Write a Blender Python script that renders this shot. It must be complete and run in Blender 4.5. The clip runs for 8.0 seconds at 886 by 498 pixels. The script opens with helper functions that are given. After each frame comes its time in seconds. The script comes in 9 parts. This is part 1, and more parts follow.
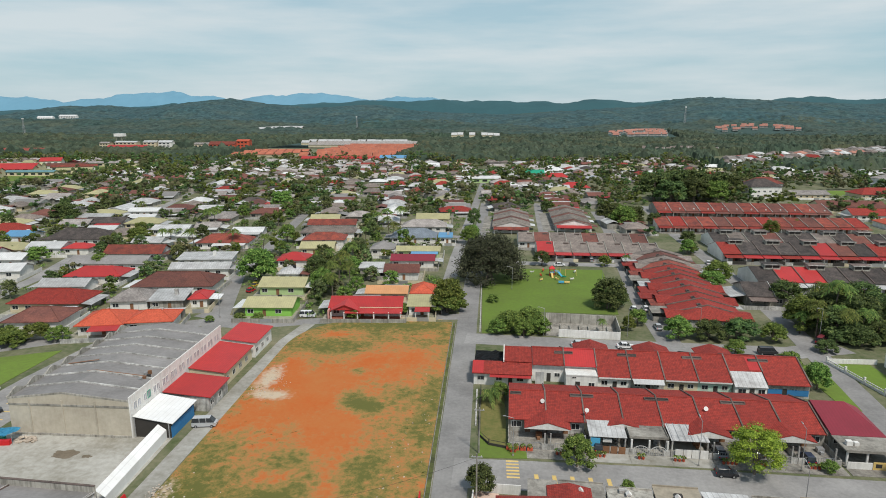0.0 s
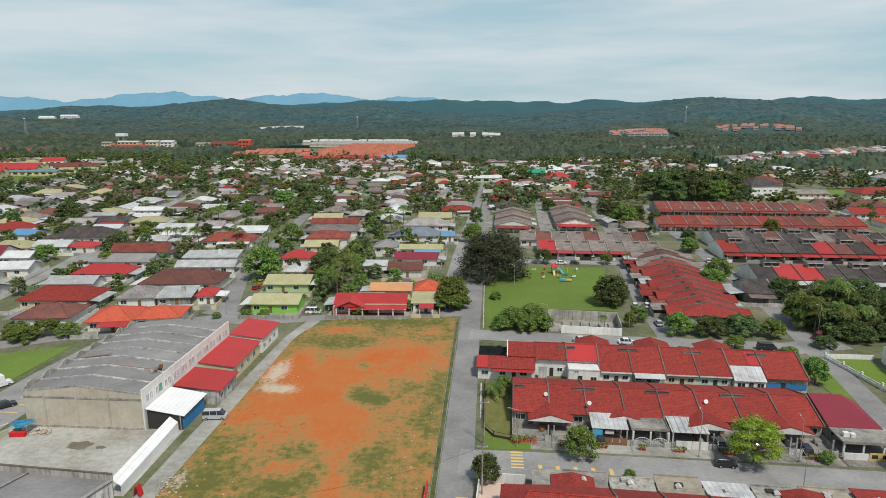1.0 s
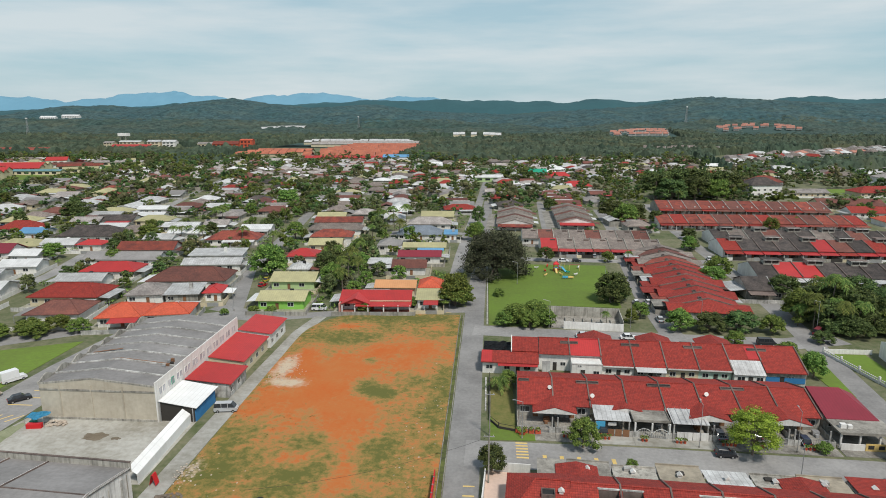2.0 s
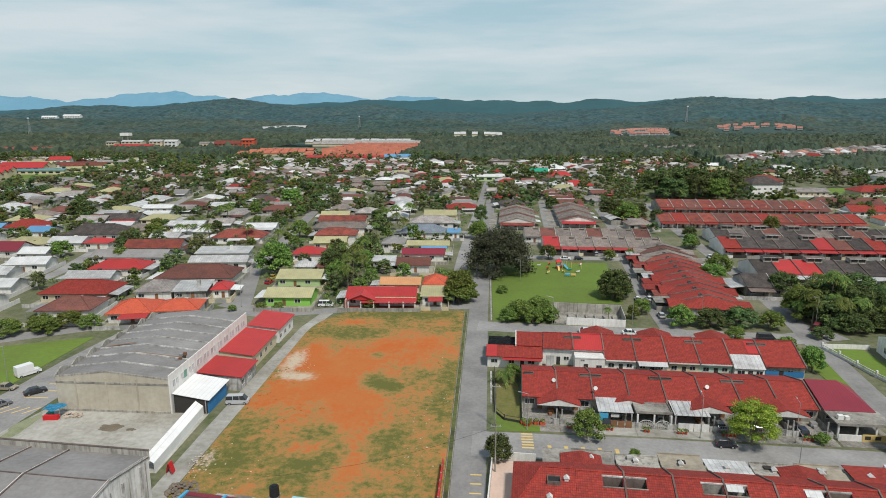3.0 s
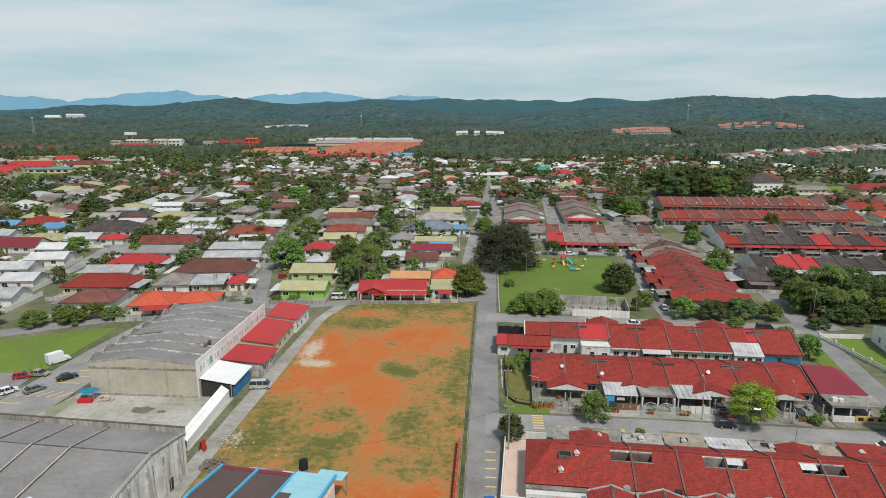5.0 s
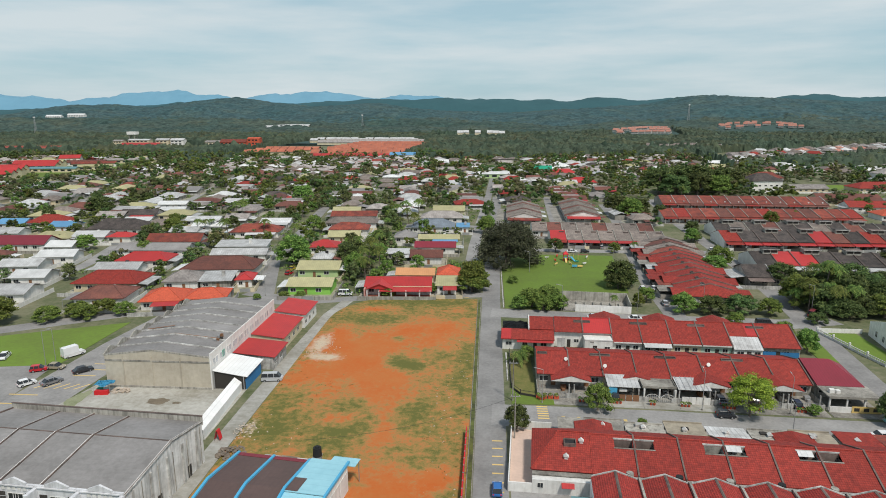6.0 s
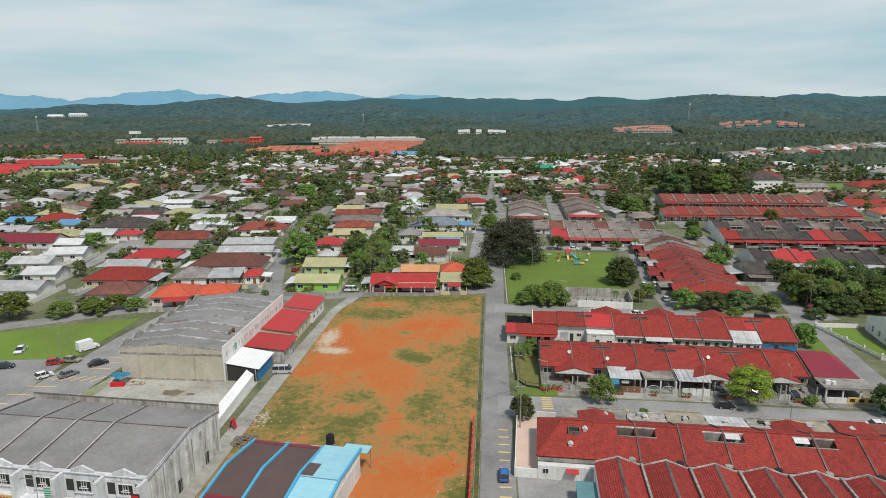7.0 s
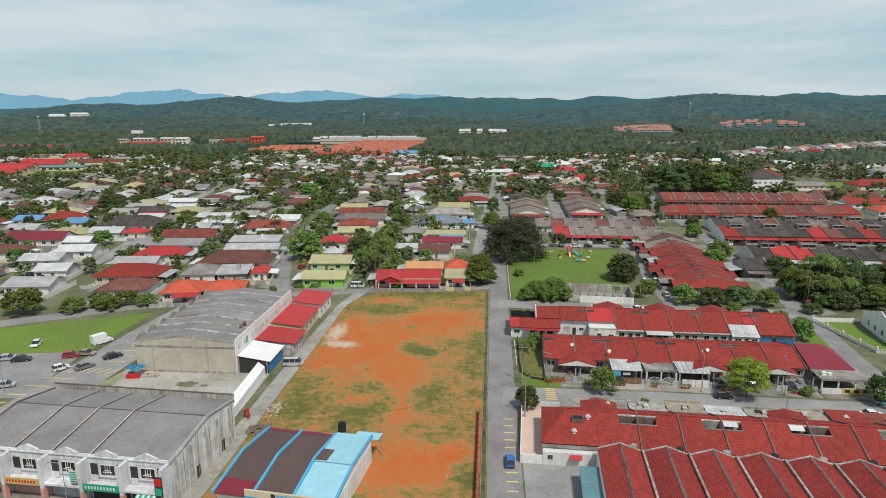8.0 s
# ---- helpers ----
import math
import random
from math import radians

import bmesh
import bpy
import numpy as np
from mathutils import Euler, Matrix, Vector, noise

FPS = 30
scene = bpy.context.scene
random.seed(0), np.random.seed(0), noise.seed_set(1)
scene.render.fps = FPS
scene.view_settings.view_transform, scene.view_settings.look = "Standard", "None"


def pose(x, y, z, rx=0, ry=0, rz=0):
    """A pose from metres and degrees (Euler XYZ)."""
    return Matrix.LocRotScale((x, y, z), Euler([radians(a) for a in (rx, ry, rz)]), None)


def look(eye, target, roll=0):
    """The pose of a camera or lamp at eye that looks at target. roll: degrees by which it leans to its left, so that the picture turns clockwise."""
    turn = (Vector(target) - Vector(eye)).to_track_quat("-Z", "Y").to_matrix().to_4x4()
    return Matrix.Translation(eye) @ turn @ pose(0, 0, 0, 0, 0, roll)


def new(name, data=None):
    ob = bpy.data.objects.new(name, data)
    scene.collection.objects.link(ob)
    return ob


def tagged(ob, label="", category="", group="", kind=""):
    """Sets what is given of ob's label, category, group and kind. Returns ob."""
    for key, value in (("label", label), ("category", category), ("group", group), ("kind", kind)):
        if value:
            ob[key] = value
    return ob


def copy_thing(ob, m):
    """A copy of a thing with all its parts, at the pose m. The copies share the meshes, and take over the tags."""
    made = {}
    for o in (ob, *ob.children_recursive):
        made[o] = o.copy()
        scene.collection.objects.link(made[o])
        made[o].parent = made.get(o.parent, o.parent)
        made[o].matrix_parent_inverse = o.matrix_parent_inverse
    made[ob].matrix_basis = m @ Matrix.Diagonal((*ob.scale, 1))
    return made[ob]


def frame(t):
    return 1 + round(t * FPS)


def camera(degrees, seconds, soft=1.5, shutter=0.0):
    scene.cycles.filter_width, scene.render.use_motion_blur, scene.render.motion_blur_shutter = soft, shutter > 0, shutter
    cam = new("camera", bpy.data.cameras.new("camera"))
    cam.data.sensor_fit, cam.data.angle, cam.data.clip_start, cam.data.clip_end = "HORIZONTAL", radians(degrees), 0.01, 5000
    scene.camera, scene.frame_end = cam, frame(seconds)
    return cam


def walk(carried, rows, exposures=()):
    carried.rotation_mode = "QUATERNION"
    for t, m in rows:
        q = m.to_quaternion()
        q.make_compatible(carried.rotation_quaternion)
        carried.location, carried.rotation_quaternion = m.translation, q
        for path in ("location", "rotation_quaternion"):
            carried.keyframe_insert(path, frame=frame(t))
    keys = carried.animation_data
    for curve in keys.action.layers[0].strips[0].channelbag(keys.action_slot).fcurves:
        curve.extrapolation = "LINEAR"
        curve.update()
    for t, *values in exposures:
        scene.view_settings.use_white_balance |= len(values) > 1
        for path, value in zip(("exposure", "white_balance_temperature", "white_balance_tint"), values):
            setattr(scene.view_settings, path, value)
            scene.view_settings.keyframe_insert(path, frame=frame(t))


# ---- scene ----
cam = camera(71.0, 8.0, soft=0.93)
PATH = [
    (0, 1.055, 2.401, 59.862, 3.998, -12.228, -0.014),
    (1, 0.256, -0.347, 59.690, 4.041, -12.232, -0.020),
    (2, -0.687, -3.284, 59.538, 4.085, -12.244, -0.029),
    (3, -1.738, -6.405, 59.406, 4.129, -12.264, -0.042),
    (4, -2.857, -9.706, 59.295, 4.173, -12.292, -0.060),
    (5, -4.008, -13.185, 59.203, 4.218, -12.328, -0.081),
    (6, -5.151, -16.837, 59.132, 4.263, -12.372, -0.107),
    (7, -6.249, -20.659, 59.080, 4.308, -12.423, -0.137),
    (8, -7.264, -24.647, 59.049, 4.354, -12.483, -0.171),
]


def aimed(yaw, pitch, roll, x, y, z):
    """The camera's pose from its eye, its turn to the left, its tilt upwards and its roll."""
    a, b = radians(yaw), radians(pitch)
    way = Vector((-math.sin(a) * math.cos(b), math.cos(a) * math.cos(b), math.sin(b)))
    return look((x, y, z), Vector((x, y, z)) + way, roll)


walk(cam, [(t, aimed(yaw, pitch, roll, x, y, z)) for t, x, y, z, yaw, pitch, roll in PATH])

# ---- sky and sun: thin streaked overcast with a soft high sun ----
SUN_ELEV, SUN_AZ = 56.0, 146.0  # degrees; azimuth clockwise from +y
world = bpy.data.worlds.new("sky")
scene.world = world
world.use_nodes = True
wt = world.node_tree
wt.nodes.clear()
w_out = wt.nodes.new("ShaderNodeOutputWorld")
w_bg = wt.nodes.new("ShaderNodeBackground")
w_sky = wt.nodes.new("ShaderNodeTexSky")
w_sky.sky_type = "NISHITA"
w_sky.sun_disc = False
w_sky.sun_elevation = radians(SUN_ELEV)
w_sky.sun_rotation = radians(SUN_AZ)
w_sky.air_density, w_sky.dust_density, w_sky.ozone_density = 1.0, 1.2, 1.5
w_co = wt.nodes.new("ShaderNodeTexCoord")
w_map = wt.nodes.new("ShaderNodeMapping")
w_map.inputs["Scale"].default_value = (1.5, 1.5, 11.0)
w_n = wt.nodes.new("ShaderNodeTexNoise")
w_n.inputs["Scale"].default_value = 1.7
w_n.inputs["Detail"].default_value = 8.0
w_n.inputs["Roughness"].default_value = 0.55
w_r = wt.nodes.new("ShaderNodeValToRGB")
w_r.color_ramp.elements[0].position, w_r.color_ramp.elements[0].color = 0.36, (0.16, 0.16, 0.16, 1)
w_r.color_ramp.elements[1].position, w_r.color_ramp.elements[1].color = 0.64, (1.0, 1.0, 1.0, 1)
w_air = wt.nodes.new("ShaderNodeMix")
w_air.data_type = "RGBA"
w_up = wt.nodes.new("ShaderNodeSeparateXYZ")
w_haze = wt.nodes.new("ShaderNodeMapRange")  # haze and thin cloud whiten the low sky most
w_haze.inputs[1].default_value, w_haze.inputs[2].default_value = 0.1, 0.8
w_haze.inputs[3].default_value, w_haze.inputs[4].default_value = 0.78, 0.2
wt.links.new(w_co.outputs["Generated"], w_up.inputs[0])
wt.links.new(w_up.outputs["Z"], w_haze.inputs[0])
wt.links.new(w_haze.outputs[0], w_air.inputs[0])
w_thin = wt.nodes.new("ShaderNodeMath")
w_thin.operation = "MULTIPLY"
wt.links.new(w_haze.outputs[0], w_thin.inputs[1])
w_air.inputs[7].default_value = (4.1, 6.3, 7.2, 1)
w_mix = wt.nodes.new("ShaderNodeMix")
w_mix.data_type = "RGBA"
w_mix.inputs[7].default_value = (7.4, 7.95, 8.15, 1)
wt.links.new(w_co.outputs["Generated"], w_map.inputs["Vector"])
wt.links.new(w_map.outputs[0], w_n.inputs["Vector"])
wt.links.new(w_n.outputs[0], w_r.inputs[0])
wt.links.new(w_r.outputs[0], w_thin.inputs[0])
wt.links.new(w_thin.outputs[0], w_mix.inputs[0])
wt.links.new(w_sky.outputs[0], w_air.inputs[6])
wt.links.new(w_air.outputs[2], w_mix.inputs[6])
wt.links.new(w_mix.outputs[2], w_bg.inputs[0])
w_bg.inputs[1].default_value = 0.094
wt.links.new(w_bg.outputs[0], w_out.inputs[0])

sun_data = bpy.data.lights.new("sun", "SUN")
sun_data.energy, sun_data.angle, sun_data.color = 3.3, radians(7.0), (1.0, 0.95, 0.87)
sun = new("sun", sun_data)
az, el = radians(SUN_AZ), radians(SUN_ELEV)
sun.matrix_basis = look((0, 0, 300), Vector((0, 0, 300)) - Vector((math.sin(az) * math.cos(el), math.cos(az) * math.cos(el), math.sin(el))))
scene.view_settings.exposure = 0.0


# ---- materials ----
def material(name, base, dark, rough=0.8, big=0.12, fine=3.0, stain=0.6, bump=0.3, metal=0.0, tint=0.12, lines=None, spec=0.3, cross=None, streak=0.0):
    """A worn surface: base and dark colours mixed by large stains and fine grain in world metres, a tint that differs from
    thing to thing, lines=(axis, pitch, depth), ribs or courses across that axis of the piece itself, cross=(axis, pitch) for
    single tiles, each a little different, and streak, dark rain marks that run down a wall."""
    m = bpy.data.materials.new(name)
    m.use_nodes = True
    t = m.node_tree
    b = t.nodes["Principled BSDF"]
    geo = t.nodes.new("ShaderNodeNewGeometry")

    def noise_of(scale, detail=4.0, rough_=0.6):
        n = t.nodes.new("ShaderNodeTexNoise")
        n.inputs["Scale"].default_value, n.inputs["Detail"].default_value, n.inputs["Roughness"].default_value = scale, detail, rough_
        t.links.new(geo.outputs["Position"], n.inputs["Vector"])
        return n

    def math_of(op, a, c):
        n = t.nodes.new("ShaderNodeMath")
        n.operation = op
        for i, v in enumerate((a, c)):
            if isinstance(v, (int, float)):
                n.inputs[i].default_value = v
            else:
                t.links.new(v, n.inputs[i])
        return n.outputs[0]

    n1, n2 = noise_of(big, 5.0), noise_of(fine, 3.0)
    both = math_of("ADD", math_of("MULTIPLY", n1.outputs[0], 0.65), math_of("MULTIPLY", n2.outputs[0], 0.35))
    ramp = t.nodes.new("ShaderNodeMapRange")
    ramp.inputs[1].default_value, ramp.inputs[2].default_value = 0.36, 0.64
    ramp.inputs[3].default_value, ramp.inputs[4].default_value = 0.0, stain
    t.links.new(both, ramp.inputs[0])
    mix = t.nodes.new("ShaderNodeMix")
    mix.data_type = "RGBA"
    mix.inputs[6].default_value, mix.inputs[7].default_value = (*base, 1), (*dark, 1)
    t.links.new(ramp.outputs[0], mix.inputs[0])
    info = t.nodes.new("ShaderNodeObjectInfo")
    hsv = t.nodes.new("ShaderNodeHueSaturation")
    val = math_of("ADD", math_of("MULTIPLY", info.outputs["Random"], 2 * tint), 1.0 - tint)
    t.links.new(val, hsv.inputs["Value"])
    t.links.new(mix.outputs[2], hsv.inputs["Color"])
    colour = hsv.outputs[0]
    height = n2.outputs[0]
    if lines:
        axis, pitch, depth = lines
        sep = t.nodes.new("ShaderNodeSeparateXYZ")
        own = t.nodes.new("ShaderNodeTexCoord")
        t.links.new(own.outputs["Object"], sep.inputs[0])
        saw = math_of("FRACT", math_of("MULTIPLY", sep.outputs["XYZ".index(axis)], 1.0 / pitch), 0.0)
        rib = math_of("ABSOLUTE", math_of("SUBTRACT", saw, 0.5), 0.0)
        height = math_of("ADD", math_of("MULTIPLY", rib, 1.5), math_of("MULTIPLY", n2.outputs[0], 0.4))
        edge = math_of("GREATER_THAN", rib, 0.43)
        if cross:
            saw2 = math_of("FRACT", math_of("MULTIPLY", sep.outputs["XYZ".index(cross[0])], 1.0 / cross[1]), 0.0)
            rib2 = math_of("ABSOLUTE", math_of("SUBTRACT", saw2, 0.5), 0.0)
            edge = math_of("MAXIMUM", edge, math_of("MULTIPLY", math_of("GREATER_THAN", rib2, 0.42), 0.6))
            height = math_of("ADD", height, rib2)
            cell = t.nodes.new("ShaderNodeCombineXYZ")
            t.links.new(math_of("FLOOR", math_of("MULTIPLY", sep.outputs["XYZ".index(axis)], 1.0 / pitch), 0.0), cell.inputs[0])
            t.links.new(math_of("FLOOR", math_of("MULTIPLY", sep.outputs["XYZ".index(cross[0])], 1.0 / cross[1]), 0.0), cell.inputs[1])
            t.links.new(info.outputs["Random"], cell.inputs[2])
            odd = t.nodes.new("ShaderNodeTexWhiteNoise")
            t.links.new(cell.outputs[0], odd.inputs[0])
            single = t.nodes.new("ShaderNodeHueSaturation")
            t.links.new(math_of("ADD", math_of("MULTIPLY", odd.outputs[0], 0.3), 0.85), single.inputs["Value"])
            t.links.new(colour, single.inputs["Color"])
            colour = single.outputs[0]
        dk = t.nodes.new("ShaderNodeMix")
        dk.data_type = "RGBA"
        dk.inputs[7].default_value = tuple(v * (1 - depth) for v in dark) + (1,)
        t.links.new(math_of("MULTIPLY", edge, depth), dk.inputs[0])
        t.links.new(colour, dk.inputs[6])
        colour = dk.outputs[2]
    if streak:
        run = t.nodes.new("ShaderNodeMapping")
        run.inputs["Scale"].default_value = (1.0, 1.0, 0.07)
        t.links.new(geo.outputs["Position"], run.inputs[0])
        rain = noise_of(1.5, 5.0, 0.7)
        t.links.new(run.outputs[0], rain.inputs["Vector"])
        wet = t.nodes.new("ShaderNodeMapRange")
        wet.inputs[1].default_value, wet.inputs[2].default_value = 0.46, 0.66
        wet.inputs[3].default_value, wet.inputs[4].default_value = 0.0, streak
        t.links.new(rain.outputs[0], wet.inputs[0])
        grime = t.nodes.new("ShaderNodeMix")
        grime.data_type = "RGBA"
        grime.inputs[7].default_value = tuple(v * 0.35 for v in dark) + (1,)
        t.links.new(wet.outputs[0], grime.inputs[0])
        t.links.new(colour, grime.inputs[6])
        colour = grime.outputs[2]
    t.links.new(colour, b.inputs["Base Color"])
    b.inputs["Roughness"].default_value, b.inputs["Metallic"].default_value = rough, metal
    b.inputs["Specular IOR Level"].default_value = spec
    if bump:
        bp = t.nodes.new("ShaderNodeBump")
        bp.inputs["Strength"].default_value, bp.inputs["Distance"].default_value = bump, 0.06
        t.links.new(height, bp.inputs["Height"])
        t.links.new(bp.outputs[0], b.inputs["Normal"])
    return m


M = {}
M["grass"] = material("grass", (0.2, 0.185, 0.12), (0.06, 0.085, 0.028), 0.95, 0.06, 0.7, 1.0, 0.6)
M["tile_taupe"] = material("tile_taupe", (0.27, 0.225, 0.195), (0.12, 0.1, 0.09), 0.8, 0.4, 2.5, 0.9, 0.4, 0, 0.2, ("Y", 0.42, 0.4), 0.3, ("X", 0.34))
M["tile_slate"] = material("tile_slate", (0.2, 0.235, 0.275), (0.12, 0.14, 0.165), 0.7, 0.3, 2.0, 0.8, 0.4, 0, 0.1, ("Y", 0.42, 0.3), 0.3, ("X", 0.34))
M["peach"] = material("peach", (0.6, 0.3, 0.14), (0.45, 0.22, 0.1), 0.6, 0.25, 1.5, 0.6, 0.3, 0, 0.08, ("X", 0.7, 0.25))
M["lawn"] = material("lawn", (0.135, 0.215, 0.03), (0.105, 0.14, 0.03), 0.95, 0.045, 0.9, 0.9, 0.6)
M["yard"] = material("yard", (0.4, 0.38, 0.33), (0.18, 0.18, 0.1), 0.95, 0.16, 0.9, 1.0, 0.4)
M["asphalt"] = material("asphalt", (0.31, 0.3, 0.288), (0.195, 0.188, 0.182), 0.9, 0.12, 1.4, 1.0, 0.4)
M["concrete"] = material("concrete", (0.35, 0.33, 0.29), (0.12, 0.11, 0.095), 0.9, 0.25, 1.8, 1.0, 0.4)
M["wall_grey"] = material("wall_grey", (0.44, 0.42, 0.37), (0.2, 0.185, 0.16), 0.9, 0.22, 0.9, 0.9, 0.2, streak=0.6)
M["wall_beige"] = material("wall_beige", (0.4, 0.35, 0.27), (0.16, 0.14, 0.11), 0.9, 0.25, 1.1, 0.9, 0.3)
M["wall_pale"] = material("wall_pale", (0.6, 0.59, 0.56), (0.18, 0.17, 0.155), 0.9, 0.35, 1.3, 0.9, 0.3, streak=0.5)
M["white"] = material("white", (0.74, 0.73, 0.70), (0.5, 0.48, 0.44), 0.75, 0.3, 2.0, 0.6, 0.1, streak=0.22)
M["cream"] = material("cream", (0.62, 0.54, 0.38), (0.45, 0.38, 0.26), 0.8, 0.3, 2.0, 0.6, 0.1)
M["pale_green"] = material("pale_green", (0.42, 0.55, 0.26), (0.3, 0.4, 0.2), 0.8, 0.3, 2.0, 0.6, 0.1)
M["lime_wall"] = material("lime_wall", (0.24, 0.5, 0.09), (0.17, 0.36, 0.07), 0.8, 0.3, 2.0, 0.6, 0.1)
M["blue_wall"] = material("blue_wall", (0.04, 0.2, 0.42), (0.03, 0.13, 0.3), 0.6, 0.3, 2.0, 0.6, 0.1)
M["tile_red"] = material("tile_red", (0.34, 0.043, 0.03), (0.18, 0.03, 0.025), 0.75, 0.9, 6.0, 0.75, 0.9, 0, 0.1, ("Y", 0.4, 0.6), 0.25, ("X", 0.34))
M["tile_rib"] = material("tile_rib", (0.36, 0.043, 0.032), (0.2, 0.03, 0.026), 0.7, 0.8, 5.0, 0.75, 0.9, 0, 0.1, ("X", 0.33, 0.75), 0.25, ("Y", 0.4))
M["red_bright"] = material("red_bright", (0.46, 0.04, 0.038), (0.29, 0.034, 0.034), 0.55, 0.2, 1.6, 0.6, 0.3, 0, 0.12, ("X", 0.5, 0.3))
M["maroon"] = material("maroon", (0.23, 0.03, 0.045), (0.17, 0.025, 0.035), 0.5, 0.2, 1.6, 0.6, 0.2, 0, 0.1, ("X", 0.6, 0.3))
M["tile_orange"] = material("tile_orange", (0.54, 0.1, 0.05), (0.4, 0.075, 0.04), 0.7, 0.2, 1.6, 0.6, 0.4, 0, 0.12, ("Y", 0.42, 0.3), 0.3, ("X", 0.34))
M["tile_rust"] = material("tile_rust", (0.32, 0.072, 0.045), (0.11, 0.036, 0.03), 0.75, 0.35, 1.8, 1.0, 0.5, 0, 0.2, ("Y", 0.42, 0.5))
M["tile_brown"] = material("tile_brown", (0.2, 0.075, 0.055), (0.1, 0.045, 0.038), 0.75, 0.2, 1.6, 0.9, 0.4, 0, 0.2, ("Y", 0.42, 0.4), 0.3, ("X", 0.34))
M["tile_dark"] = material("tile_dark", (0.105, 0.085, 0.076), (0.03, 0.027, 0.026), 0.8, 0.35, 1.8, 1.0, 0.4, 0, 0.25, ("Y", 0.42, 0.4), 0.3, ("X", 0.34))
M["tile_grey"] = material("tile_grey", (0.39, 0.355, 0.33), (0.18, 0.16, 0.15), 0.8, 0.3, 1.6, 0.9, 0.4, 0, 0.25, ("Y", 0.42, 0.4), 0.3, ("X", 0.34))
M["sheet_grey"] = material("sheet_grey", (0.275, 0.262, 0.255), (0.165, 0.157, 0.15), 0.75, 0.12, 1.4, 0.9, 0.3, 0, 0.1, ("Y", 1.1, 0.12))
M["zinc"] = material("zinc", (0.6, 0.6, 0.59), (0.3, 0.29, 0.28), 0.5, 0.3, 1.7, 0.9, 0.3, 0.1, 0.2, ("X", 0.9, 0.4))
M["sheet_white"] = material("sheet_white", (0.84, 0.84, 0.83), (0.66, 0.65, 0.62), 0.45, 0.3, 1.5, 0.5, 0.25, 0.0, 0.05, ("X", 0.9, 0.3))
M["zinc_white"] = material("zinc_white", (0.66, 0.66, 0.65), (0.42, 0.42, 0.41), 0.5, 0.25, 1.5, 0.8, 0.3, 0.0, 0.18, ("X", 0.9, 0.3))
M["sheet_yellow"] = material("sheet_yellow", (0.42, 0.39, 0.21), (0.28, 0.26, 0.15), 0.6, 0.25, 1.5, 0.8, 0.3, 0, 0.15, ("X", 0.7, 0.3))
M["sheet_blue"] = material("sheet_blue", (0.12, 0.3, 0.5), (0.1, 0.22, 0.36), 0.5, 0.25, 1.5, 0.6, 0.3, 0, 0.1, ("X", 0.7, 0.3))
M["roof_aqua"] = material("roof_aqua", (0.33, 0.6, 0.68), (0.24, 0.48, 0.56), 0.5, 0.3, 1.0, 0.7, 0.2, 0, 0.03, ("Y", 1.6, 0.2))
M["sheet_teal"] = material("sheet_teal", (0.14, 0.27, 0.29), (0.09, 0.19, 0.21), 0.5, 0.4, 1.5, 0.8, 0.2, 0, 0.03, ("Y", 0.9, 0.3))
M["dry_lawn"] = material("dry_lawn", (0.2, 0.17, 0.06), (0.1, 0.12, 0.03), 0.95, 0.25, 1.5, 1.0, 0.6)
M["trim_blue"] = material("trim_blue", (0.08, 0.38, 0.6), (0.06, 0.28, 0.45), 0.5, 0.5, 2.0, 0.5, 0.1, 0, 0.05)
M["roof_umber"] = material("roof_umber", (0.12, 0.078, 0.07), (0.085, 0.058, 0.053), 0.7, 0.15, 1.5, 0.8, 0.2, 0, 0.05, ("X", 0.9, 0.15))
M["green_metal"] = material("green_metal", (0.02, 0.33, 0.2), (0.02, 0.25, 0.15), 0.5, 0.3, 2.0, 0.5, 0.1)
M["yellow_paint"] = material("yellow_paint", (0.72, 0.5, 0.16), (0.5, 0.38, 0.17), 0.8, 0.6, 4.0, 0.8, 0.1)
M["white_paint"] = material("white_paint", (0.62, 0.6, 0.53), (0.4, 0.38, 0.34), 0.8, 0.6, 4.0, 0.8, 0.1)
M["glass"] = material("glass", (0.03, 0.035, 0.04), (0.02, 0.02, 0.025), 0.12, 0.4, 1.0, 0.5, 0.0, 0, 0.3, None, 0.5)
M["pane_pale"] = material("pane_pale", (0.42, 0.43, 0.46), (0.25, 0.26, 0.29), 0.3, 0.5, 2.0, 0.7, 0.0, 0, 0.25)
# near-black: for dark paintwork, and for shade in openings given as colour
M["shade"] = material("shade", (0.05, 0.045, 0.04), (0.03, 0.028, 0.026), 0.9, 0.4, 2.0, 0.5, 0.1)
M["bark"] = material("bark", (0.2, 0.165, 0.13), (0.1, 0.08, 0.065), 0.95, 0.8, 6.0, 0.8, 0.6)
M["black"] = material("black", (0.02, 0.02, 0.021), (0.012, 0.012, 0.012), 0.6, 0.5, 3.0, 0.5, 0.1)
M["steel"] = material("steel", (0.42, 0.42, 0.42), (0.28, 0.28, 0.28), 0.5, 0.5, 3.0, 0.6, 0.1, 0.5)
M["red_paint"] = material("red_paint", (0.6, 0.02, 0.025), (0.45, 0.02, 0.02), 0.5, 0.5, 3.0, 0.5, 0.1)
M["wood"] = material("wood", (0.24, 0.12, 0.06), (0.14, 0.07, 0.04), 0.7, 0.5, 4.0, 0.7, 0.2)
M["pink_tile"] = material("pink_tile", (0.42, 0.2, 0.15), (0.27, 0.12, 0.09), 0.85, 0.1, 0.6, 1.0, 0.3, 0, 0.1)
M["salmon"] = material("salmon", (0.47, 0.155, 0.09), (0.27, 0.09, 0.06), 0.8, 0.1, 0.6, 1.0, 0.3, 0, 0.1)
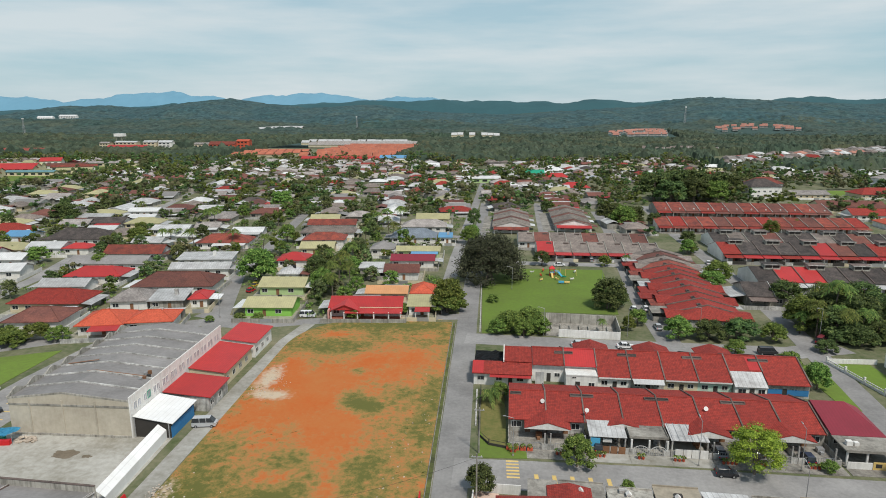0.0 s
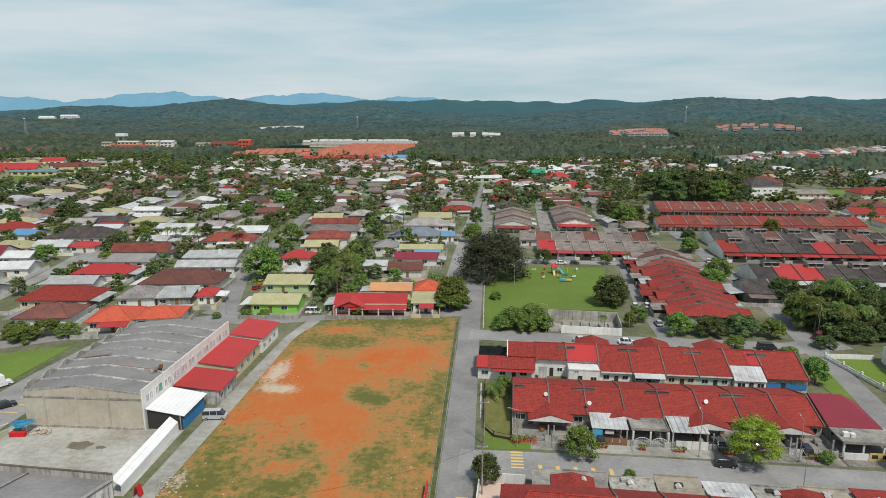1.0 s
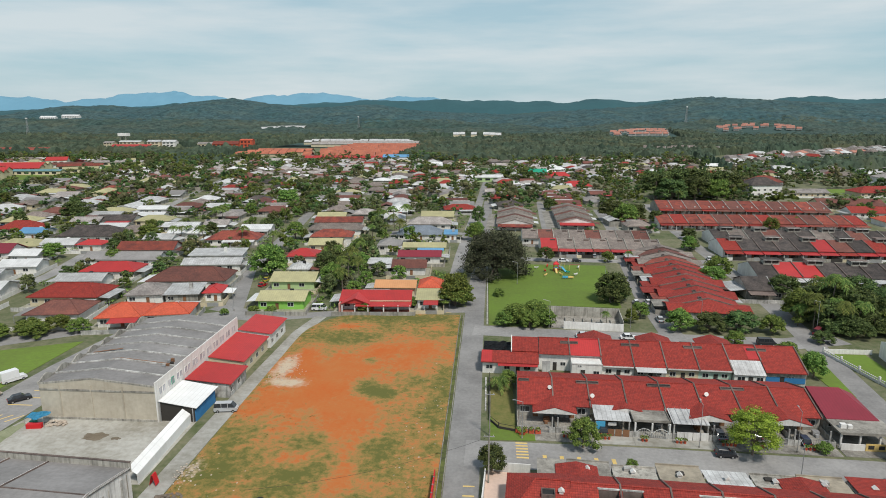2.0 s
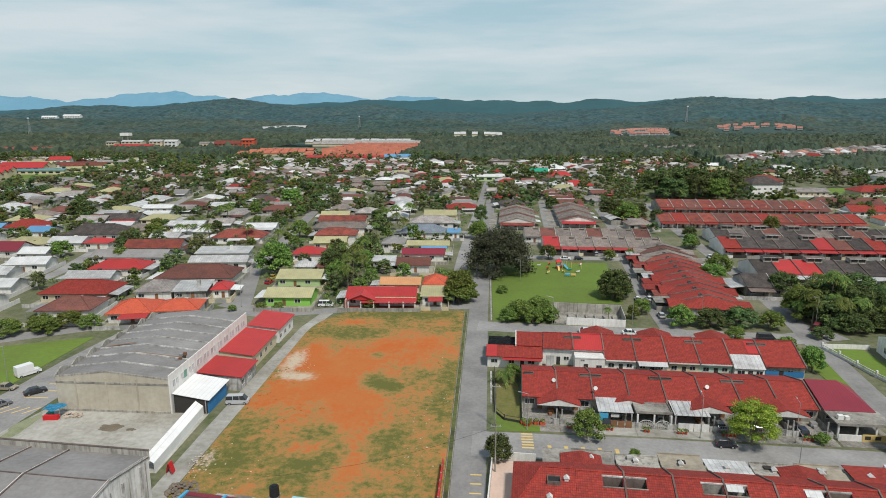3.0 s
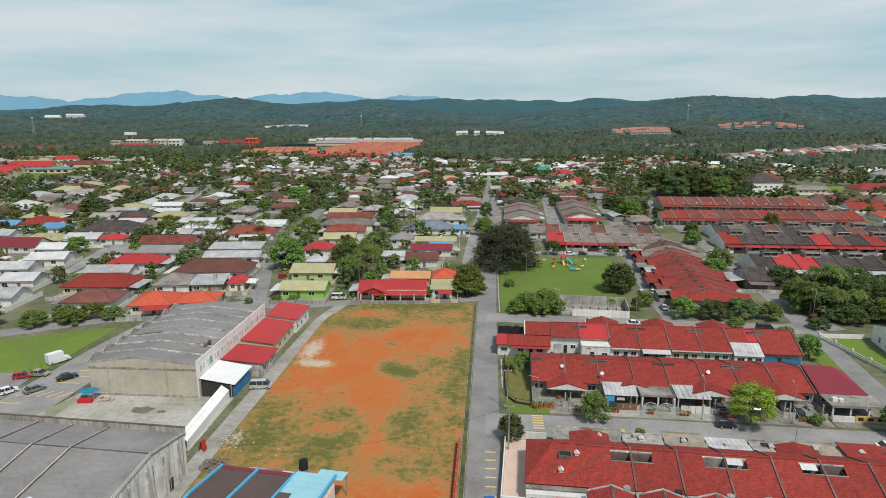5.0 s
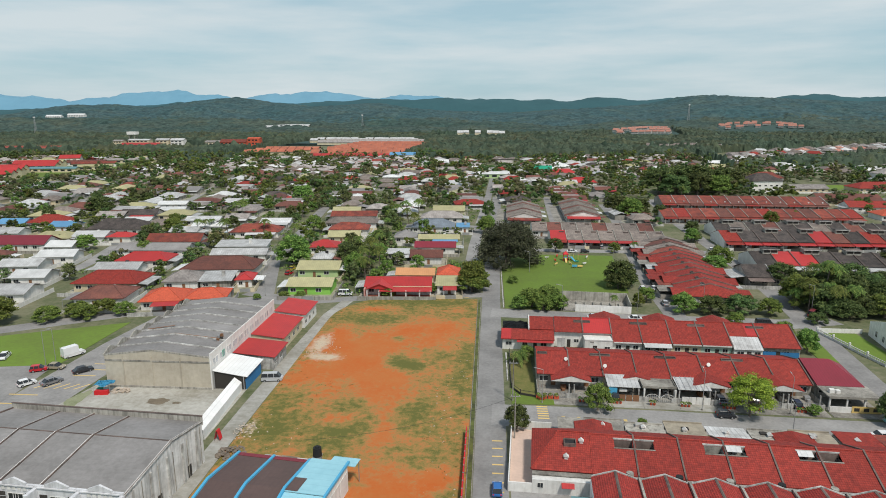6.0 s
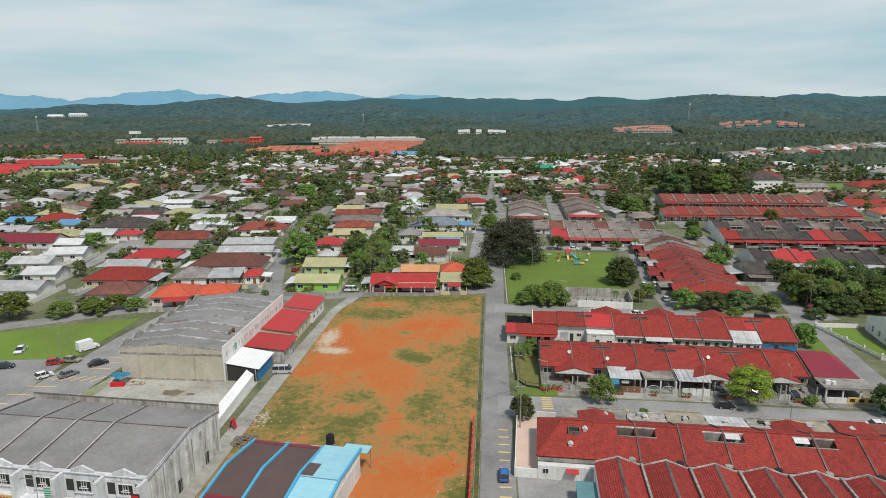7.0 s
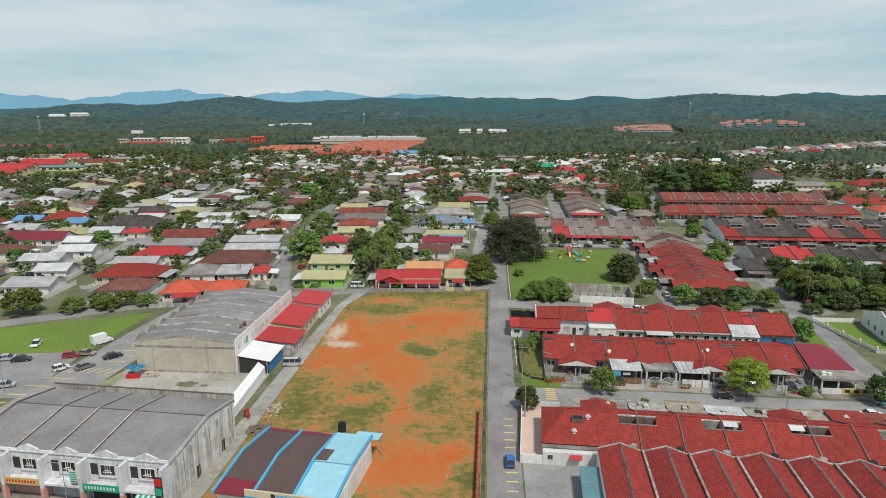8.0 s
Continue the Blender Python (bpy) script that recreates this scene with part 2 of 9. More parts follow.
M["facade"] = material("facade", (0.7, 0.7, 0.72), (0.45, 0.445, 0.45), 0.8, 0.35, 1.6, 0.8, 0.2, 0, 0.06, streak=0.3)
M["shed_wall"] = material("shed_wall", (0.5, 0.455, 0.37), (0.36, 0.315, 0.25), 0.9, 0.14, 1.2, 0.9, 0.3, streak=0.08)
M["yard_slab"] = material("yard_slab", (0.43, 0.42, 0.385), (0.225, 0.21, 0.17), 0.9, 0.09, 0.9, 1.0, 0.3)
M["yard_pink"] = material("yard_pink", (0.6, 0.45, 0.37), (0.45, 0.34, 0.28), 0.8, 0.25, 2.0, 0.6, 0.1)
M["mud"] = material("mud", (0.2, 0.165, 0.12), (0.13, 0.105, 0.075), 0.7, 0.5, 2.5, 1.0, 0.4)
M["moss"] = material("moss", (0.3, 0.31, 0.2), (0.2, 0.22, 0.12), 0.95, 0.5, 2.5, 1.0, 0.4)
M["block_wall"] = material("block_wall", (0.72, 0.71, 0.69), (0.36, 0.35, 0.33), 0.9, 0.3, 1.4, 0.7, 0.3, streak=0.6)
M["rubble"] = material("rubble", (0.55, 0.48, 0.4), (0.33, 0.26, 0.2), 0.95, 0.3, 2.0, 0.9, 0.6)


def foliage(name, base, dark, tip, patch=0.0):
    """Leaves that differ from clump to clump and tree to tree; patch: how far whole stands of trees differ in tone."""
    m = bpy.data.materials.new(name)
    m.use_nodes = True
    t = m.node_tree
    b = t.nodes["Principled BSDF"]
    geo, info = t.nodes.new("ShaderNodeNewGeometry"), t.nodes.new("ShaderNodeObjectInfo")
    r = t.nodes.new("ShaderNodeValToRGB")
    e = r.color_ramp.elements
    e[0].position, e[0].color = 0.0, (*dark, 1)
    e[1].position, e[1].color = 1.0, (*tip, 1)
    mid = e.new(0.6)
    mid.color = (*base, 1)
    t.links.new(geo.outputs["Random Per Island"], r.inputs[0])
    hsv = t.nodes.new("ShaderNodeHueSaturation")
    mr = t.nodes.new("ShaderNodeMapRange")
    mr.inputs[3].default_value, mr.inputs[4].default_value = 0.7, 1.3
    t.links.new(info.outputs["Random"], mr.inputs[0])
    t.links.new(mr.outputs[0], hsv.inputs["Value"])
    mh = t.nodes.new("ShaderNodeMapRange")
    mh.inputs[3].default_value, mh.inputs[4].default_value = 0.462, 0.528
    t.links.new(info.outputs["Random"], mh.inputs[0])
    t.links.new(mh.outputs[0], hsv.inputs["Hue"])
    t.links.new(r.outputs[0], hsv.inputs["Color"])
    colour = hsv.outputs[0]
    if patch:
        crown = t.nodes.new("ShaderNodeTexVoronoi")
        crown.inputs["Scale"].default_value = 0.1
        t.links.new(geo.outputs["Position"], crown.inputs["Vector"])
        shade = t.nodes.new("ShaderNodeSeparateColor")
        t.links.new(crown.outputs["Color"], shade.inputs[0])
        tone = t.nodes.new("ShaderNodeMapRange")
        tone.inputs[3].default_value, tone.inputs[4].default_value = 0.66, 1.28
        t.links.new(shade.outputs[0], tone.inputs[0])
        each = t.nodes.new("ShaderNodeHueSaturation")
        t.links.new(tone.outputs[0], each.inputs["Value"])
        t.links.new(colour, each.inputs["Color"])
        colour = each.outputs[0]
        for scale, tone, amount in ((0.011, (1.35, 1.12, 0.98, 1), 1.0), (0.03, (0.62, 0.7, 0.72, 1), 0.8), (0.0045, (0.75, 0.95, 0.98, 1), 0.7)):
            stand = t.nodes.new("ShaderNodeTexNoise")
            stand.inputs["Scale"].default_value, stand.inputs["Detail"].default_value = scale, 4.0
            t.links.new(geo.outputs["Position"], stand.inputs["Vector"])
            often = t.nodes.new("ShaderNodeMapRange")
            often.inputs[1].default_value, often.inputs[2].default_value = 0.48, 0.64
            often.inputs[3].default_value, often.inputs[4].default_value = 0.0, min(1.0, amount * patch * 2)
            t.links.new(stand.outputs[0], often.inputs[0])
            mul = t.nodes.new("ShaderNodeMix")
            mul.data_type, mul.blend_type = "RGBA", "MULTIPLY"
            mul.inputs[7].default_value = tone
            t.links.new(often.outputs[0], mul.inputs[0])
            t.links.new(colour, mul.inputs[6])
            colour = mul.outputs[2]
    t.links.new(colour, b.inputs["Base Color"])
    b.inputs["Roughness"].default_value, b.inputs["Specular IOR Level"].default_value = 0.75, 0.12
    return m


M["leaf"] = foliage("leaf", (0.125, 0.19, 0.04), (0.055, 0.092, 0.022), (0.23, 0.29, 0.07))
M["leaf_dark"] = foliage("leaf_dark", (0.078, 0.115, 0.036), (0.033, 0.053, 0.02), (0.15, 0.19, 0.06))
M["leaf_old"] = foliage("leaf_old", (0.05, 0.052, 0.03), (0.022, 0.024, 0.015), (0.095, 0.1, 0.052))
M["leaf_lime"] = foliage("leaf_lime", (0.21, 0.25, 0.032), (0.105, 0.135, 0.02), (0.33, 0.35, 0.05))
M["leaf_palm"] = foliage("leaf_palm", (0.1, 0.15, 0.034), (0.045, 0.075, 0.02), (0.18, 0.21, 0.055))
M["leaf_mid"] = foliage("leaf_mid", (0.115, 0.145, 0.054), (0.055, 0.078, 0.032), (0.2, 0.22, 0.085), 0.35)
M["leaf_olive"] = foliage("leaf_olive", (0.13, 0.125, 0.06), (0.06, 0.062, 0.032), (0.2, 0.19, 0.09), 0.3)
# far leaves: distance haze mixed into the colours, greyer, then teal farther off
M["leaf_far_haze"] = foliage("leaf_far_haze", (0.058, 0.074, 0.048), (0.042, 0.056, 0.038), (0.08, 0.095, 0.058), 0.5)
M["leaf_rise_haze"] = foliage("leaf_rise_haze", (0.052, 0.076, 0.058), (0.042, 0.063, 0.05), (0.062, 0.084, 0.064), 0.5)
M["leaf_hill_haze"] = foliage("leaf_hill_haze", (0.036, 0.07, 0.068), (0.03, 0.062, 0.06), (0.04, 0.076, 0.073), 0.45)


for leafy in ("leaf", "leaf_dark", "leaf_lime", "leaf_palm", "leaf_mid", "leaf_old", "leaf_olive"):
    tones = [e.color[:3] for e in M[leafy].node_tree.nodes["Color Ramp"].color_ramp.elements]  # inner twigs and leaves: a darker, less varied copy, crown shade put into colour
    M[leafy + "_shaded_core"] = foliage(leafy + "_shaded_core", tuple((a + b) / 2 for a, b in zip(tones[0], tones[1])), tones[0], tones[1])


# ---- building blocks ----
def part(name, bm, mat, parent=None, label=""):
    me = bpy.data.meshes.new(name)
    bm.to_mesh(me)
    bm.free()
    me.materials.append(M[mat] if isinstance(mat, str) else mat)
    ob = new(name, me)
    if parent is not None:
        ob.parent = parent
    if label:
        ob["label"] = label
    return ob


def empty(name, m=None, label="", category="", group="", kind=""):
    ob = new(name)
    ob.empty_display_size = 0.5
    if m is not None:
        ob.matrix_basis = m
    return tagged(ob, label, category, group, kind)


def box(bm, x0, y0, z0, x1, y1, z1):
    v = [bm.verts.new(p) for p in ((x0, y0, z0), (x1, y0, z0), (x1, y1, z0), (x0, y1, z0), (x0, y0, z1), (x1, y0, z1), (x1, y1, z1), (x0, y1, z1))]
    for f in ((3, 2, 1, 0), (4, 5, 6, 7), (0, 1, 5, 4), (1, 2, 6, 5), (2, 3, 7, 6), (3, 0, 4, 7)):
        bm.faces.new([v[i] for i in f])
    return bm


def boxes(*rows):
    bm = bmesh.new()
    for r in rows:
        box(bm, *r)
    return bm


def prism(profile, axis, a, b, bm=None):
    """A closed outline in two axes, drawn out along the third from a to b. axis 'x': outline in y, z; 'y': in x, z; 'z': in x, y."""
    bm = bm or bmesh.new()
    place = {"x": lambda p, q: (q, p[0], p[1]), "y": lambda p, q: (p[0], q, p[1]), "z": lambda p, q: (p[0], p[1], q)}[axis]
    lo, hi = [bm.verts.new(place(p, a)) for p in profile], [bm.verts.new(place(p, b)) for p in profile]
    bm.faces.new(lo)
    bm.faces.new(hi[::-1])
    for i in range(len(profile)):
        j = (i + 1) % len(profile)
        bm.faces.new((lo[i], hi[i], hi[j], lo[j]))
    bmesh.ops.recalc_face_normals(bm, faces=bm.faces[:])
    return bm


def slab(points, z0, z1):
    return prism(points, "z", z0, z1)


def strip(profile, thick, axis, a, b, bm=None):
    """A bent sheet: an open line drawn out, with thickness below it."""
    return prism([*profile, *[(p[0], p[1] - thick) for p in profile[::-1]]], axis, a, b, bm)


def hip(bm, x0, y0, x1, y1, z, rise, inset, t=0.18):
    """A hipped roof over a rectangle; inset: how far the ridge ends stand in (0: a gable). The ridge runs along the longer side."""
    if x1 - x0 >= y1 - y0:
        ym = (y0 + y1) / 2
        a, b = (x0 + inset, ym, z + rise), (x1 - inset, ym, z + rise)
        c = [(x0, y0, z), (x1, y0, z), (x1, y1, z), (x0, y1, z)]
        faces = ((0, 1, 5, 4), (2, 3, 4, 5), (1, 2, 5), (3, 0, 4))
    else:
        xm = (x0 + x1) / 2
        a, b = (xm, y0 + inset, z + rise), (xm, y1 - inset, z + rise)
        c = [(x0, y0, z), (x1, y0, z), (x1, y1, z), (x0, y1, z)]
        faces = ((0, 1, 4), (1, 2, 5, 4), (2, 3, 5), (3, 0, 4, 5))
    v = [bm.verts.new(p) for p in (*c, a, b)]
    low = [bm.verts.new((p[0], p[1], p[2] - t)) for p in c]
    for f in faces:
        bm.faces.new([v[i] for i in f])
    for i in range(4):
        bm.faces.new((v[i], low[i], low[(i + 1) % 4], v[(i + 1) % 4]))
    bm.faces.new(low[::-1])
    return bm


def tube(bm, p, q, r0, r1, n=8):
    """A tapered round bar from p to q."""
    p, q = Vector(p), Vector(q)
    rot = (q - p).to_track_quat("Z", "Y").to_matrix()
    rings = []
    for c, r in ((p, r0), (q, r1)):
        rings.append([bm.verts.new(c + rot @ Vector((r * math.cos(2 * math.pi * i / n), r * math.sin(2 * math.pi * i / n), 0))) for i in range(n)])
    for i in range(n):
        j = (i + 1) % n
        bm.faces.new((rings[0][i], rings[0][j], rings[1][j], rings[1][i]))
    bm.faces.new(rings[0][::-1])
    bm.faces.new(rings[1])
    return bm


def mesh_of(name, verts, faces, mat):
    me = bpy.data.meshes.new(name)
    me.from_pydata(verts, [], faces)
    me.materials.append(M[mat])
    return me


def leaf_cloud(rng, centres, radii, n, size, flat=0.75):
    """Leaf cards round clump centres: n in all, each a bent quad turned mostly outwards and up."""
    k = rng.integers(0, len(centres), n)
    d = rng.normal(size=(n, 3))
    d /= np.linalg.norm(d, axis=1)[:, None]
    d[:, 2] = np.where(d[:, 2] < -0.3, -d[:, 2] * 0.6, d[:, 2])
    r = radii[k] * rng.uniform(0.55, 1.08, n) ** 0.6
    p = centres[k] + d * r[:, None] * np.array([1, 1, flat])
    nrm = d + rng.normal(scale=0.55, size=(n, 3)) + np.array([0, 0, 0.45])
    nrm /= np.linalg.norm(nrm, axis=1)[:, None]
    u = np.cross(nrm, rng.normal(size=(n, 3)))
    u /= np.linalg.norm(u, axis=1)[:, None] + 1e-9
    v = np.cross(nrm, u)
    s = size * rng.uniform(0.6, 1.35, n)[:, None]
    quad = np.stack([p - u * s * 0.5, p - v * s * 0.42 + nrm * s * 0.12, p + u * s * 0.5, p + v * s * 0.42 + nrm * s * 0.12], 1)
    verts = quad.reshape(-1, 3)
    faces = [(4 * i, 4 * i + 1, 4 * i + 2, 4 * i + 3) for i in range(n)]
    return verts.tolist(), faces


def window(parent, x, z, w, h, y, out=-1, side="y", mat="white", pane="glass", far=False):
    """A framed window on a wall: frame > pane. side 'y': the wall stands at that y and faces out (-1 or 1) along y; 'x' likewise."""
    d, f = 0.07 * out, 0.08
    if far:
        return part("window", boxes((x, min(y, y + d), z, x + w, max(y, y + d), z + h)), pane, parent)
    lo, hi = min(y, y + d), max(y, y + d)
    rows = [(x, z, x + w, z + f), (x, z + h - f, x + w, z + h), (x, z + f, x + f, z + h - f), (x + w - f, z + f, x + w, z + h - f), (x + w / 2 - 0.03, z + f, x + w / 2 + 0.03, z + h - f)]
    if side == "y":
        fr = boxes(*[(a, lo, b, c, hi, e) for a, b, c, e in rows])
        gl = boxes((x + f, min(y, y + d * 0.4), z + f, x + w - f, max(y, y + d * 0.4), z + h - f))
    else:
        fr = boxes(*[(lo, a, b, hi, c, e) for a, b, c, e in rows])
        gl = boxes((min(y, y + d * 0.4), x + f, z + f, max(y, y + d * 0.4), x + w - f, z + h - f))
    win = part("window", fr, mat, parent)
    part("pane", gl, pane, win)
    return win


def door(parent, x, w, h, y, out=-1, mat="wood", z=0.0):
    d = 0.06 * out
    return part("door", boxes((x, min(y, y + d), z, x + w, max(y, y + d), z + h)), mat, parent)


# ---- ground, roads, the open field, hills ----
def ground_sheet():
    bm = bmesh.new()
    xs = [-4900, -2500, -1200, -600, -300, -150, 0, 150, 300, 600, 1200, 2500, 4900]
    ys = [-900, -300, -100, 100, 300, 600, 1000, 1600, 2400, 3400, 4800]
    grid = [[bm.verts.new((x, y, 0)) for x in xs] for y in ys]
    for j in range(len(ys) - 1):
        for i in range(len(xs) - 1):
            bm.faces.new((grid[j][i], grid[j][i + 1], grid[j + 1][i + 1], grid[j + 1][i]))
    return tagged(part("ground", bm, "grass"), "patchy green grass and scrub covering the flat land", "ground", kind="structure")


ground_sheet()


def road(points, width, name="road", z=0.03, mat="asphalt", label="worn grey asphalt residential street between the houses"):
    """A road ribbon with a little thickness along a line of places."""
    pts = [Vector((*p, 0)) for p in points]
    left, right = [], []
    for i, p in enumerate(pts):
        way = (pts[min(i + 1, len(pts) - 1)] - pts[max(i - 1, 0)]).normalized()
        side = Vector((-way.y, way.x, 0)) * width / 2
        left.append(p + side)
        right.append(p - side)
    bm = bmesh.new()
    rows = [[bm.verts.new((a.x, a.y, z)), bm.verts.new((b.x, b.y, z)), bm.verts.new((b.x, b.y, -0.1)), bm.verts.new((a.x, a.y, -0.1))] for a, b in zip(left, right)]
    for r, s in zip(rows, rows[1:]):
        bm.faces.new((r[0], r[1], s[1], s[0]))
        bm.faces.new((r[1], r[2], s[2], s[1]))
        bm.faces.new((r[3], r[0], s[0], s[3]))
    bmesh.ops.recalc_face_normals(bm, faces=bm.faces[:])
    return tagged(part(name, bm, mat), label, "road", kind="structure")


road([(-4.2, -120), (-4.2, 100), (-4.0, 175), (-3.4, 225), (-1.5, 330), (0.5, 430)], 5.8)
road([(-4, 98.2), (30, 97.6), (75, 95.5), (130, 93)], 9.0, z=0.034)
road([(-4, 163.5), (20, 161.5), (80, 158.5), (95, 163)], 8.0, z=0.034)
road([(-4, 182), (-26, 179.8), (-48, 175), (-62, 170.5), (-86, 179)], 5.4, z=0.034)
road([(-12.5, 184), (-11.5, 260), (-10, 310), (-6, 420)], 5.0)
road([(50.5, 160), (52, 200), (57, 250), (66, 330), (70, 395)], 6.5, z=0.038)
road([(12, 253), (60, 251), (95, 253)], 6.0, z=0.034)
road([(79.5, 90), (80.5, 120), (84.5, 150), (87.5, 170), (92, 213), (94.5, 259), (97, 320), (106, 422)], 6.0, z=0.042)
road([(30, 300), (33, 370), (36, 430)], 5.0, z=0.03)
road([(-77, 166), (-80, 180), (-93, 225), (-101, 300), (-110, 372)], 6.0, z=0.038)
road([(-60, 168), (-80, 172), (-100, 163), (-125, 148), (-170, 120), (-240, 90)], 6.5, z=0.046)
road([(-160, 150), (-166, 215), (-178, 262), (-201, 344), (-222, 440)], 5.5)
road([(-101, -20), (-100.5, 80), (-99, 130), (-96, 160)], 13.0, z=0.05, label="wide asphalt street with painted parking bays beside the shops")
road([(-170, 96), (-140, 99), (-107, 103)], 26.0, z=0.04, label="asphalt car park beside the green")
road([(-53.5, 40), (-53.6, 100), (-53.2, 130), (-52.5, 158), (-50, 172)], 3.6, z=0.054, mat="yard_slab", label="narrow pale concrete lane along the bare field")
road([(-53, 42), (-20, 42), (-4, 42)], 8.0, z=0.03)
road([(4, 56), (40, 55), (90, 52)], 9.0, z=0.03)

tagged(part("pavement", slab([(-96, 84), (-57, 84.5), (-57.5, 107), (-91.5, 107.5)], -0.1, 0.07), "yard_slab"), "stained concrete yard between the shop blocks", "pavement", kind="structure")
tagged(part("pavement", slab([(-1, 52), (11, 52), (11, 72.5), (-1, 72.5)], -0.1, 0.06), "asphalt"), "grey asphalt forecourt beside the terrace end", "pavement", kind="structure")
tagged(part("lawn", slab([(0.4, 168), (18, 168), (18, 188), (42, 187), (47, 243), (4, 243), (0.2, 225)], -0.1, 0.09), "lawn"), "mown green park lawn with a playground", "lawn", kind="structure")
tagged(part("lawn", slab([(-108, 116), (-108, 147), (-128, 138), (-190, 108), (-190, 103)], -0.1, 0.09), "lawn"), "bright mown green beside the car park", "lawn", kind="structure")
tagged(part("lawn", slab([(0.2, 103), (9, 103.2), (9, 105.5), (2, 107.5), (0.2, 114)], -0.1, 0.08), "lawn"), "green verge on the street corner", "lawn", kind="structure")
tagged(part("lawn", slab([(76, 126), (79, 126), (82.5, 150), (76, 150)], -0.1, 0.08), "lawn"), "green verge beside the side street", "lawn", kind="structure")


for kx, ky0, ky1 in ((-0.15, 168.5, 243.0), (-0.35, 114.5, 131.0)):
    tagged(part("kerb", boxes((kx - 0.15, ky0, -0.1, kx + 0.15, ky1, 0.2)), "wall_pale"), "pale concrete kerb along the street", "kerb", kind="structure")
tagged(part("lawn", slab([(238, 482), (300, 486), (304, 520), (240, 516)], -0.1, 0.09), "lawn"), "bright green meadow among the houses", "lawn", kind="structure")


def field_material():
    m = material("field", (0.46, 0.108, 0.02), (0.43, 0.15, 0.042), 0.95, 0.1, 1.2, 1.0, 0.7, 0, 0.0)
    t = m.node_tree
    b = t.nodes["Principled BSDF"]
    soil = b.inputs["Base Color"].links[0].from_socket
    geo = t.nodes.new("ShaderNodeNewGeometry")

    def op(kind, a, c):
        n = t.nodes.new("ShaderNodeMath")
        n.operation = kind
        for i, v in enumerate((a, c)):
            if isinstance(v, (int, float)):
                n.inputs[i].default_value = v
            else:
                t.links.new(v, n.inputs[i])
        return n.outputs[0]

    def blob(x, y, rx, ry):
        """1 in the middle of an oval patch, 0 outside it."""
        mp = t.nodes.new("ShaderNodeMapping")
        mp.inputs["Location"].default_value = (-x / rx, -y / ry, 0)
        mp.inputs["Scale"].default_value = (1 / rx, 1 / ry, 0)
        t.links.new(geo.outputs["Position"], mp.inputs[0])
        g = t.nodes.new("ShaderNodeTexGradient")
        g.gradient_type = "SPHERICAL"
        t.links.new(mp.outputs[0], g.inputs[0])
        return g.outputs[1]

    def noise_of(scale, detail):
        n = t.nodes.new("ShaderNodeTexNoise")
        n.inputs["Scale"].default_value, n.inputs["Detail"].default_value, n.inputs["Roughness"].default_value = scale, detail, 0.65
        t.links.new(geo.outputs["Position"], n.inputs["Vector"])
        return n.outputs[0]

    total = 0.0
    for x, y, rx, ry, k in ((-36.3, 126.5, 16.2, 31.5, 1.7), (-19.9, 144.7, 15.5, 15.7, 1.4), (-46.6, 138.4, 6.1, 16.3, 1.1), (-38.5, 163.6, 8.6, 6.1, 0.9), (-25.0, 110.8, 11.1, 11.5, 1.1), (-24.9, 89.6, 3.1, 19.8, 0.9), (-21.2, 69.6, 12.8, 10.4, 1.8), (-12.9, 74.8, 4.6, 4.8, 0.8), (-48.1, 115.6, 6.2, 9.0, 0.9), (-36.5, 93.7, 6.1, 4.7, 0.7)):
        total = op("ADD", total, op("MULTIPLY", blob(x, y, rx, ry), k))
    for x, y, rx, ry, k in ((-38.4, 152.9, 15.3, 11.1, 0.9), (-31.0, 172.8, 32.5, 6.8, 1.0), (-26.5, 123.5, 5.5, 7.0, 1.3), (-23.0, 120.0, 4.5, 6.0, 1.2), (-28.6, 138.8, 2.9, 3.4, 1.8), (-46.1, 92.0, 9.0, 14.5, 0.75), (-33.1, 88.6, 8.8, 5.8, 0.9), (-18.6, 95.7, 5.8, 8.4, 0.3), (-10.2, 66.1, 4.5, 6.1, 1.1), (-32.5, 99.8, 4.7, 4.0, 0.6), (-10.3, 121.5, 3.5, 49.7, 0.5)):
        total = op("SUBTRACT", total, op("MULTIPLY", blob(x, y, rx, ry), k))
    edge = op("ADD", op("MULTIPLY", total, 0.9), op("MULTIPLY", op("SUBTRACT", noise_of(0.13, 6), 0.5), 3.0))
    edge = op("ADD", edge, op("MULTIPLY", op("SUBTRACT", noise_of(0.7, 7), 0.5), 3.0))
    edge = op("ADD", edge, op("MULTIPLY", op("SUBTRACT", noise_of(3.5, 4), 0.5), 1.5))
    mr = t.nodes.new("ShaderNodeMapRange")
    mr.inputs[1].default_value, mr.inputs[2].default_value = -0.75, 1.15
    t.links.new(edge, mr.inputs[0])
    cover = t.nodes.new("ShaderNodeValToRGB")  # from thick grass over dry thin grass to dusty earth
    e = cover.color_ramp.elements
    e[0].position, e[0].color = 0.08, (0.115, 0.115, 0.028, 1)
    e[1].position, e[1].color = 0.86, (0.45, 0.14, 0.04, 1)
    for at, c in ((0.28, (0.2, 0.158, 0.044, 1)), (0.46, (0.3, 0.178, 0.056, 1)), (0.64, (0.4, 0.172, 0.058, 1))):
        e.new(at).color = c
    t.links.new(mr.outputs[0], cover.inputs[0])
    bare = t.nodes.new("ShaderNodeMapRange")
    bare.inputs[1].default_value, bare.inputs[2].default_value = 0.6, 0.95
    t.links.new(mr.outputs[0], bare.inputs[0])
    mix = t.nodes.new("ShaderNodeMix")
    mix.data_type = "RGBA"
    t.links.new(bare.outputs[0], mix.inputs[0])
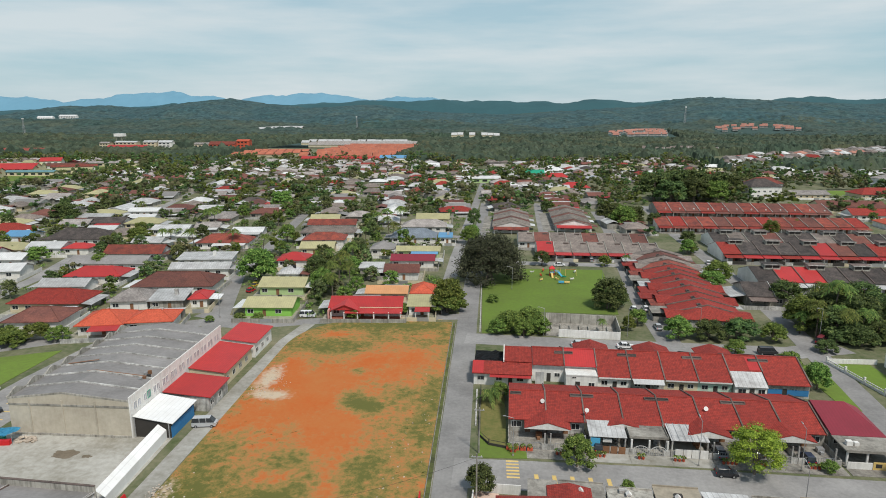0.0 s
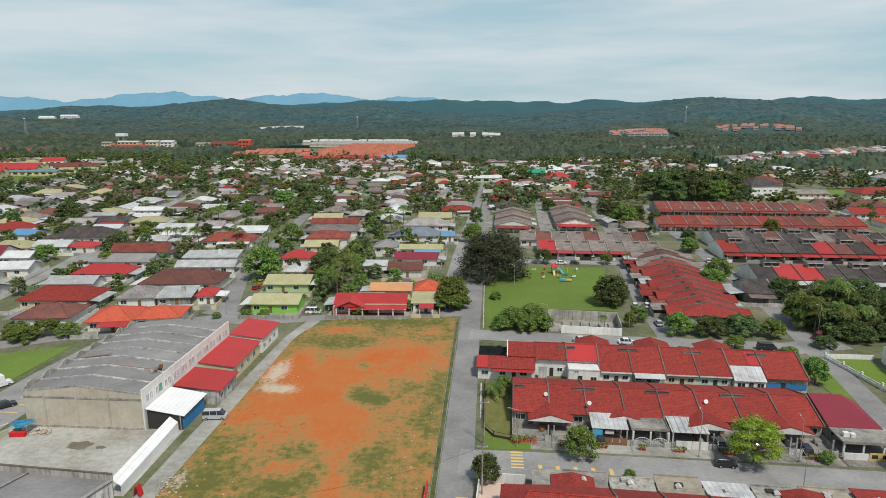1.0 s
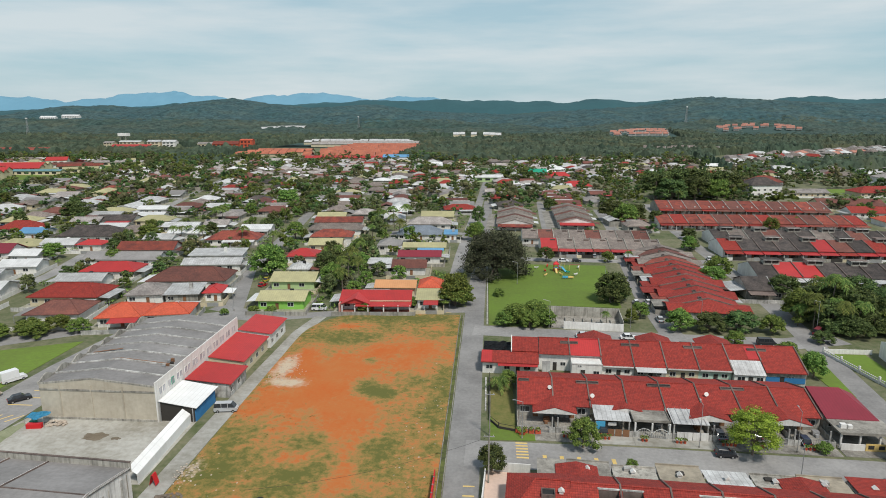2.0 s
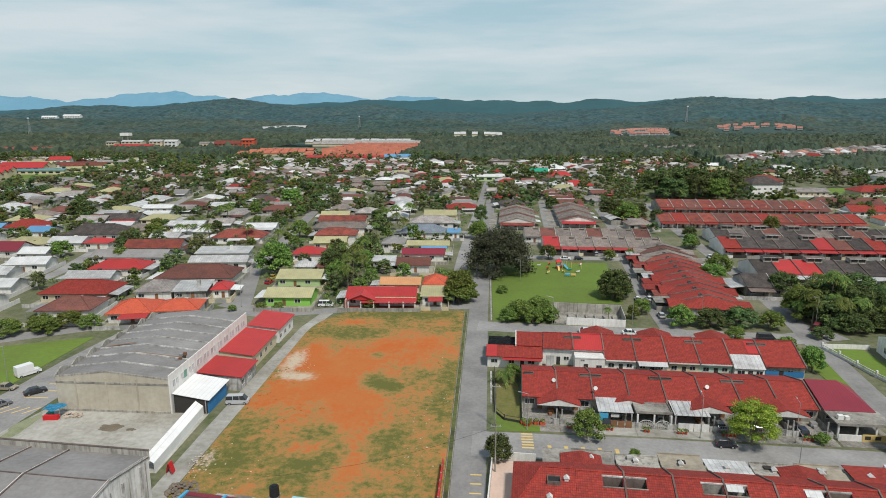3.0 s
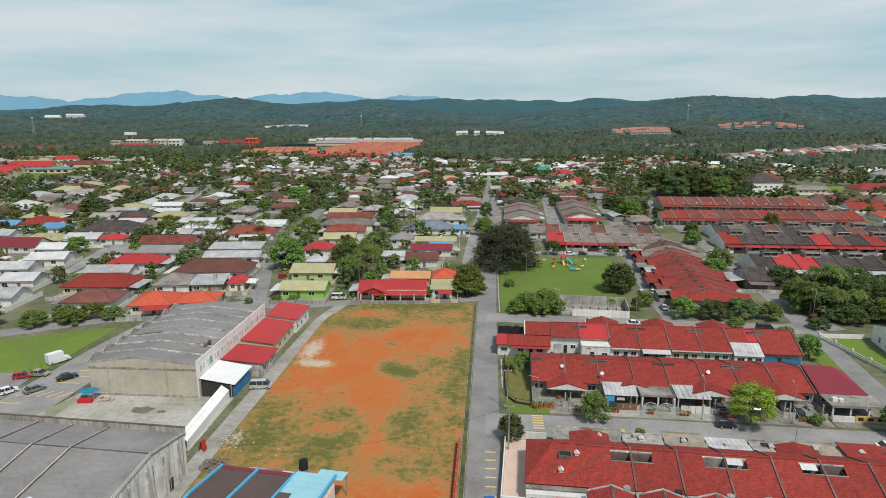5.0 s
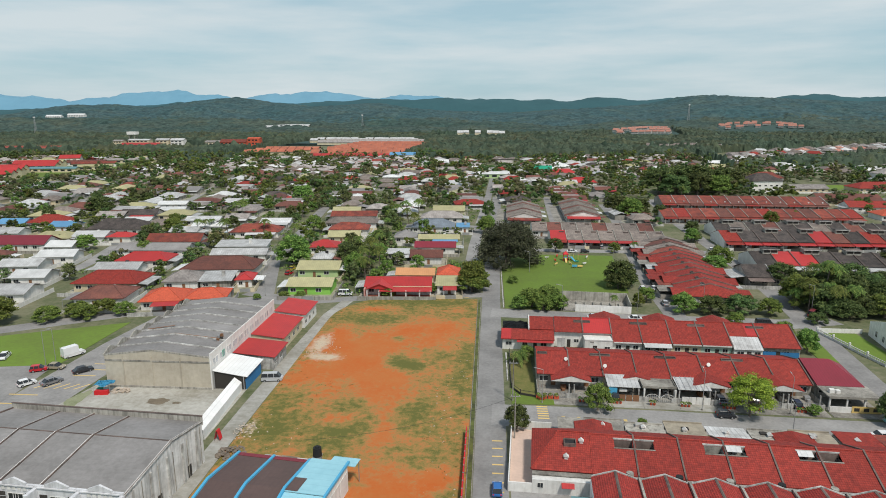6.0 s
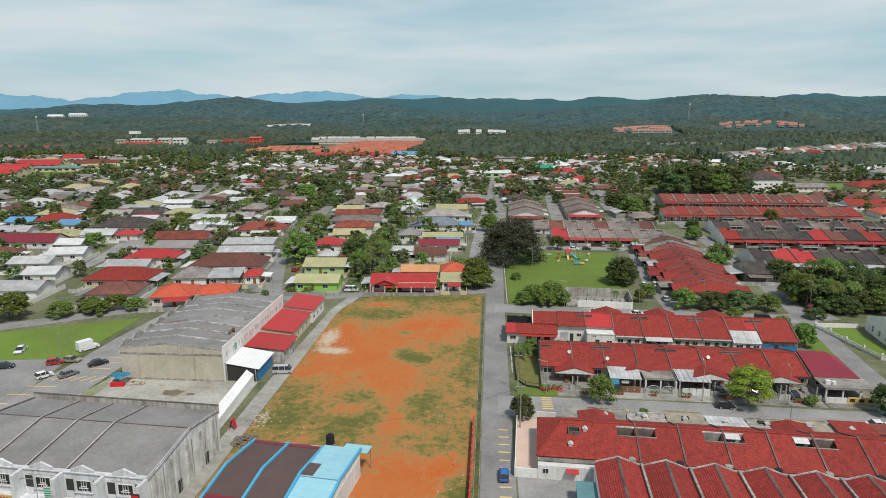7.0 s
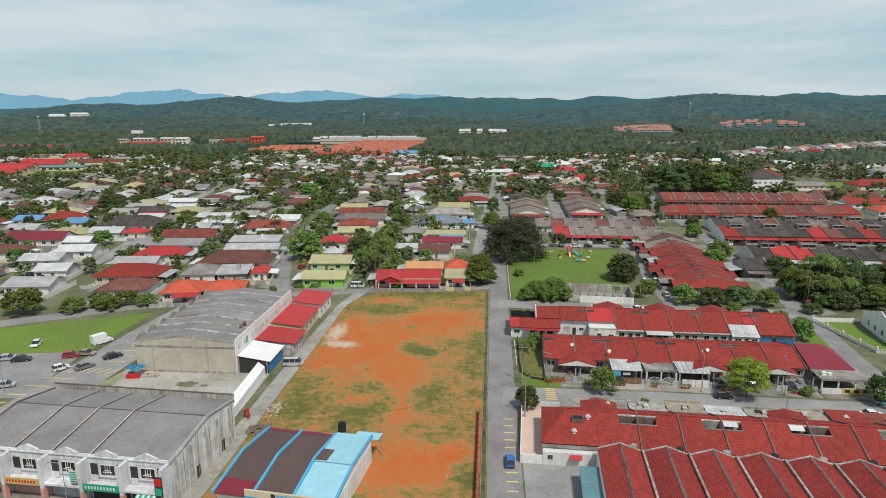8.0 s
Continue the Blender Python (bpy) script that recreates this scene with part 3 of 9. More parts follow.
    t.links.new(cover.outputs[0], mix.inputs[6])
    t.links.new(soil, mix.inputs[7])
    spread = op("ADD", op("ADD", op("MULTIPLY", blob(-48.5, 134, 4.0, 11), 1.7), op("MULTIPLY", blob(-44.8, 125, 6.5, 3.6), 1.7)), op("MULTIPLY", blob(-50.5, 89, 3, 6), 1.0))
    spread = op("ADD", spread, op("MULTIPLY", op("SUBTRACT", noise_of(0.7, 7), 0.62), 2.4))
    pale = t.nodes.new("ShaderNodeMapRange")
    pale.inputs[1].default_value, pale.inputs[2].default_value = 0.1, 0.95
    t.links.new(spread, pale.inputs[0])
    grit = t.nodes.new("ShaderNodeMix")
    grit.data_type = "RGBA"
    grit.inputs[7].default_value = (0.5, 0.4, 0.29, 1)
    t.links.new(pale.outputs[0], grit.inputs[0])
    t.links.new(mix.outputs[2], grit.inputs[6])
    t.links.new(grit.outputs[2], b.inputs["Base Color"])
    return m


def bare_field():
    """The open plot: an uneven sheet of trodden orange earth and thin grass with a rounded far corner."""
    bm = bmesh.new()
    nx, ny = 44, 120
    grid = []
    for j in range(ny + 1):
        y = 46 + 130.5 * j / ny
        left = -51.6 if y < 150 else -51.6 + 12 * (max(0.0, (y - 150) / 26.5)) ** 3
        row = []
        for i in range(nx + 1):
            x = left + (-8.3 - left) * i / nx
            h = 0.1 + 0.10 * noise.noise(Vector((x * 0.12, y * 0.12, 0))) + 0.05 * noise.noise(Vector((x * 0.6, y * 0.6, 3)))
            rim = min(1.0, min(i, nx - i, j, ny - j) / 2)
            row.append(bm.verts.new((x, y, 0.06 + h * rim)))
        grid.append(row)
    for j in range(ny):
        for i in range(nx):
            bm.faces.new((grid[j][i], grid[j][i + 1], grid[j + 1][i + 1], grid[j + 1][i]))
    for f in bm.faces:
        f.smooth = True
    return tagged(part("field", bm, field_material()), "vacant plot of bare orange earth with thin patchy grass", "field", kind="structure")


bare_field()

M["drain_weeds"] = material("drain_weeds", (0.13, 0.15, 0.04), (0.05, 0.055, 0.025), 0.95, 0.3, 1.5, 1.0, 0.6)
drain = empty("drain", label="shallow concrete roadside drain along the vacant plot", category="drain", kind="structure")
part("kerb", boxes((-8.25, 46, -0.1, -8.1, 176, 0.14), (-7.35, 46, -0.1, -7.2, 176, 0.1)), "concrete", drain)
part("channel", boxes((-8.1, 46, -0.1, -7.35, 176, 0.055)), M["drain_weeds"], drain, "weedy drain bed")


def hill_range(name, y, depth, tops, mat, label, n=160, rough=6.0, x0=-4200, x1=4200):
    """A ridge of hills: tops is a function of x that gives the height of its crest."""
    bm = bmesh.new()
    steps = 7
    rows = []
    for j in range(steps + 1):
        f = j / steps
        row = []
        for i in range(n + 1):
            x = x0 + (x1 - x0) * i / n
            rise = math.sin(min(1.0, f * 1.15) * math.pi / 2) ** 1.4
            h = max(0.0, tops(x)) * rise + rough * (noise.noise(Vector((x * 0.006, f * 4.0, y))) + 0.45 * noise.noise(Vector((x * 0.021, f * 9.0, y)))) * f
            row.append(bm.verts.new((x, y + depth * f, h if j else -4)))
        rows.append(row)
    for j in range(steps):
        for i in range(n):
            bm.faces.new((rows[j][i], rows[j][i + 1], rows[j + 1][i + 1], rows[j + 1][i]))
    for f in bm.faces:
        f.smooth = True
    return tagged(part(name, bm, mat), label, "hills", kind="structure")


# hills and mountains carry painted haze: base colours turn bluer with distance
M["hill_green_haze"] = material("hill_green_haze", (0.047, 0.083, 0.074), (0.038, 0.07, 0.064), 0.95, 0.008, 0.07, 0.9, 1.0, 0, 0.0)
M["hill_teal_haze"] = material("hill_teal_haze", (0.036, 0.1, 0.112), (0.028, 0.08, 0.092), 0.95, 0.006, 0.04, 0.9, 0.8, 0, 0.0)
M["mountain_blue_haze"] = material("mountain_blue_haze", (0.145, 0.3, 0.4), (0.12, 0.265, 0.36), 0.95, 0.003, 0.02, 0.8, 0.0, 0, 0.0)


def bumps(x, *rows):
    return sum(h * math.exp(-(((x - c) / w) ** 2)) for c, w, h in rows)


def crest(x):
    west = max(0.0, min(1.0, (-1980 - x) / 240))
    return 62 - 24 * west * west * (3 - 2 * west) + bumps(x, (-1195, 190, 52), (-1420, 170, 20), (-1850, 200, 34), (-560, 200, 34), (27, 170, -8), (300, 130, 4), (461, 140, 8), (900, 220, 50), (1250, 260, 30), (1650, 400, 34), (-900, 160, 18), (2200, 300, 24))


KNOLLS = ((350, 1590, 10), (430, 1610, 9), (760, 1960, 8), (850, 1970, 8), (-40, 1480, 9), (-1700, 2350, 6), (-640, 1900, 9))


def terrain(x, y):
    """The height of the wooded rise behind the town, up to the crest of the first hills."""
    f = max(0.0, min(1.0, (y - 1600) / 1350))
    f = f * f * (3 - 2 * f)
    folds = noise.noise(Vector((x * 0.0022, y * 0.004, 1))) * 26 + noise.noise(Vector((x * 0.006, y * 0.009, 7))) * 9
    knolls = sum(k * math.exp(-((x - a) / 130) ** 2 - ((y - b) / 90) ** 2) for a, b, k in KNOLLS)
    return max(0.0, crest(x) * f ** 1.5 + folds * f * (1.15 - f) * 3.0 + knolls)


CLEARINGS = ((-330, 690, 60, 800), (60, 690, 260, 850), (-385, 760, -120, 1170), (-400, 1090, -130, 1320), (-900, 600, -380, 840), (-800, 880, -640, 935), (-690, 985, -395, 1150), (-1750, 2315, -1580, 2390), (-1625, 2790, -1540, 2850), (285, 1470, 450, 1640), (670, 1850, 930, 2010), (240, 1000, 385, 1085), (-125, 1400, 45, 1500))


def cleared(x, y, pad=0.0):
    """Whether the woods leave this place to houses."""
    if any(a - pad < x < c + pad and b - pad < y < d + pad for a, b, c, d in CLEARINGS):
        return True
    f = (x - 310) / 400  # the strip of houses that runs into the eastern woods
    return -0.1 < f < 1.25 and -120 - pad < y - 850 - 300 * f < 62 + pad - 14 * math.sin(x * 0.05)


def open_ground(x, y):
    return not cleared(x, y, 45.0)


def wooded_rise():
    bm = bmesh.new()
    rows = []
    for j in range(72):
        y = 1120 + 2420 * j / 71
        rows.append([bm.verts.new((x, y, (terrain(x, y) if y < 2950 else crest(x) * max(0.2, 1 - (y - 2950) / 900)) + (5.0 if open_ground(x, y) else 0.0))) for x in np.linspace(-3300, 3300, 150)])
    for a, b in zip(rows, rows[1:]):
        for i in range(149):
            bm.faces.new((a[i], a[i + 1], b[i + 1], b[i]))
    for f in bm.faces:
        f.smooth = True
    return tagged(part("hill", bm, "hill_green_haze"), "wooded hills on the horizon tinted blue-green with haze", "hills", kind="structure")


wooded_rise()
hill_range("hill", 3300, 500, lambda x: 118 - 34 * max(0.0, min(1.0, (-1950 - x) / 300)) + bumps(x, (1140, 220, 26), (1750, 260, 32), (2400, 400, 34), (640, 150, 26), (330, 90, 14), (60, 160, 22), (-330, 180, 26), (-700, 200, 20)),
           "hill_teal_haze", "hazy teal wooded ridge behind the hills", 420, 15.0, -4200, 4300)
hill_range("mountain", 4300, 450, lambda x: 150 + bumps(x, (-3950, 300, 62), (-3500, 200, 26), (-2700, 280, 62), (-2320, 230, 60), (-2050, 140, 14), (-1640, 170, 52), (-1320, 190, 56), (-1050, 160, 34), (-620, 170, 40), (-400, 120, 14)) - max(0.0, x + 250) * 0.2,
           "mountain_blue_haze", "far hazy blue mountain range", 420, 24.0, -4700, 1500)


# ---- terraces ----
def roof_profile(y0, z0, yr, zr, y1, z1):
    return [(y0, z0), (yr, zr), (y1, z1)]


def roof_z(prof, y):
    for (a, b), (c, d) in zip(prof, prof[1:]):
        if a <= y <= c:
            return b + (d - b) * (y - a) / (c - a)
    return prof[-1][1]


def terrace(name, m, w, prof, wall_y, roof, wall="white", face="front", label="", group="", porch="", extras=(), side_wall=True):
    """One house of a terrace. Local x along the row, y from its street side (low y) back. prof: eave, ridge and eave of its roof in y, z.
    wall_y: front and back wall. face: which side's openings the houses show. porch: the awning over its car porch."""
    h = empty(name, m, label, "terrace house", group)
    f, b = wall_y
    base = [(f, 0), (b, 0), (b, roof_z(prof, b) - 0.16), (prof[1][0], prof[1][1] - 0.16), (f, roof_z(prof, f) - 0.16)]
    part("wall", prism(base, "x", 0.0, w), wall, h)
    part("roof", strip(prof, 0.14, "x", 0.02, w - 0.02), roof, h)
    if side_wall:
        part("party_wall", strip([(p, q + 0.22) for p, q in prof], 0.4, "x", w - 0.13, w + 0.13), "party", h, "blackened raised party wall")
    part("ridge_cap", strip([(prof[1][0] - 0.25, prof[1][1] + 0.03), (prof[1][0], prof[1][1] + 0.12), (prof[1][0] + 0.25, prof[1][1] + 0.03)], 0.1, "x", 0.02, w - 0.15), roof, h)
    if face in ("front", "both"):
        window(h, 0.6, 1.0, 2.0, 1.3, f)
        door(h, 3.2, 1.0, 2.1, f)
        window(h, 4.7, 1.0, 1.7, 1.3, f)
    if face in ("back", "both"):
        window(h, 0.8, 1.1, 1.4, 1.1, b if face == "both" else f)
        door(h, 3.3, 0.9, 2.05, b if face == "both" else f, mat="shade")
        window(h, 5.0, 1.2, 1.3, 1.0, b if face == "both" else f)
    return h


def air_well(h, x, y, prof, w=2.4, d=0.9):
    """A raised opening in the roof over the air well: curb > black sheet on the tiles that paints the opening's shade.
    """
    z = roof_z(prof, y)
    z2 = roof_z(prof, y + d)
    lo, hi = min(z, z2) - 0.1, max(z, z2) + 0.18
    c = part("air_well", boxes((x, y, lo, x + w, y + 0.12, hi - 0.12), (x, y + d - 0.12, lo, x + w, y + d, hi), (x, y + 0.12, lo, x + 0.12, y + d - 0.12, hi), (x + w - 0.12, y + 0.12, lo, x + w, y + d - 0.12, hi)), "party", h)
    part("louvre", strip([(y + 0.12, roof_z(prof, y + 0.12) + 0.06), (y + d - 0.12, roof_z(prof, y + d - 0.12) + 0.06)], 0.03, "x", x + 0.12, x + w - 0.12), "black", c)


def vent_hood(h, x, y, prof):
    z = roof_z(prof, y)
    bm = boxes((x, y, z - 0.1, x + 0.6, y + 0.5, z + 0.45))
    prism([(x - 0.15, z + 0.45), (x + 0.75, z + 0.45), (x + 0.3, z + 0.85)], "y", y - 0.15, y + 0.65, bm)
    part("roof_vent", bm, "white", h)


def dish(h, x, y, z):
    bm = bmesh.new()
    tube(bm, (x, y, z - 0.3), (x, y, z + 0.35), 0.04, 0.04, 6)
    bmesh.ops.create_cone(bm, segments=12, radius1=0.12, radius2=0.42, depth=0.14, cap_ends=True, matrix=Matrix.Translation((x, y - 0.1, z + 0.5)) @ Matrix.Rotation(radians(65), 4, "X"))
    part("satellite_dish", bm, "white", h)


def car_porch(h, kind, w, f, prof_z):
    """What covers the car porch before the front wall at y = f: metal, slab, gable or hip; with posts, side walls and a gate."""
    y0 = f - 5.4
    if kind == "metal":
        part("awning", strip([(y0, 2.75), (f + 0.2, 3.25)], 0.06, "x", 0.3, w - 0.3), "zinc", h, "corrugated grey metal awning")
    elif kind == "slab":
        part("awning", boxes((0.2, y0, 2.75, w - 0.2, f, 3.0), (0.2, y0, 3.0, w - 0.2, y0 + 0.15, 3.22), (0.2, y0 + 0.15, 3.0, 0.35, f, 3.22), (w - 0.35, y0 + 0.15, 3.0, w - 0.2, f, 3.22)), "concrete", h, "weathered flat concrete porch roof")
    elif kind == "gable":
        part("awning", strip([(0.4, 2.7), (w / 2, 4.0), (w - 0.4, 2.7)], 0.16, "y", y0 + 1.2, f + 3.2), "tile_red", h, "red tiled porch gable")
        part("gable_wall", prism([(0.8, 2.7), (w - 0.8, 2.7), (w / 2, 3.75)], "y", y0 + 1.4, y0 + 1.55), "white", h)
    for x in (0.45, w - 0.7):
        part("post", boxes((x, y0 + 1.6 if kind == "gable" else y0 + 0.1, 0, x + 0.25, (y0 + 1.6 if kind == "gable" else y0 + 0.1) + 0.25, 2.72)), "wall_pale", h)
    for x in (0.0, w - 0.12):
        part("side_wall", boxes((x, y0 - 0.9, 0, x + 0.12, f - 0.02, 1.15)), "wall_grey", h)
    g = part("gate", boxes((1.2, y0 - 0.9, 0.15, w - 1.2, y0 - 0.84, 0.22), (1.2, y0 - 0.9, 1.35, w - 1.2, y0 - 0.84, 1.42)), "steel", h)
    for i in range(12):
        x = 1.2 + (w - 2.4) * (i + 0.5) / 12
        part("bar", boxes((x - 0.03, y0 - 0.895, 0.22, x + 0.03, y0 - 0.845, 1.35)), "steel", g)
    part("front_wall", boxes((0.12, y0 - 0.95, 0, 1.2, y0 - 0.8, 1.2)), "wall_pale", h)
    part("front_wall", boxes((w - 1.2, y0 - 0.95, 0, w - 0.12, y0 - 0.8, 1.2)), "wall_pale", h)
    part("yard", boxes((0.02, y0 - 4.0, -0.05, w - 0.02, f, 0.075)), "yard_slab" if kind in ("metal", "slab") else "concrete", h, "pale concrete driveway")


def row_pose(x, y, turn, i, w):
    return pose(x, y, 0, 0, 0, turn) @ Matrix.Translation((i * w, 0, 0))


M["party"] = material("party", (0.2, 0.15, 0.13), (0.07, 0.055, 0.05), 0.9, 0.3, 1.5, 0.9, 0.3, 0, 0.2)
W = 7.3
PROF_B = roof_profile(0.0, 3.0, 8.2, 5.35, 16.5, 3.0)


def cross_gable(h, x, half, z0, z1, y0, y1, mat="tile_red", fascia=True):
    """A low gable whose ridge runs along y, set into a long roof; its open end has a white fascia."""
    part("porch_gable", strip([(x - half, z0), (x, z1), (x + half, z0)], 0.15, "y", y0, y1), mat, h, "red tiled porch gable")
    if fascia:
        part("fascia", prism([(x - half, z0 - 0.3), (x + half, z0 - 0.3), (x + half, z0 - 0.1), (x, z1 - 0.12), (x - half, z0 - 0.1)], "y", y0 + 0.06, y0 + 0.2), "white", h)


def slot(h, x, y, prof, w):
    """A long dark light-slot across the party wall near the ridge."""
    air_well(h, x - w / 2, y, prof, w, 0.75)


def porch_extras(h, i):
    """What sets one porch of the row apart from the next: screens, arches, gates, washing, pots."""
    if i == 2:
        part("tarpaulin", boxes((0.5, -4.9, 0.6, 2.2, -4.8, 2.6)), "trim_blue", h, "blue tarpaulin hung as a screen")
        for k in range(3):
            part("folding_gate", boxes((2.6 + k * 1.4, -5.62, 0.1, 3.8 + k * 1.4, -5.56, 1.5)), "wood", h, "brown folding gate leaf")
        part("washing", boxes((2.8, -4.2, 1.5, 4.4, -4.15, 2.2)), "white", h)
    if i == 3:
        for c in (2.1, 5.2):
            bm = bmesh.new()
            ring = [(c + 1.4 * math.cos(math.pi * k / 10), -5.55, 0.9 + 1.0 * math.sin(math.pi * k / 10)) for k in range(11)]
            for p, q in zip(ring, ring[1:]):
                tube(bm, p, q, 0.06, 0.06, 5)
            for k in range(7):
                x = c - 1.2 + 0.4 * k
                tube(bm, (x, -5.55, 0.2), (x, -5.55, 0.9 + math.sqrt(max(0.0, 1 - ((x - c) / 1.4) ** 2))), 0.03, 0.03, 4)
            part("arched_gate", bm, "white", h, "white arched grille gate")
        for x in (0.4, 3.5, 6.7):
            part("pillar", boxes((x, -5.1, 0, x + 0.3, -4.8, 2.75)), "white", h)
    if i == 4:
        for k in range(4):
            part("gate_leaf", boxes((0.8 + k * 1.45, -5.75, 0.1, 2.15 + k * 1.45, -5.69, 1.7)), "white", h, "white sheet gate leaf")
        for k in range(6):
            part("awning_rib", strip([(-4.58, 2.82), (1.0, 3.32)], 0.06, "x", 0.6 + k * 1.15, 0.68 + k * 1.15), "steel", h)
    for k in range(2 + i % 3):
        pot = bmesh.new()
        tube(pot, (0.6 + k * 0.7 + i % 2, -6.9, 0.07), (0.6 + k * 0.7 + i % 2, -6.9, 0.5), 0.2, 0.28, 8)
        part("flower_pot", pot, "tile_orange", h)
        v, f = leaf_cloud(np.random.default_rng(500 + 10 * i + k), np.array([[0.6 + k * 0.7 + i % 2, -6.9, 0.85]]), np.array([0.45]), 50, 0.25)
        o = new("pot_plant", mesh_of("pot_plant", v, f, "leaf"))
        o.parent = h
    part("clutter", boxes((5.2, -1.4, 0.08, 6.4, -0.4, 0.9), (5.4, -2.2, 0.08, 6.0, -1.6, 0.6)), ("wood", "shade", "wall_grey", "steel")[i % 4], h, "boxes stacked in the porch")


PORCH_B = ("none", "none", "metal", "slab", "metal", "none", "none", "none", "none")
WB = 7.2
for i in range(8):
    h = terrace("terrace_house", row_pose(5.9, 112.2, -2.2, i, WB), WB, PROF_B, (0.8, 15.8), "tile_red", ("wall_grey", "wall_pale", "cream", "wall_grey")[i % 4],
                label="terrace house with faded red tiles and a covered car porch", group="terrace facing the cross street")
    if i % 2 == 0:
        slot(h, 1.4 if i == 0 else 0.0, 6.7, PROF_B, 2.2 if i == 0 else 4.6)
    if i in (0, 4, 6):
        cross_gable(h, W, 4.3, 2.75, 3.95, -2.6, 3.4)
    if i == 2:
        cross_gable(h, W - 0.6, 3.6, 2.9, 3.7, -0.9, 2.6, fascia=True)
    car_porch(h, PORCH_B[i], W, 0.8, 3)
    porch_extras(h, i)
    if i in (0, 2, 5):
        dish(h, (6.6, 4.6, 0.4, 3.0, 0, 1.5)[i], 1.4 if i == 2 else 4.5, roof_z(PROF_B, 4.5) + 0.1)

PROF_A = roof_profile(0.0, 3.2, 8.6, 6.4, 18.0, 3.0)
REAR = (("setback", "tile_red", "white"), ("box", "red_bright", "white"), ("plain", "tile_red", "white"), ("awning", "tile_red", "wall_pale"), ("plain", "tile_red", "cream"), ("plain", "tile_red", "mint"), ("leanto", "tile_red", "white"), ("painted", "tile_red", "wall_pale"))
M["mint"] = material("mint", (0.48, 0.62, 0.52), (0.36, 0.46, 0.4), 0.8, 0.3, 2.0, 0.6, 0.1)
for i, (kind, roof, wall) in enumerate(REAR):
    wa = 7.15 if i < 7 else 8.8
    ys = {"setback": 3.0, "box": 3.0, "leanto": 3.6}.get(kind, 0.0)
    prof = roof_profile(ys, roof_z(PROF_A, ys), 8.6, 6.4, 18.0, 3.0)
    h = terrace("terrace_house", row_pose(12.0, 133.0, -2.4, i, 7.15), wa, prof, (ys + 0.7, 17.2), roof, wall, "back",
                "terrace house with a red tiled roof and white rear wall", "terrace backing on the lane")
    if i % 2:
        slot(h, 0.0, 6.6, PROF_A, 4.2)
    if i in (1, 3, 5):
        cross_gable(h, wa, 4.2, 4.3, 5.6, 10.0, 17.5, fascia=False)
    if kind == "setback":
        part("rear_panel", boxes((0.7, 2.0, 0, 2.6, 2.15, 2.9)), "zinc", h, "grey sheet panel")
        part("rear_wall", boxes((0.1, -1.6, 0, wa - 0.1, -1.45, 1.3)), "concrete", h)
    elif kind == "box":
        part("extension", boxes((0.15, -0.6, 0, wa - 0.15, 3.65, 3.5)), "white", h, "white flat-roofed rear extension")
        part("parapet", boxes((0.1, -0.7, 3.5, wa - 0.1, -0.5, 3.75)), "white", h)
        window(h, 1.4, 3.0 - 0.1, 1.0, 0.45, -0.6)
        door(h, 2.2, 1.0, 2.2, -0.6, mat="shade")
        window(h, 5.0, 0.9, 1.4, 1.2, -0.6)
    elif kind == "leanto":
        part("lean_to_roof", strip([(-0.8, 2.75), (4.2, 4.75)], 0.08, "x", 0.15, wa - 0.2), "zinc", h, "grey corrugated lean-to roof")
        part("extension", boxes((0.3, -0.4, 0, wa - 0.3, 4.2, 2.7)), "white", h)
        window(h, 0.9, 1.0, 1.7, 1.2, -0.4)
        door(h, 3.3, 1.0, 2.2, -0.4, mat="shade")
        window(h, 5.0, 1.0, 1.5, 1.2, -0.4)
        part("roof_patch", strip([(4.0, roof_z(PROF_A, 4.0) + 0.05), (8.0, roof_z(PROF_A, 8.0) + 0.05)], 0.05, "x", wa - 2.6, wa - 0.3), "red_bright", h, "newer bright red roof patch")
    elif kind == "painted":
        part("dado", boxes((0.3, 0.6, 0, 3.2, 0.7, 0.9)), "red_paint", h)
        part("dado", boxes((0.3, 0.6, 0.9, 3.2, 0.7, 2.0)), "blue_wall", h, "blue painted wall band")
        part("dado", boxes((4.2, 0.6, 0.6, wa - 0.2, 0.7, 1.9)), "blue_wall", h, "blue painted wall band")
    elif kind == "awning":
        part("awning", strip([(-1.6, 2.7), (0.4, 3.3)], 0.08, "x", 0.3, wa - 0.3), "zinc_white", h, "pale sheet metal rear awning")
    if kind in ("plain", "awning"):
        part("fascia", boxes((0.15, -0.08, 2.9, wa - 0.15, -0.01, 3.2)), "white", h)
        part("rear_wall", boxes((0.1, -2.4, 0, wa - 0.1, -2.28, 1.2)), "wall_grey", h)

PROF_C = roof_profile(0.0, 3.0, 7.6, 5.9, 13.6, 3.5)


def well_roof(prof, w, x0, x1, y0, y1):
    """A tiled roof that leaves an air well open in its front slope between x0, x1 and y0, y1."""
    def z(y):
        return roof_z(prof, y)

    bm = strip([prof[0], (y0, z(y0))], 0.14, "x", 0.02, w - 0.02)
    strip([(y1, z(y1)), prof[1], prof[2]], 0.14, "x", 0.02, w - 0.02, bm)
    for a, b in ((0.02, x0), (x1, w - 0.02)):
        if b - a > 0.05:
            strip([(y0, z(y0)), (y1, z(y1))], 0.14, "x", a, b, bm)
    return bm


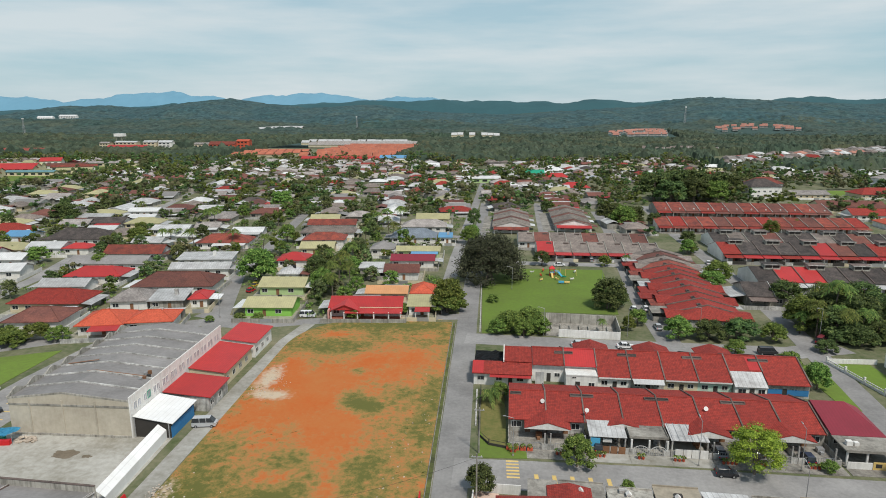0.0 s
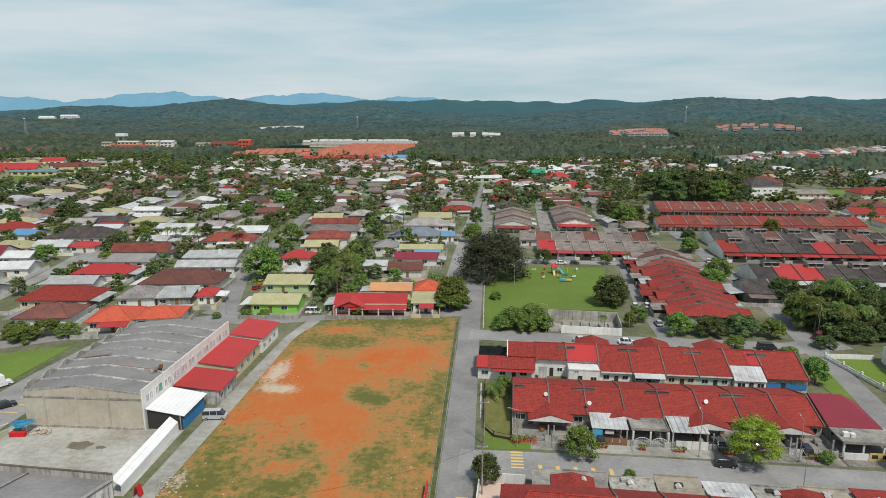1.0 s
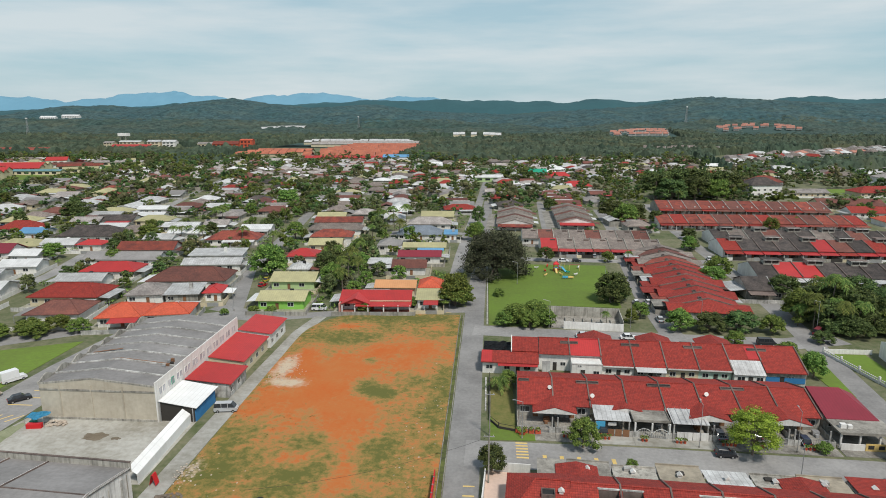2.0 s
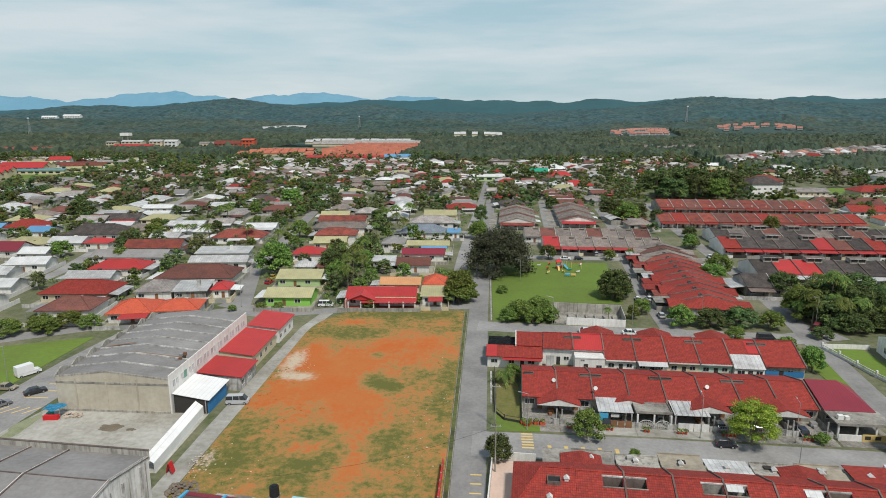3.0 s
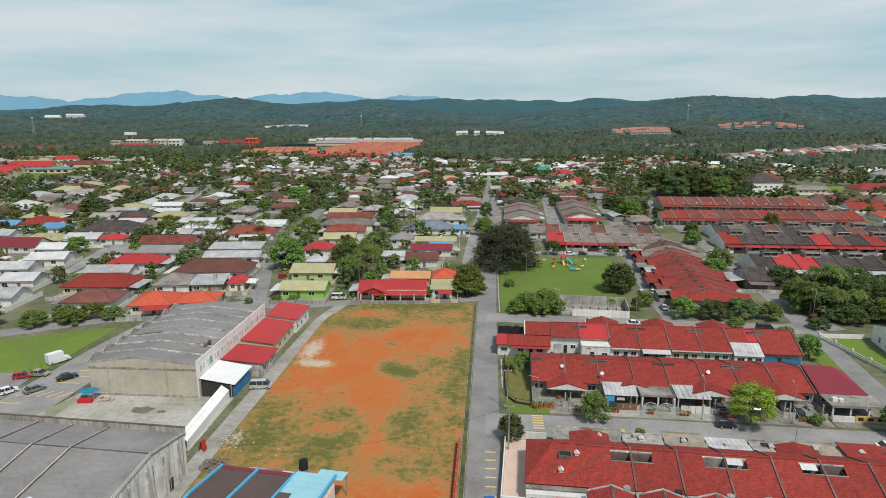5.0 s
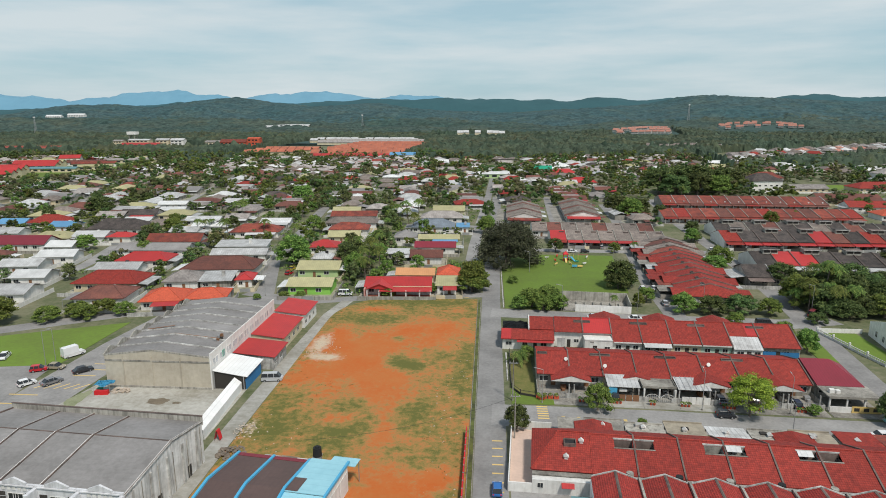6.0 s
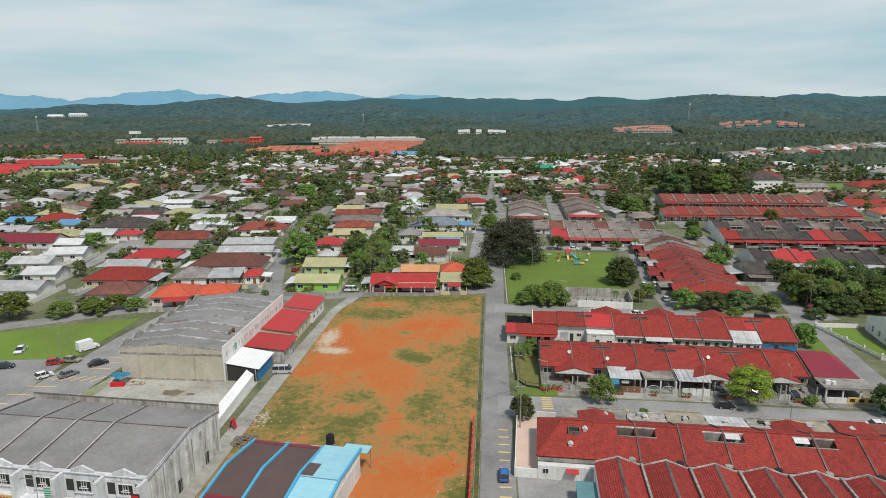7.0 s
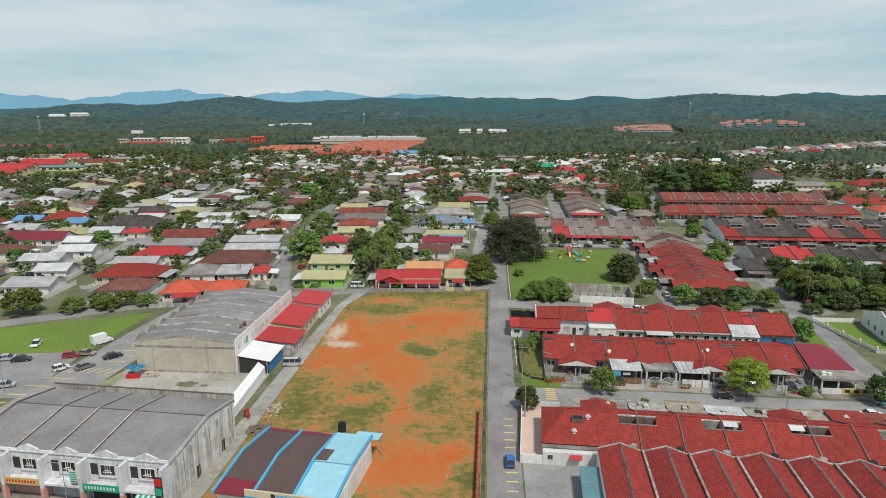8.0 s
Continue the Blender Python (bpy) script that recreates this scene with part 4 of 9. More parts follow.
def open_well(h, prof, x0, x1, y0, y1, lining, low=2.55):
    """The shaft under an opening in the roof: plastered lining and floor coloured dark for a deep shaft's shade, a low
    curb round the rim.
    """
    f, b = roof_z(prof, y0) - 0.15, roof_z(prof, y1) - 0.15
    part("well_lining", boxes((x0 - 0.1, y1, low, x1 + 0.1, y1 + 0.1, b), (x0 - 0.1, y0 - 0.1, low, x1 + 0.1, y0, f), (x0 - 0.1, y0, low, x0, y1, f), (x1, y0, low, x1 + 0.1, y1, f)), lining, h, "stained plaster lining of the air well, darkened for its shade")
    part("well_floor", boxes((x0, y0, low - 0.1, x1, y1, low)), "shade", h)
    part("well_curb", strip([(y0 - 0.12, roof_z(prof, y0 - 0.12) + 0.1), (y0 + 0.02, roof_z(prof, y0) + 0.1)], 0.2, "x", x0 - 0.12, x1 + 0.12), "concrete", h)
    part("well_curb", strip([(y1 - 0.02, roof_z(prof, y1) + 0.14), (y1 + 0.16, roof_z(prof, y1 + 0.16) + 0.12)], 0.22, "x", x0 - 0.12, x1 + 0.12), "wall_pale", h)


for i in range(12):
    w = 7.2
    h = empty("terrace_house", row_pose(11.9, 73.6, -3.4, i, w), "single-storey terrace house with a weathered red tiled roof", "terrace house", "terrace between the two streets")
    part("wall", boxes((0, 0.7, 0, w, 13.2, 2.5)), "white", h)
    part("gable_wall", prism([(0.7, 2.5), (13.2, 2.5), (13.2, 3.4), (7.6, 5.7), (0.7, 3.0)], "x", w - 0.12, w), "white", h)
    wa, wb = (w - 3.2, w - 0.25) if i % 2 == 0 else (0.25, 3.2)
    part("roof", well_roof(PROF_C, w, wa, wb, 5.0, 6.7), "tile_red", h)
    open_well(h, PROF_C, wa, wb, 5.0, 6.7, ("party", "party", "concrete", "wall_grey")[i % 4])
    if i in (3, 4):
        part("well_cover", strip([(5.6, roof_z(PROF_C, 5.6) + 0.12), (6.75, roof_z(PROF_C, 6.75) + 0.12)], 0.05, "x", wa, wb - 0.6), "zinc_white", h, "white sheet over part of the air well")
    part("party_wall", strip([(p, q + 0.22) for p, q in PROF_C], 0.4, "x", w - 0.13, w + 0.13), "party", h, "blackened raised party wall")
    part("ridge_cap", strip([(7.35, 5.93), (7.6, 6.02), (7.85, 5.93)], 0.1, "x", 0.02, w - 0.15), "tile_red", h)
    part("gutter", boxes((0.1, -0.14, 2.72, w - 0.15, 0.0, 2.86)), "wall_pale", h)
    window(h, 0.8, 1.1, 1.4, 1.1, 0.7)
    door(h, 3.3, 0.9, 2.05, 0.7, mat="shade")
    window(h, 5.0, 1.2, 1.3, 1.0, 0.7)
    deep = (18.4, 17.6, 18.9, 18.2, 17.9)[i % 5]
    if i % 4 == 3:
        part("porch_roof", strip([(13.4, 3.35), (deep + 0.4, 2.85)], 0.08, "x", 0.15, W - 0.25), ("zinc", "tile_rust", "zinc")[i // 4], h, "rust-stained sheet metal porch roof")
    else:
        part("porch_slab", boxes((0.15, 13.7, 2.9, W - 0.25, deep, 3.1), (0.15, deep - 0.15, 3.1, W - 0.25, deep, 3.35)), ("concrete", "wall_grey", "wall_beige")[i % 3], h, "weathered flat concrete porch roof")
        part("roof_clutter", boxes((1.0 + i % 3, 16.0, 3.1, 2.2 + i % 3, 16.9, 3.1 + 0.25 * (1 + i % 2))), "wall_pale" if i % 2 else "shade", h, "things left on the porch roof")
    for x in (0.3, W - 0.55):
        part("post", boxes((x, 17.9, 0, x + 0.25, 18.15, 2.9)), "white", h)
    part("yard", boxes((0.02, 13.2, -0.05, W - 0.12, 19.6, 0.075)), "concrete", h, "concrete driveway")
    vent_hood(h, 3.0, 15.2, [(0, 3.1), (9, 3.1), (20, 3.1)])
    if i in (0, 5, 8):
        cross_gable(h, 1.6 if i == 0 else 0.0, 3.4, 3.3, 4.0, 10.5, 16.6, fascia=False)
    if i in (6, 9):
        part("roof_patch", strip([(13.4, 3.5), (18.6, 3.4)], 0.1, "x", 0.3, W - 0.4), "tile_red", h, "red tiled porch roof")

for i in range(9):
    wd = 7.35
    h = empty("terrace_house", row_pose(11.1, 70.9, -4.0, i, wd), "terrace house with a ribbed red gable roof", "terrace house", "terrace at the near street")
    part("wall", prism([(0, 0), (wd, 0), (wd, 3.9), (wd / 2, 5.0), (0, 3.9)], "y", -19.6, -0.4), "white", h)
    part("roof", strip([(0.1, 4.1), (wd / 2, 5.3), (wd - 0.1, 4.1)], 0.14, "y", -20.4, 0.0), "tile_rib", h)
    part("ridge_cap", strip([(wd / 2 - 0.22, 5.3), (wd / 2, 5.42), (wd / 2 + 0.22, 5.3)], 0.1, "y", -20.4, 0.0), "party", h)
    part("party_wall", boxes((wd - 0.17, -20.4, 3.7, wd + 0.17, 0.1, 4.6)), "wall_grey", h, "stained raised party wall")
    part("verge", strip([(0.18, 4.28), (wd / 2, 5.48), (wd - 0.18, 4.28)], 0.3, "y", 0.01, 0.24), "wall_pale", h, "mossy grey gable coping")
    part("gutter", boxes((0.2, 0.25, 3.85, wd - 0.2, 0.45, 4.05)), "white", h)
    window(h, 1.0, 1.2, 1.6, 1.2, -0.4, 1)
    door(h, 4.4, 0.9, 2.05, -0.4, 1)
    tk = bmesh.new()
    bmesh.ops.create_cone(tk, segments=16, radius1=0.62, radius2=0.55, depth=0.9, cap_ends=True, matrix=Matrix.Translation((wd - 1.3, 0.95, 4.3)))
    part("water_tank", tk, "black" if i % 2 else "wall_grey", h)
    part("tank_stand", boxes((wd - 2.0, 0.3, 0, wd - 0.6, 1.6, 3.85)), "wall_grey", h)


# ---- more terraces: end houses and the rows farther off ----
def end_house_b():
    """The corner house at the end of the terrace: maroon hipped roof, wide flat concrete porch, yellow gate."""
    h = empty("corner_house", row_pose(64.0, 110.0, -2.2, 0, W), "corner house with a maroon sheet roof and grey concrete porch", "house")
    part("wall", boxes((0.1, 0.8, 0, 8.0, 9.6, 3.2)), "wall_grey", h)
    bm = bmesh.new()
    v = [bm.verts.new(p) for p in ((0.15, 0, 3.1), (9.6, 0, 3.1), (6.4, 9.2, 5.5), (0.15, 9.2, 5.5), (9.2, 9.6, 4.2), (0.15, 0, 2.95), (9.6, 0, 2.95), (9.2, 9.6, 2.95), (0.15, 9.6, 2.95), (0.15, 9.6, 5.3))]
    for f in ((0, 1, 2, 3), (1, 4, 2), (0, 5, 6, 1), (1, 6, 7, 4), (3, 2, 4, 7, 8, 9), (0, 3, 9, 8, 5), (5, 8, 7, 6)):
        bm.faces.new([v[i] for i in f])
    part("roof", bm, "maroon", h)
    part("porch_slab", boxes((0.1, -5.6, 2.75, 10.2, 0.75, 3.0), (0.1, -5.6, 3.0, 10.2, -5.45, 3.25)), "concrete", h, "mottled flat concrete porch roof")
    for x in (0.3, 3.6, 7.0, 9.7):
        part("post", boxes((x, -5.3, 0, x + 0.3, -5.0, 2.75)), "white", h)
    part("front_wall", boxes((0.1, -6.2, 0, 4.2, -6.0, 1.3)), "white", h)
    g = part("gate", boxes((4.3, -6.2, 0.1, 10.0, -6.1, 1.5)), "yellow_paint", h, "yellow painted gate")
    for i in range(3):
        part("panel", boxes((4.7 + i * 1.8, -6.24, 0.5, 5.7 + i * 1.8, -6.2, 1.2)), "shade", g)
    window(h, 1.0, 1.0, 2.0, 1.4, 0.8)
    door(h, 4.2, 1.1, 2.1, 0.8)
    part("yard", boxes((0.02, -8.4, -0.05, 10.3, 0.8, 0.078)), "concrete", h, "stained concrete yard")
    part("water_tank", boxes((1.0, -3.6, 3.0, 2.0, -2.8, 3.8), (2.3, -3.6, 3.0, 3.1, -2.8, 3.6)), "white", h)


end_house_b()


def end_house_a():
    h = empty("corner_house", row_pose(-1.6, 133.4, -2.0, 0, W), "low corner house with a red roof and a black shade net", "house")
    part("wall", boxes((0.4, 0.6, 0, 13.4, 12.0, 2.9)), "white", h)
    part("roof", strip([(0, 2.95), (4.3, 4.3)], 0.14, "x", 0.0, 13.5), "tile_red", h)
    part("roof_patch", strip([(0.1, 3.05), (4.2, 4.36)], 0.05, "x", 0.1, 2.6), "red_bright", h)
    part("upper_roof", strip([(3.9, 4.5), (8.6, 6.4), (16, 3.6)], 0.14, "x", 7.2, 13.5), "tile_red", h)
    part("upper_wall", prism([(4.3, 2.8), (15.5, 2.8), (15.5, 3.6), (8.6, 6.15), (4.3, 4.4)], "x", 7.3, 13.4), "white", h)
    part("party_wall", strip([(3.6, 4.8), (8.6, 6.75), (16, 3.9)], 0.45, "x", 7.0, 7.22), "white", h)
    bm = bmesh.new()
    grid = [[bm.verts.new((0.3 + i * 0.95, 4.5 + j * 1.5, 3.7 + 0.5 * noise.noise(Vector((i * 0.9, j * 0.8, 2))))) for i in range(8)] for j in range(6)]
    for j in range(5):
        for i in range(7):
            bm.faces.new((grid[j][i], grid[j][i + 1], grid[j + 1][i + 1], grid[j + 1][i]))
    bmesh.ops.solidify(bm, geom=bm.faces[:], thickness=0.06)
    part("shade_net", bm, "black", h, "sagging black shade netting")
    for x in (0.4, 6.8):
        part("post", boxes((x, 11.8, 2.9, x + 0.12, 11.92, 3.5)), "steel", h)
    for x, wd in ((1.2, 1.6), (5.4, 1.4), (10.0, 1.6)):
        window(h, x, 1.1, wd, 1.0, 0.6)
    door(h, 8.2, 0.9, 2.05, 0.6, mat="shade")
    part("awning", strip([(-0.9, 2.55), (0.6, 2.85)], 0.06, "x", 4.0, 13.2), "red_bright", h)


end_house_a()


def end_house_c():
    """The hipped end house of the near terrace, with its walled side yard."""
    h = empty("corner_house", row_pose(2.2, 74.2, -3.4, 0, W), "corner house with a hipped red tiled roof and white yard walls", "house")
    part("wall", boxes((0.6, 0.8, 0, 9.7, 13.0, 3.1)), "white", h)
    bm = bmesh.new()
    v = [bm.verts.new(p) for p in ((0, 0, 3.0), (9.7, 0, 3.0), (9.7, 7.6, 5.9), (4.6, 7.6, 5.9), (0.2, 12.6, 3.5), (9.7, 13.6, 3.5), (4.6, 8.2, 5.7))]
    for f in ((0, 1, 2, 3), (0, 3, 6, 4), (3, 2, 5, 6), (6, 5, 4)):
        bm.faces.new([v[i] for i in f])
    bmesh.ops.recalc_face_normals(bm, faces=bm.faces[:])
    bmesh.ops.solidify(bm, geom=bm.faces[:], thickness=0.15)
    bmesh.ops.recalc_face_normals(bm, faces=bm.faces[:])
    part("roof", bm, "tile_red", h)
    part("hip_cap", tube(tube(bmesh.new(), (0, 0, 3.1), (4.6, 7.6, 6.0), 0.14, 0.14, 6), (4.6, 7.6, 6.0), (9.7, 7.6, 6.0), 0.14, 0.14, 6), "tile_red", h)
    part("porch_slab", boxes((5.0, 13.7, 2.9, 9.6, 18.4, 3.1)), "concrete", h)
    air_well(h, 5.4, 4.6, PROF_C, 2.0, 1.5)
    vent_hood(h, 5.4, 2.2, PROF_C)
    vent_hood(h, 8.0, 5.4, PROF_C)

    part("eave_slab", boxes((0.2, -0.9, 2.6, 9.6, 0.6, 2.75)), "concrete", h)
    wall = [(-3.6, -2.0, -3.4, 18.5), (-3.4, 18.3, 4.0, 18.5), (-3.4, -2.0, 0.2, -1.8)]
    for x0, y0, x1, y1 in wall:
        part("yard_wall", boxes((x0, y0, 0, x1, y1, 1.7)), "white", h, "white plastered yard wall")
    part("yard", boxes((-3.38, -1.78, -0.05, 0.5, 18.2, 0.09)), "yard_pink", h, "pale pinkish tiled side yard")
    part("shed", boxes((0.25, -2.0, 0.0, 9.6, 0.5, 2.45)), "white", h, "white flat-roofed rear annex")
    window(h, 1.0, 1.0, 1.0, 1.0, -2.0)
    part("grille", boxes((-2.6, -1.95, 0.4, -0.4, -1.85, 1.5)), "steel", h)
    part("awning", strip([(-2.9, 1.8), (-1.98, 2.2)], 0.05, "x", 4.8, 6.8), "red_bright", h, "red canvas awning")
    window(h, 1.4, 1.1, 1.4, 1.2, 0.8)
    window(h, 7.2, 1.1, 1.4, 1.2, 0.8)
    q = empty("carport", row_pose(7.0, 56.5, -4.0, 0, W), "low carport with a teal sheet roof beside the terrace", "carport")
    part("roof", strip([(0, 2.6), (11.0, 2.9)], 0.08, "x", 0, 3.2), "sheet_teal", q)
    for x, y in ((0.1, 0.2), (3.1, 0.2), (0.1, 10.6), (3.1, 10.6)):
        part("post", boxes((x, y, 0, x + 0.15, y + 0.15, 2.7)), "steel", q)


end_house_c()


def plain_row(n, x, y, turn, w, prof, roofs, label, group, wall="white", monitor=False, awning="", cap="white", gables=False):
    """A row of terrace houses seen from afar: walls, roof, party wall, window, door, and a raised roof monitor or awning where they have one."""
    for i in range(n):
        roof = roofs[i % len(roofs)]
        f, b = prof[0][0] + 0.8, prof[-1][0] - 0.8
        h = empty("terrace_house", row_pose(x, y, turn, i, w), label, "terrace house", group)
        part("wall", prism([(f, 0), (b, 0), (b, roof_z(prof, b) - 0.16), (prof[1][0], prof[1][1] - 0.16), (f, roof_z(prof, f) - 0.16)], "x", 0, w), wall, h)
        part("roof", strip(prof, 0.14, "x", 0.02, w - 0.02), roof, h)
        part("party_wall", strip([(p, q + 0.35) for p, q in prof], 0.42, "x", w - 0.14, w + 0.14), cap, h)
        window(h, 0.8, 1.0, 2.2, 1.3, f, far=y > 300)
        door(h, 4.2, 1.0, 2.1, f)
        if (awning or gables) and y < 300:
            g = prof[0][0] - 4.9
            part("side_wall", boxes((w - 0.12, g, 0, w, f - 0.02, 1.5)), "wall_grey", h)
            part("front_wall", boxes((0.02, g - 0.12, 0, 2.0 + i % 2, g, 1.3)), ("white", "wall_grey", "cream", "wall_pale")[i % 4], h)
            part("gate", boxes((2.0 + i % 2, g - 0.08, 0.1, w - 0.14, g - 0.02, 1.5)), ("shade", "steel", "shade")[i % 3], h, "metal driveway gate")
            # the grille is a plain near-black panel that paints the porch's shade
            part("grille", boxes((w - 2.4, f - 0.14, 0.1, w - 0.3, f - 0.06, 2.3)), "shade", h, "near-black panel in the porch, its shade put into colour")
        if monitor and i % 2 == 0:
            c, z = prof[1][0], prof[1][1]
            m = part("monitor", boxes((w - 2.8, c - 2.2, z - 1.0, w + 2.8, c + 1.0, z + 1.15)), "wall_grey", h)
            part("monitor_roof", boxes((w - 3.2, c - 2.6, z + 1.15, w + 3.2, c + 1.4, z + 1.3)), "party" if i % 3 else "tile_dark", m)
            part("fascia", boxes((w - 3.25, c - 2.68, z + 1.0, w + 3.25, c - 2.6, z + 1.34)), "wall_pale", m)
            for k in range(2):
                part("louvre", boxes((w - 2.4 + k * 2.6, c - 2.26, z - 0.1, w - 0.2 + k * 2.6, c - 2.202, z + 0.85)), "shade", m)
        elif not monitor and w > 8:
            vent_hood(h, w * 0.62, 2.6, prof)
        elif not monitor and y < 300:
            air_well(h, w - 3.0, prof[1][0] - 2.4, prof, 2.2, 1.0)
        if awning:
            part("awning", strip([(prof[0][0] - 3.6, 2.5), (prof[0][0] + 0.8, 3.0)], 0.08, "x", 0.2, w - 0.2), awning if i % 3 else "tile_red", h)
            part("post", boxes((0.4, prof[0][0] - 3.4, 0, 0.6, prof[0][0] - 3.2, 2.5)), "white", h)
        if gables and i % 2 == 0:
            part("porch_gable", strip([(w - 4.6, 2.9), (w, 4.0), (w + 4.6, 2.9)], 0.15, "y", prof[0][0] - 2.2, prof[0][0] + 5.5), roof, h)
            part("porch_gable", strip([(w - 4.6, 2.9), (w, 4.0), (w + 4.6, 2.9)], 0.15, "y", prof[-1][0] - 5.5, prof[-1][0] + 1.8), roof, h)
        if gables:
            part("porch_slab", strip([(prof[0][0] - 4.4 - i % 3, 2.6), (prof[0][0] + 0.4, 2.85)], 0.12, "x", 0.2, w - 0.2), ("concrete", "tile_red", "tile_rust", "zinc", "tile_red")[i * 3 % 5], h)
        part("yard", boxes((0.02, prof[0][0] - 5.5, -0.05, w - 0.02, f, 0.07)), "concrete", h)
        if i % 2 and y < 400:
            part("back_roof", strip([(prof[-1][0] - 0.8, 2.9), (prof[-1][0] + 2.6, 2.4)], 0.08, "x", 0.3, w - 0.6), ("zinc", "tile_brown", "zinc_white")[i % 3], h, "sheet roof of a rear extension")


PROF_F = roof_profile(0, 3.4, 10.5, 6.4, 20, 3.2)
PROF_N = roof_profile(0, 3.0, 10.0, 5.6, 20, 3.0)
plain_row(11, 62.5, 262, -94.8, 7.4, PROF_N, ("tile_taupe", "tile_brown", "tile_taupe", "tile_rust", "tile_red", "tile_red", "tile_red", "tile_red", "tile_red", "tile_red", "tile_red"),
          "terrace house with a low sun-faded red tiled roof", "terrace along the side street", cap="party", gables=True)
plain_row(10, 95.5, 217, -1.0, 7.6, PROF_F, ("tile_dark", "red_bright", "red_bright", "tile_dark", "tile_dark", "tile_dark", "tile_dark"),
          "terrace house with a blackened tiled roof and a roof monitor", "dark-roofed terraces", monitor=True, awning="zinc", cap="party")
plain_row(13, 99.5, 261, -0.6, 7.6, PROF_F, ("tile_red", "tile_dark", "tile_dark", "tile_dark", "tile_dark", "red_bright", "tile_brown", "tile_dark"),
          "terrace house with a dark tiled roof and a red awning", "dark-roofed terraces", monitor=True, awning="red_bright", cap="party")
plain_row(14, 104, 284, -0.6, 7.6, PROF_F, ("tile_dark", "tile_taupe", "tile_dark", "tile_brown", "tile_dark"),
          "terrace house with a dark tiled roof", "dark-roofed terraces", monitor=True, cap="wall_grey")
plain_row(14, 90.5, 328.5, 0.6, 7.6, roof_profile(0, 3.2, 12, 6.2, 20, 3.4), ("tile_rust", "tile_red", "tile_rust", "tile_rust", "tile_brown", "tile_rust"),
          "terrace house with a red-brown tiled roof", "red-brown terraces", awning="tile_rust", cap="wall_grey")
plain_row(12, 104, 381, -1.8, 8.3, roof_profile(0, 3.2, 14, 6.6, 24, 3.4), ("tile_rust", "tile_rust", "tile_brown"),
          "terrace house with a rust-red tiled roof and white party walls", "red-brown terraces", wall="wall_grey", cap="wall_pale", awning="tile_brown")
plain_row(7, 23, 261.5, -1.0, 7.3, PROF_N, ("red_bright", "tile_taupe", "tile_taupe", "tile_taupe", "tile_taupe", "tile_taupe", "tile_taupe"),
          "terrace house with a weathered grey roof and red awning", "terrace behind the park", awning="red_bright", cap="wall_grey")
plain_row(8, 16, 283, -1.0, 7.3, PROF_N, ("tile_taupe", "tile_brown", "tile_taupe"), "terrace house with a weathered grey tiled roof", "terrace behind the park", cap="wall_grey")
plain_row(7, 6, 372, -92, 7.5, PROF_N, ("tile_taupe", "tile_brown", "tile_taupe"), "terrace house with a faded pinkish grey roof", "terraces by the cross street", cap="concrete")
plain_row(8, 39, 386, -92, 7.5, PROF_N, ("tile_taupe", "tile_brown", "tile_taupe"), "terrace house with a faded pinkish grey roof", "terraces by the cross street", cap="concrete")


def row_end(x, y, turn, at, prof, roof, label, awning="", mid=False):
    """The closed end of a terrace: a hipped roof over an end room, or a gable wall with windows and an awning."""
    h = empty("end_room", row_pose(x, y, turn, 1, at), label, "house")
    (y0, z0), (yr, zr), (y1, z1) = prof
    if mid:
        window(h, 3.0, 1.0, 2.2, 1.4, 0.002, 1, "x")
        for k in range(3):
            window(h, y0 + 3.0 + k * 5.5, 1.0, 2.2, 1.4, 0.16, 1, "x")
        part("wall", boxes((0.15 - 0.13, y0 + 0.9, 0, 0.155, y1 - 0.9, 2.9)), "white", h)
        part("awning", strip([(0.16, 3.3), (4.2, 2.5)], 0.08, "y", y0 + 1, y1 - 1), awning, h)
        for k in (y0 + 1.3, (y0 + y1) / 2, y1 - 1.6):
            part("post", boxes((3.8, k, 0, 4.0, k + 0.2, 2.5)), "white", h)
        part("fascia", boxes((4.2, y0 + 1, 2.3, 4.28, y1 - 1, 2.6)), "maroon", h)
        return
    part("wall", boxes((0.16, y0 + 0.8, 0, 4.6, y1 - 0.8, 2.7)), "wall_pale", h)
    bm = bmesh.new()
    v = [bm.verts.new(p) for p in ((0.15, y0, z0), (0.15, yr, zr), (0.15, y1, z1), (5.2, y0 + 0.4, z0 - 0.2), (5.2, y1 - 0.4, z1 - 0.2))]
    for f in ((0, 3, 1), (1, 3, 4), (1, 4, 2)):
        bm.faces.new([v[k] for k in f])
    bmesh.ops.recalc_face_normals(bm, faces=bm.faces[:])
    bmesh.ops.solidify(bm, geom=bm.faces[:], thickness=0.14)
    part("roof", bm, roof, h)
    for k in range(3):
        window(h, y0 + 2.5 + k * 5.5, 1.0, 2.0, 1.2, 4.6, 1, "x")


row_end(62.5, 262, -94.8, 11 * 7.4, PROF_N, "tile_red", "end room of the terrace with a hipped red roof")
row_end(6, 372, -92, 7 * 7.5, PROF_N, "tile_taupe", "end of the terrace with a dark awning and white wall", "tile_rust", True)
row_end(39, 386, -92, 8 * 7.5, PROF_N, "tile_taupe", "end of the terrace with a long red awning", "red_bright", True)


